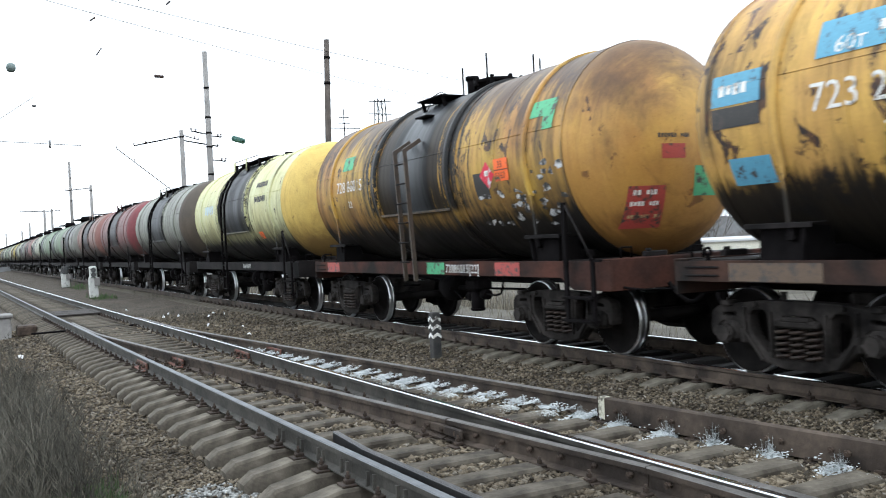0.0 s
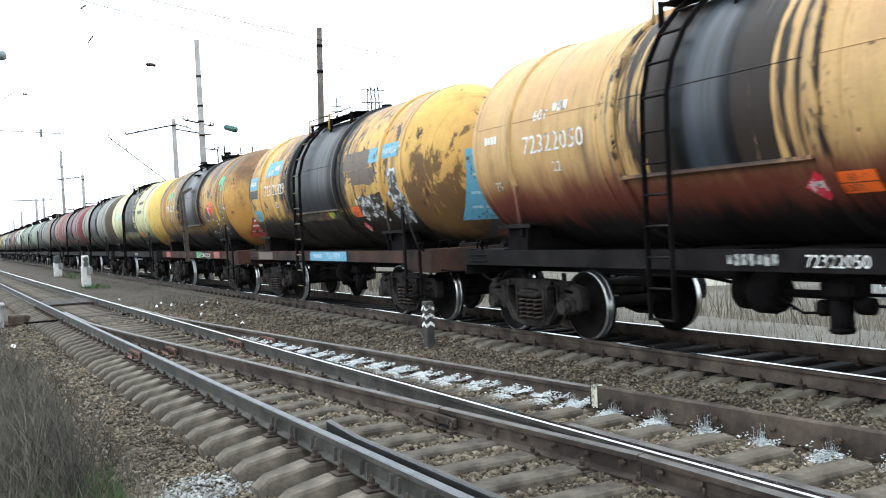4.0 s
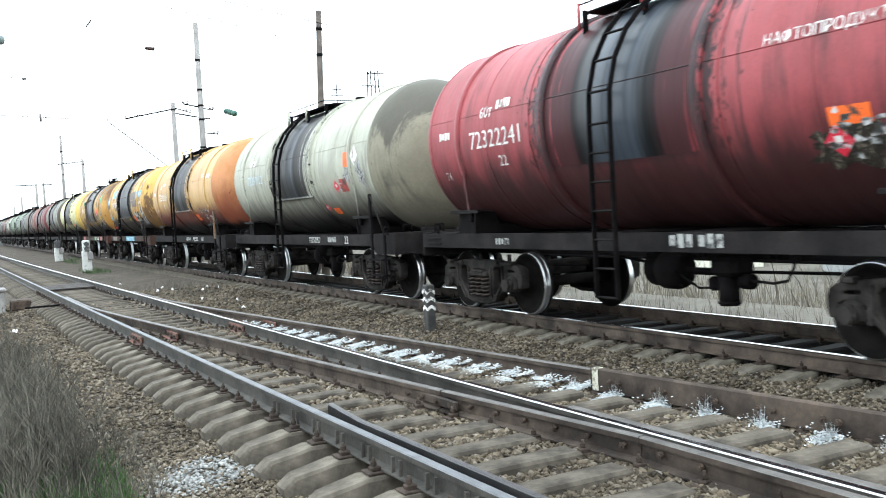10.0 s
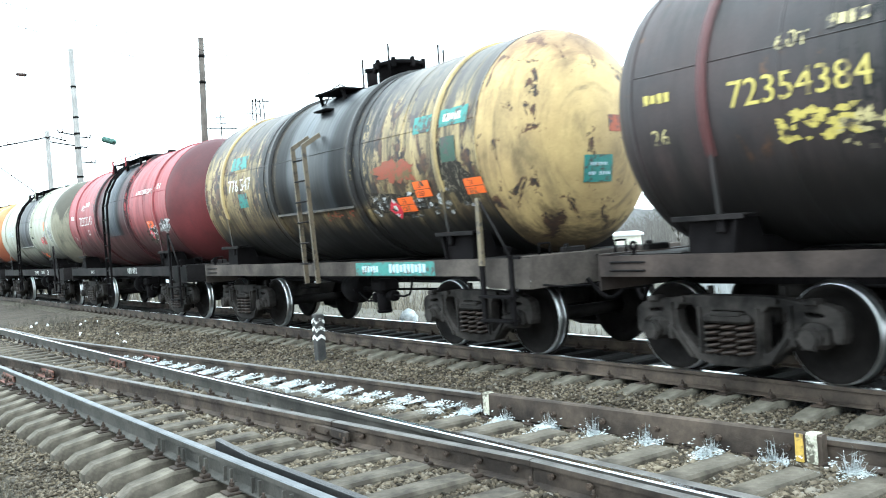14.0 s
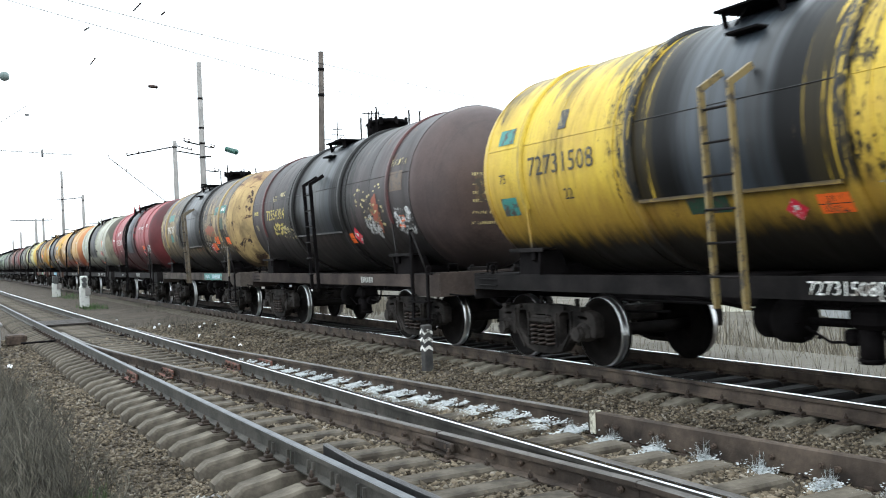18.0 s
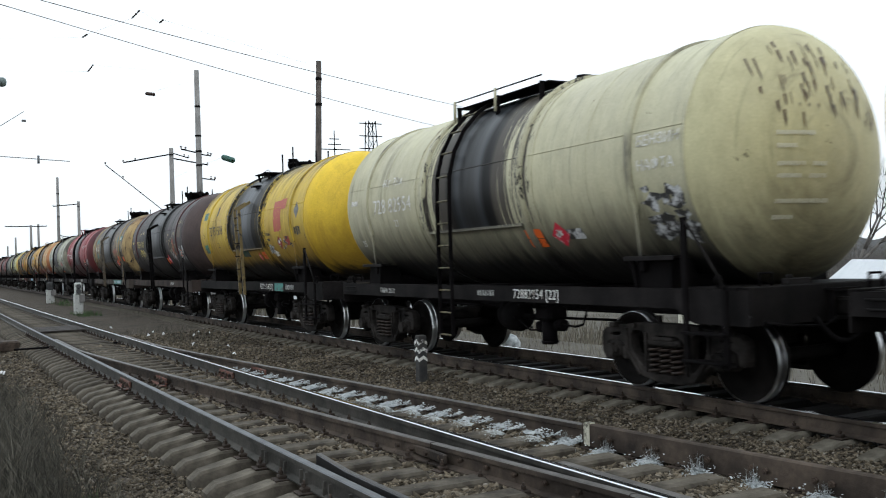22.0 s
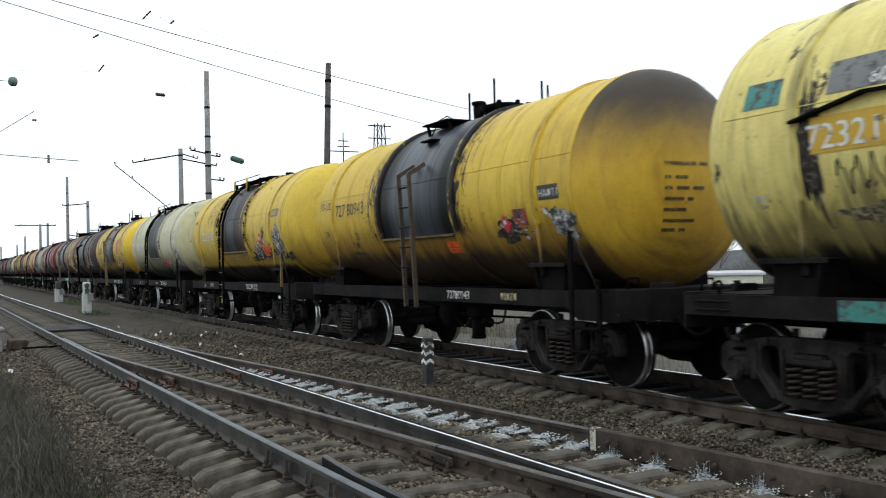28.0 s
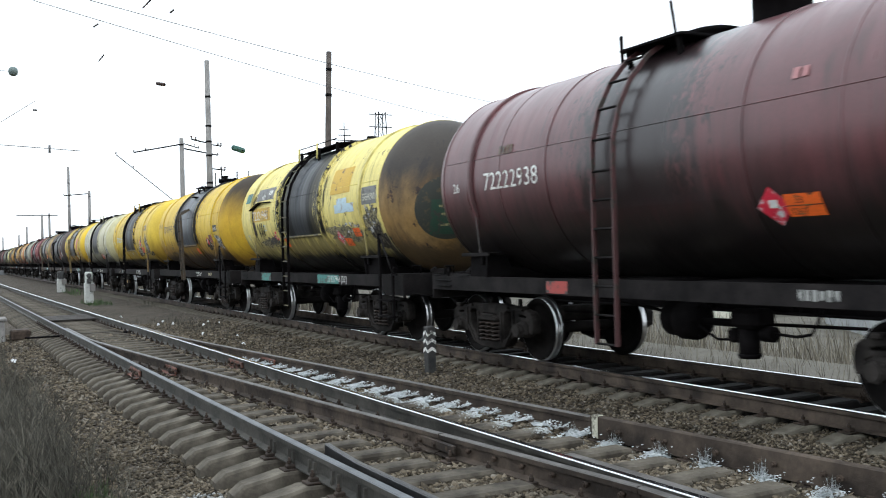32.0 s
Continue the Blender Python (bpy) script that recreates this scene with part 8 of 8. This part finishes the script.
def overhead():
    """Wires, arms and insulators over the tracks, strung between the masts."""
    wire_m = DARK_STEEL

    def wire(pts, r, label, sag=0.0):
        a, b = Vector(pts[0]), Vector(pts[1])
        n = 24
        ps = []
        for i in range(n + 1):
            q = i / n
            p = a.lerp(b, q)
            p.z -= sag * 4 * q * (1 - q)
            ps.append(p)
        w = new("overhead_wire", Shape().tube([p - ps[0] for p in ps], r, 5).mesh("overhead_wire", wire_m))
        w.matrix_basis = Matrix.Translation(ps[0])
        tagged(w, label, "wire", "overhead wires")
    # two power lines that cross high over the tracks
    wire([(-14.0, 15.8, 9.6), (46.0, 58.6, 9.6)], 0.011, "thin dark power line crossing over the tracks", 1.0)
    wire([(-14.0, 16.9, 9.6), (46.0, 50.0, 9.6)], 0.011, "thin dark power line crossing over the tracks", 1.0)
    string_of_discs("insulator_string", (6.0, 31.6, 7.58), (6.0, 30.2, 7.30), 4, 0.06, CERAMIC, "string of dark disc insulators on the overhead line")
    string_of_discs("insulator_string", (8.5, 31.5, 5.5), (8.5, 30.2, 5.24), 5, 0.1, GLASS_GREEN, "greenish ribbed insulator over the train")
    wire([(13.0, 53.3, 12.6), (6.0, 31.6, 7.58)], 0.0025, "hair-thin wire from the mast to an insulator")
    wire([(8.5, 31.5, 5.5), (15.0, 69.9, 8.5)], 0.0025, "hair-thin wire from the mast to an insulator")
    # small insulators high over the siding, on span wires too thin to see against the sky
    for p, q, n, r in (((5.0, 28.1, 9.14), (5.0, 26.87, 9.06), 3, 0.032), ((5.0, 24.23, 8.06), (5.0, 23.8, 8.03), 2, 0.03), ((5.0, 39.0, 11.08), (5.0, 37.51, 10.86), 3, 0.042), ((5.0, 37.64, 9.44), (5.0, 36.22, 9.41), 4, 0.034)):
        string_of_discs("insulator_string", p, q, n, r, CERAMIC, "small dark insulator string on a span wire")
    for p, q in (((-3.2, 44.0, 11.4), (5.0, 39.0, 11.08)), ((5.0, 37.51, 10.86), (5.0, 28.1, 9.14)), ((5.0, 26.87, 9.06), (5.0, 24.23, 8.06)), ((-3.2, 44.0, 10.2), (5.0, 37.64, 9.44)), ((5.0, 36.22, 9.41), (13.0, 53.3, 12.9)), ((5.0, 23.8, 8.03), (12.65, 33.8, 9.5))):
        wire([p, q], 0.002, "hair-thin span wire over the tracks")
    # a mast across the siding carries the arms that reach into the sky
    t = thing("catenary_mast", "concrete catenary mast with long tubular arms over the siding", "catenary mast", at=pose(-3.2, 44.0, -0.9))
    part("shaft", Shape().rod((0, 0, 0), (0, 0, 12.4), 0.2, 12, 0.14), POLE_CONCRETE, t)
    part("arm", Shape().rod((0, 0, 8.0), (8.2, 0.2, 7.58), 0.017, 6), GALVANISED, t)
    part("clamp", Shape().rod((6.9, 0.15, 7.45), (6.9, 0.15, 7.8), 0.05, 6), GALVANISED, t)
    part("arm", Shape().rod((0, 0, 5.2), (6.34, 0, 9.7), 0.014, 6), GALVANISED, t)
    part("clamp", Shape().rod((6.25, 0, 9.3), (6.42, 0, 9.3), 0.05, 6), GALVANISED, t)
    part("arm", Shape().rod((0, 0, 11.0), (5.5, 0, 10.95), 0.012, 6), DARK_STEEL, t)
    part("pulley", Shape().lathe([(-0.2, 0.0), (-0.17, 0.14), (-0.07, 0.21), (0.07, 0.21), (0.17, 0.14), (0.2, 0.0)], 16, "x", (5.5, 0, 10.95)), surface("grey_green_pulley", (0.12, 0.16, 0.15), (0.18, 0.22, 0.21), 4, 0.5), t)


def dwarf_signal(x, y, h, w, label):
    t = thing("dwarf_signal", label, "signal", "dwarf signals", at=pose(x, y, -0.3))
    part("post", Shape().box((0, 0, h * 0.33), (w, w * 0.7, h * 0.66), 0.03), flat_paint("signal_white", (0.50, 0.50, 0.47), 0.2, (0.25, 0.24, 0.22)), t)
    head = part("signal_head", Shape().box((0, 0, h * 0.8), (w * 0.8, w * 0.7, h * 0.42), 0.05), flat_paint("pale_signal", (0.5, 0.52, 0.48), 0.3) if h > 1.45 else BLACK_PAINT, t)
    for z in (0.88, 0.73):
        part("lens", Shape().rod((0, -w * 0.33, h * z), (0, -w * 0.6, h * z + 0.02), w * 0.26, 10), BLACK_PAINT, head)
    part("box", Shape().box((w * 0.35, -w * 0.35, h * 0.5), (w * 0.6, w * 0.5, h * 0.25), 0.02), POLE_CONCRETE, t)


def lineside():
    dwarf_signal(5.47, 46.5, 1.48, 0.42, "white dwarf signal post beside the siding")
    dwarf_signal(6.0, 65.7, 1.38, 0.5, "white dwarf signal with a black head")
    t = thing("switch_box", "low grey concrete box beside the siding", "switch box", at=pose(0.62, 27.6, -0.52))
    part("body", Shape().box((0, 0, 0.33), (0.9, 1.0, 0.66), 0.03), POLE_CONCRETE, t)
    part("lid", Shape().box((0, 0, 0.70), (1.0, 1.1, 0.08), 0.02), POLE_CONCRETE, t)
    t = thing("switch_machine", "rusty point machine beside the switch", "point machine", at=pose(1.45, 27.4, -0.4))
    part("body", Shape().box((0, 0, 0.15), (0.5, 0.7, 0.28), 0.04), FASTENER, t)
    part("rod", Shape().rod((0.2, 0.2, 0.1), (1.0, 0.2, 0.14), 0.03, 6), FASTENER, t)
    rng = random.Random(12)
    paper = surface("litter_paper", (0.7, 0.71, 0.72), (0.82, 0.82, 0.82), 6, 0.8, 0, 40, 0.2)
    for x, y in ((5.33, 28.7), (5.74, 28.6), (6.6, 27.7), (6.72, 26.9), (5.54, 23.9), (5.64, 20.4), (4.9, 33.0), (0.98, 21.4), (6.3, 27.0), (5.6, 29.4), (6.1, 22.6)):
        s = Shape()
        k, r = 6, rng.uniform(0.035, 0.085)
        ps = [(r * rng.uniform(0.6, 1) * math.cos(i), r * rng.uniform(0.5, 1) * math.sin(i), rng.uniform(0.0, 0.08)) for i in (0.2, 1.2, 2.2, 3.3, 4.3, 5.3)]
        s.add([(0, 0, 0.09)] + ps, [(0, 1 + i, 1 + (i + 1) % k) for i in range(k)])
        o = new("litter", s.mesh("litter", paper))
        o.matrix_basis = pose(x, y, rough_lie(x, y) + 0.02, 0, 0, rng.uniform(0, 360))
        tagged(o, "crumpled scrap of white paper on the gravel", "litter", "litter on the gravel")
    o = new("white_stone", Shape().lathe([(-0.1, 0.2), (0.12, 0.22), (0.26, 0.13), (0.32, 0.0)], 9, "z").mesh("white_stone", WHITE_LIME))
    o.matrix_basis = pose(11.2, 17.6, -0.35)
    tagged(o, "whitewashed stone beside the main line", "stone")


def blades(spec, seed, name, mat, label, cat):
    """Dry stalks and blades as one mesh. spec: list of (count, x0, x1, y0, y1, low, high, width, lean)."""
    rng = np.random.default_rng(seed)
    V, F = [], []
    o = 0
    for n, x0, x1, y0, y1, lo, hi, wd, lean in spec:
        x, y = rng.uniform(x0, x1, n), y0 + (y1 - y0) * rng.random(n) ** 1.3
        h = rng.uniform(lo, hi, n)
        a = rng.uniform(0, 2 * np.pi, n)
        l = rng.uniform(0, lean, n) * h
        dx, dy = np.cos(a) * l, np.sin(a) * l
        b = rng.uniform(0, np.pi, n)
        wx, wy = np.cos(b) * wd * 0.5, np.sin(b) * wd * 0.5
        z = np.array([rough_lie(p, q) for p, q in zip(x, y)]) - 0.03
        v = np.stack([np.stack([x - wx, y - wy, z], -1), np.stack([x + wx, y + wy, z], -1),
                      np.stack([x + dx * 0.4 + wx * 0.8, y + dy * 0.4 + wy * 0.8, z + h * 0.55], -1), np.stack([x + dx * 0.4 - wx * 0.8, y + dy * 0.4 - wy * 0.8, z + h * 0.55], -1),
                      np.stack([x + dx, y + dy, z + h], -1)], 1)
        V.append(v.reshape(-1, 3))
        i = o + 5 * np.arange(n)[:, None]
        F += [tuple(r) for r in (i + np.array([0, 1, 2, 3])).tolist()] + [tuple(r) for r in (i + np.array([3, 2, 4])).tolist()]
        o += 5 * n
    me = bpy.data.meshes.new(name)
    me.from_pydata(np.concatenate(V).tolist(), [], F)
    me.materials.append(mat)
    tagged(new(name, me), label, cat, kind="stuff")


def twigs(spots, seed, name, mat, label):
    """Branching dry weeds: each a thin stem with side twigs, all in one mesh."""
    rng = random.Random(seed)
    s = Shape()

    def stick(a, b, w):
        d = (b - a)
        n = Vector((-d.y, d.x, 0.0))
        n = n.normalized() if n.length > 1e-4 else Vector((1, 0, 0))
        m = d.cross(n).normalized()
        s.add([a + n * w, a - n * w * 0.5 + m * w, a - n * w * 0.5 - m * w, b], [(0, 1, 3), (1, 2, 3), (2, 0, 3)])
    for n, x0, x1, y0, y1, lo, hi in spots:
        for _ in range(n):
            x, y = rng.uniform(x0, x1), rng.uniform(y0, y1)
            h = rng.uniform(lo, hi)
            a = Vector((x, y, rough_lie(x, y) - 0.02))
            b = a + Vector((rng.gauss(0, 0.16), rng.gauss(0, 0.16), 1)) * h
            stick(a, b, 0.005)
            for i in range(rng.randint(4, 8)):
                q = rng.uniform(0.25, 0.95)
                c = a.lerp(b, q)
                ang = rng.uniform(0, 6.28)
                l = h * rng.uniform(0.12, 0.35)
                d = c + Vector((math.cos(ang) * l * 0.7, math.sin(ang) * l * 0.7, l))
                stick(c, d, 0.0032)
                if rng.random() < 0.6:
                    e = c.lerp(d, 0.5)
                    ang += rng.uniform(-1.5, 1.5)
                    stick(e, e + Vector((math.cos(ang) * l * 0.4, math.sin(ang) * l * 0.4, l * 0.5)), 0.0026)
    tagged(new(name, s.mesh(name, mat)), label, "weeds", kind="stuff")


DRY = surface("dry_stalk", (0.040, 0.037, 0.029), (0.175, 0.160, 0.128), 2.0, 0.9, 0, 20, 0.1, island=0.5)
STRAW = surface("pale_straw", (0.12, 0.106, 0.08), (0.27, 0.24, 0.19), 0.6, 0.9, 0, 20, 0.1, island=0.5)
GREEN = surface("spring_grass", (0.035, 0.075, 0.022), (0.085, 0.145, 0.045), 2.0, 0.8, 0, 20, 0.1, island=0.5)
BARK = surface("bare_bark", (0.12, 0.11, 0.10), (0.19, 0.175, 0.16), 1.0, 0.9, 0, 20, 0.2, island=0.3)


def vegetation():
    twigs([(1250, -0.9, 0.85, 7.6, 11.5, 0.35, 0.85), (700, -0.6, 0.95, 11.0, 16.0, 0.3, 0.7), (220, 0.3, 1.25, 6.9, 9.5, 0.15, 0.45), (260, -0.6, 0.8, 15.0, 24.0, 0.3, 0.6),
           (90, 5.2, 6.6, 25.0, 31.0, 0.12, 0.35), (60, 6.5, 7.6, 36.0, 44.0, 0.15, 0.4), (40, 5.4, 6.4, 20.0, 24.0, 0.08, 0.2)], 3, "dry_weeds", DRY, "tangled dry grey-brown weeds beside the track")
    blades([(1300, -0.9, 0.8, 7.4, 13.0, 0.12, 0.45, 0.006, 0.8), (500, 5.0, 6.8, 24.0, 32.0, 0.06, 0.2, 0.012, 0.8)], 4, "dry_grass", STRAW, "pale dry grass among the weeds", "grass")
    blades([(3200, -0.1, 1.1, 7.2, 8.7, 0.08, 0.24, 0.008, 0.7), (260, 5.2, 6.2, 44.0, 48.5, 0.1, 0.3, 0.02, 0.5), (200, 6.0, 7.2, 58.0, 70.0, 0.1, 0.3, 0.03, 0.5)], 5, "green_grass", GREEN, "fresh green grass tufts", "grass")
    blades([(2600, 11.6, 16.0, 0.0, 34.0, 0.12, 0.5, 0.012, 0.8), (5000, 16.0, 30.0, 0.0, 60.0, 0.5, 1.5, 0.025, 0.7), (1300, 10.4, 11.6, 0.0, 34.0, 0.06, 0.22, 0.010, 0.9),
            (3500, 12.0, 22.0, 34.0, 110.0, 0.5, 1.1, 0.05, 0.3)], 6, "dry_reeds", STRAW, "tall dry grass and reeds behind the train", "reeds")


def limb(s, a, d, length, r, depth, rng):
    segs = 3
    p = a
    for i in range(segs):
        q = p + d * (length / segs)
        s.rod(p, q, r * (1 - 0.25 * i / segs), 5 if depth > 1 else 3, r * (1 - 0.25 * (i + 1) / segs))
        d = (d + Vector((rng.gauss(0, 0.1), rng.gauss(0, 0.1), 0.06))).normalized()
        p = q
    if depth == 0:
        return
    for _ in range(rng.randint(3, 4)):
        nd = (d + Vector((rng.gauss(0, 0.5), rng.gauss(0, 0.5), rng.uniform(-0.1, 0.4)))).normalized()
        limb(s, p if rng.random() < 0.6 else a.lerp(p, rng.uniform(0.5, 0.95)), nd, length * rng.uniform(0.55, 0.75), r * 0.55, depth - 1, rng)


def bare_tree(x, y, h, seed):
    rng = random.Random(seed)
    z = lie(x, y) - 0.1
    t = thing("bare_tree", "leafless grey tree behind the railway", "tree", "bare trees", at=pose(x, y, z))
    part("trunk", Shape().rod((0, 0, 0), (0.05, 0.0, h * 0.32), h * 0.018, 9, h * 0.013), BARK, t)
    s = Shape()
    top = Vector((0.05, 0, h * 0.31))
    for _ in range(4):
        d = Vector((rng.gauss(0, 0.35), rng.gauss(0, 0.35), 1)).normalized()
        limb(s, top, d, h * 0.28, h * 0.009, 4, rng)
    part("crown", s, BARK, t, "bare branches")


def woods():
    """A far belt of leafless woods: many thin stems and twigs in one mesh."""
    rng = np.random.default_rng(9)
    n = 5200
    ang = np.radians(rng.uniform(30, 72, n))
    d = rng.uniform(105, 150, n)
    x, y = d * np.sin(ang), d * np.cos(ang)
    h = rng.uniform(4.0, 8.5, n) * (0.75 + 0.35 * np.sin(ang * 23) * np.sin(ang * 9 + 1))
    V, F = [], []
    z0 = -4.0
    for i in range(n):
        a = np.array([x[i], y[i], z0])
        lean = rng.normal(0, 0.06, 2)
        b = a + np.array([lean[0], lean[1], 1]) * h[i]
        side = np.array([math.cos(ang[i]), -math.sin(ang[i]), 0])
        o = len(V)
        V += [tuple(a - side * 0.07), tuple(a + side * 0.07), tuple(b)]
        F.append((o, o + 1, o + 2))
        for _ in range(6):
            q = rng.uniform(0.35, 0.95)
            c = a + (b - a) * q
            e = c + side * rng.normal(0, 0.7) + np.array([0, 0, rng.uniform(0.4, 1.4)])
            o = len(V)
            V += [tuple(c - np.array([0, 0, 0.05])), tuple(c + np.array([0, 0, 0.05])), tuple(e)]
            F.append((o, o + 1, o + 2))
    me = bpy.data.meshes.new("far_woods")
    me.from_pydata(V, [], F)
    me.materials.append(BARK)
    tagged(new("far_woods", me), "belt of grey leafless woods in the distance", "woods", kind="stuff")
    hz = surface("hazy_woods", (0.20, 0.20, 0.20), (0.27, 0.27, 0.275), 0.05, 1.0, 0, 1.2, 0.0)
    s = Shape()
    m = 160
    for i in range(m + 1):
        a = radians(-20 + 110 * i / m)
        hh = 3.2 + 1.6 * noise.noise((i * 0.21, 0, 0)) + 0.9 * noise.noise((i * 0.9, 3, 0))
        if a < radians(26):
            hh -= 2.5
        s.v += [(185 * math.sin(a), 185 * math.cos(a), -4.5), (185 * math.sin(a), 185 * math.cos(a), hh)]
    s.f = [[2 * i, 2 * i + 2, 2 * i + 3, 2 * i + 1] for i in range(m)]
    s.m, s.smooth = [0] * m, [True] * m
    tagged(new("backdrop", s.mesh("backdrop", hz)), "hazy grey wooded ridge on the horizon", "backdrop", kind="structure")


def gabled_house(x, y, turn, w, l, h, ridge, wall_m, label):
    z = lie(x, y) - 0.05
    t = thing("house", label, "house", at=pose(x, y, z, 0, 0, turn))
    s = Shape()
    k = 0.25
    for sx in (-1, 1):
        s.box((sx * (w / 2 - k / 2), 0, h / 2), (k, l, h), 0)
    for sy in (-1, 1):
        yy = sy * (l / 2 - k / 2)
        ws = w / 2 - k
        vs = [(a, yy + b * k / 2, c) for b in (-1, 1) for a, c in ((-ws, 0), (ws, 0), (ws, h), (0, ridge - 0.1), (-ws, h))]
        s.add(vs, [(0, 1, 2, 3, 4), (9, 8, 7, 6, 5)] + [(i, (i + 1) % 5, 5 + (i + 1) % 5, 5 + i) for i in range(5)])
    part("wall", s, wall_m, t)
    rm = surface("pale_metal_roof", (0.62, 0.64, 0.66), (0.74, 0.75, 0.76), 0.6, 0.5, 0.3, 9, 0.1)
    e = 0.35
    for sx in (-1, 1):
        s = Shape()
        p = [(0, ridge), (sx * (w / 2 + e), h - (ridge - h) * e / (w / 2))]
        vs = [(a, b * (l / 2 + e), c + d) for d in (0, 0.1) for b in (-1, 1) for a, c in p]
        s.add(vs, [(0, 1, 3, 2), (4, 6, 7, 5), (0, 4, 5, 1), (2, 3, 7, 6), (0, 2, 6, 4), (1, 5, 7, 3)])
        part("roof", s, rm, t, "pale sheet-metal roof slope")
    for sy in (-1,):
        for xx in (-w * 0.2, w * 0.2):
            wn = part("window", Shape().box((xx, sy * (l / 2 + 0.01), h * 0.55), (0.9, 0.06, 1.2), 0.01), WHITE_PAINT, t)
            part("pane", Shape().box((xx, sy * (l / 2 + 0.045), h * 0.55), (0.75, 0.02, 1.05), 0.004), surface("dark_pane", (0.03, 0.035, 0.04), (0.05, 0.055, 0.06), 2, 0.15, 0, 10, 0), wn)
    return t


def buildings():
    plaster = surface("pale_plaster", (0.62, 0.60, 0.50), (0.72, 0.70, 0.60), 0.8, 0.9, 0, 8, 0.15)
    grey = surface("grey_boards", (0.28, 0.29, 0.29), (0.4, 0.41, 0.41), 1.2, 0.9, 0, 10, 0.2)
    gabled_house(49.0, 36.2, -38, 5.0, 9.0, 2.5, 4.6, grey, "small grey house with a pale gabled roof")
    t = thing("shed", "long low pale-yellow shed with a flat roof", "shed", at=pose(53.0, 53.2, lie(53, 53), 0, 0, -45))
    part("wall", Shape().box((0, 0, 2.05), (5.4, 12.0, 4.1), 0.02), plaster, t)
    part("roof", Shape().box((0, 0, 4.2), (5.8, 12.4, 0.2), 0.03), surface("shed_roof", (0.5, 0.5, 0.5), (0.6, 0.6, 0.6), 1, 0.8), t)
    t = thing("lattice_tower", "thin lattice power pylon far behind the train", "pylon", at=pose(90, 200.6, -4))
    for sx, sy in ((-1, -1), (1, -1), (-1, 1), (1, 1)):
        part("leg", Shape().rod((sx * 2.2, sy * 2.2, 0), (sx * 0.9, sy * 0.9, 39.5), 0.13, 5), DARK_STEEL, t)
    for i in range(9):
        z0, z1 = i * 4.4, i * 4.4 + 4.4
        a, b = 2.2 - 1.3 * z0 / 39.5, 2.2 - 1.3 * z1 / 39.5
        s = Shape()
        for sy in (-1, 1):
            s.rod((-a, sy * a, z0), (b, sy * b, z1), 0.07, 4).rod((a, sy * a, z0), (-b, sy * b, z1), 0.07, 4)
        part("brace", s, DARK_STEEL, t)
    for z in (33.0, 36.0, 39.0):
        part("crossarm", Shape().rod((-3.0, 0, z), (3.0, 0, z), 0.12, 5), DARK_STEEL, t)
    t = thing("lattice_mast", "far mast with crossarms behind the train", "pylon", at=pose(82, 204, -4))
    part("shaft", Shape().rod((0, 0, 0), (0, 0, 37.5), 0.3, 6, 0.1), DARK_STEEL, t)
    for z, w in ((33.0, 4.0), (34.2, 1.6), (35.5, 1.2)):
        part("crossarm", Shape().rod((-w, 0, z), (w, 0, z), 0.12, 5), DARK_STEEL, t)


marker_post()
poles()
overhead()
lineside()
vegetation()
woods()
for x, y, h, sd in ((63.0, 48.0, 13.5, 1), (66.0, 46.5, 12.0, 2), (60.5, 52.0, 10.5, 3), (56.0, 58.5, 9.0, 4), (70.0, 44.0, 12.5, 5), (58.0, 62.0, 8.0, 6)):
    bare_tree(x, y, h, sd)
buildings()

sleepers(track_train, track_siding)
lime_spill(track_siding)


# ---- motion ----
TIMES = [0.0, 4.0, 9.0, 13.0, 19.0, 23.0, 28.0, 32.0]
PLACES = [-33.45, -16.73, 4.53, 21.65, 47.35, 64.5, 86.55, 104.69]
COEFF = np.polyfit(TIMES, PLACES, 4)


def train_at(t):
    """The middle of the red wagon along the line at t seconds; the train gathers speed slowly."""
    return float(np.polyval(COEFF, t))


def motions():
    rows = [2.0 * i for i in range(17)]
    for k, wag in TRAIN.items():
        walk(wag, [(t, pose(TRAIN_X, train_at(t) + PITCH * k, 0)) for t in rows])
    turns = [round(i * 0.133333, 4) for i in range(241)]
    for k, wag in TRAIN.items():
        if not -8 <= k <= 6:
            continue
        for ws in wag.children:
            if ws.name.startswith("wheelset"):
                y = ws.location.y
                walk(ws, [(t, pose(0, y, 0.475, -math.degrees((train_at(t) - train_at(0)) / 0.475), 0, 0)) for t in turns])


motions()
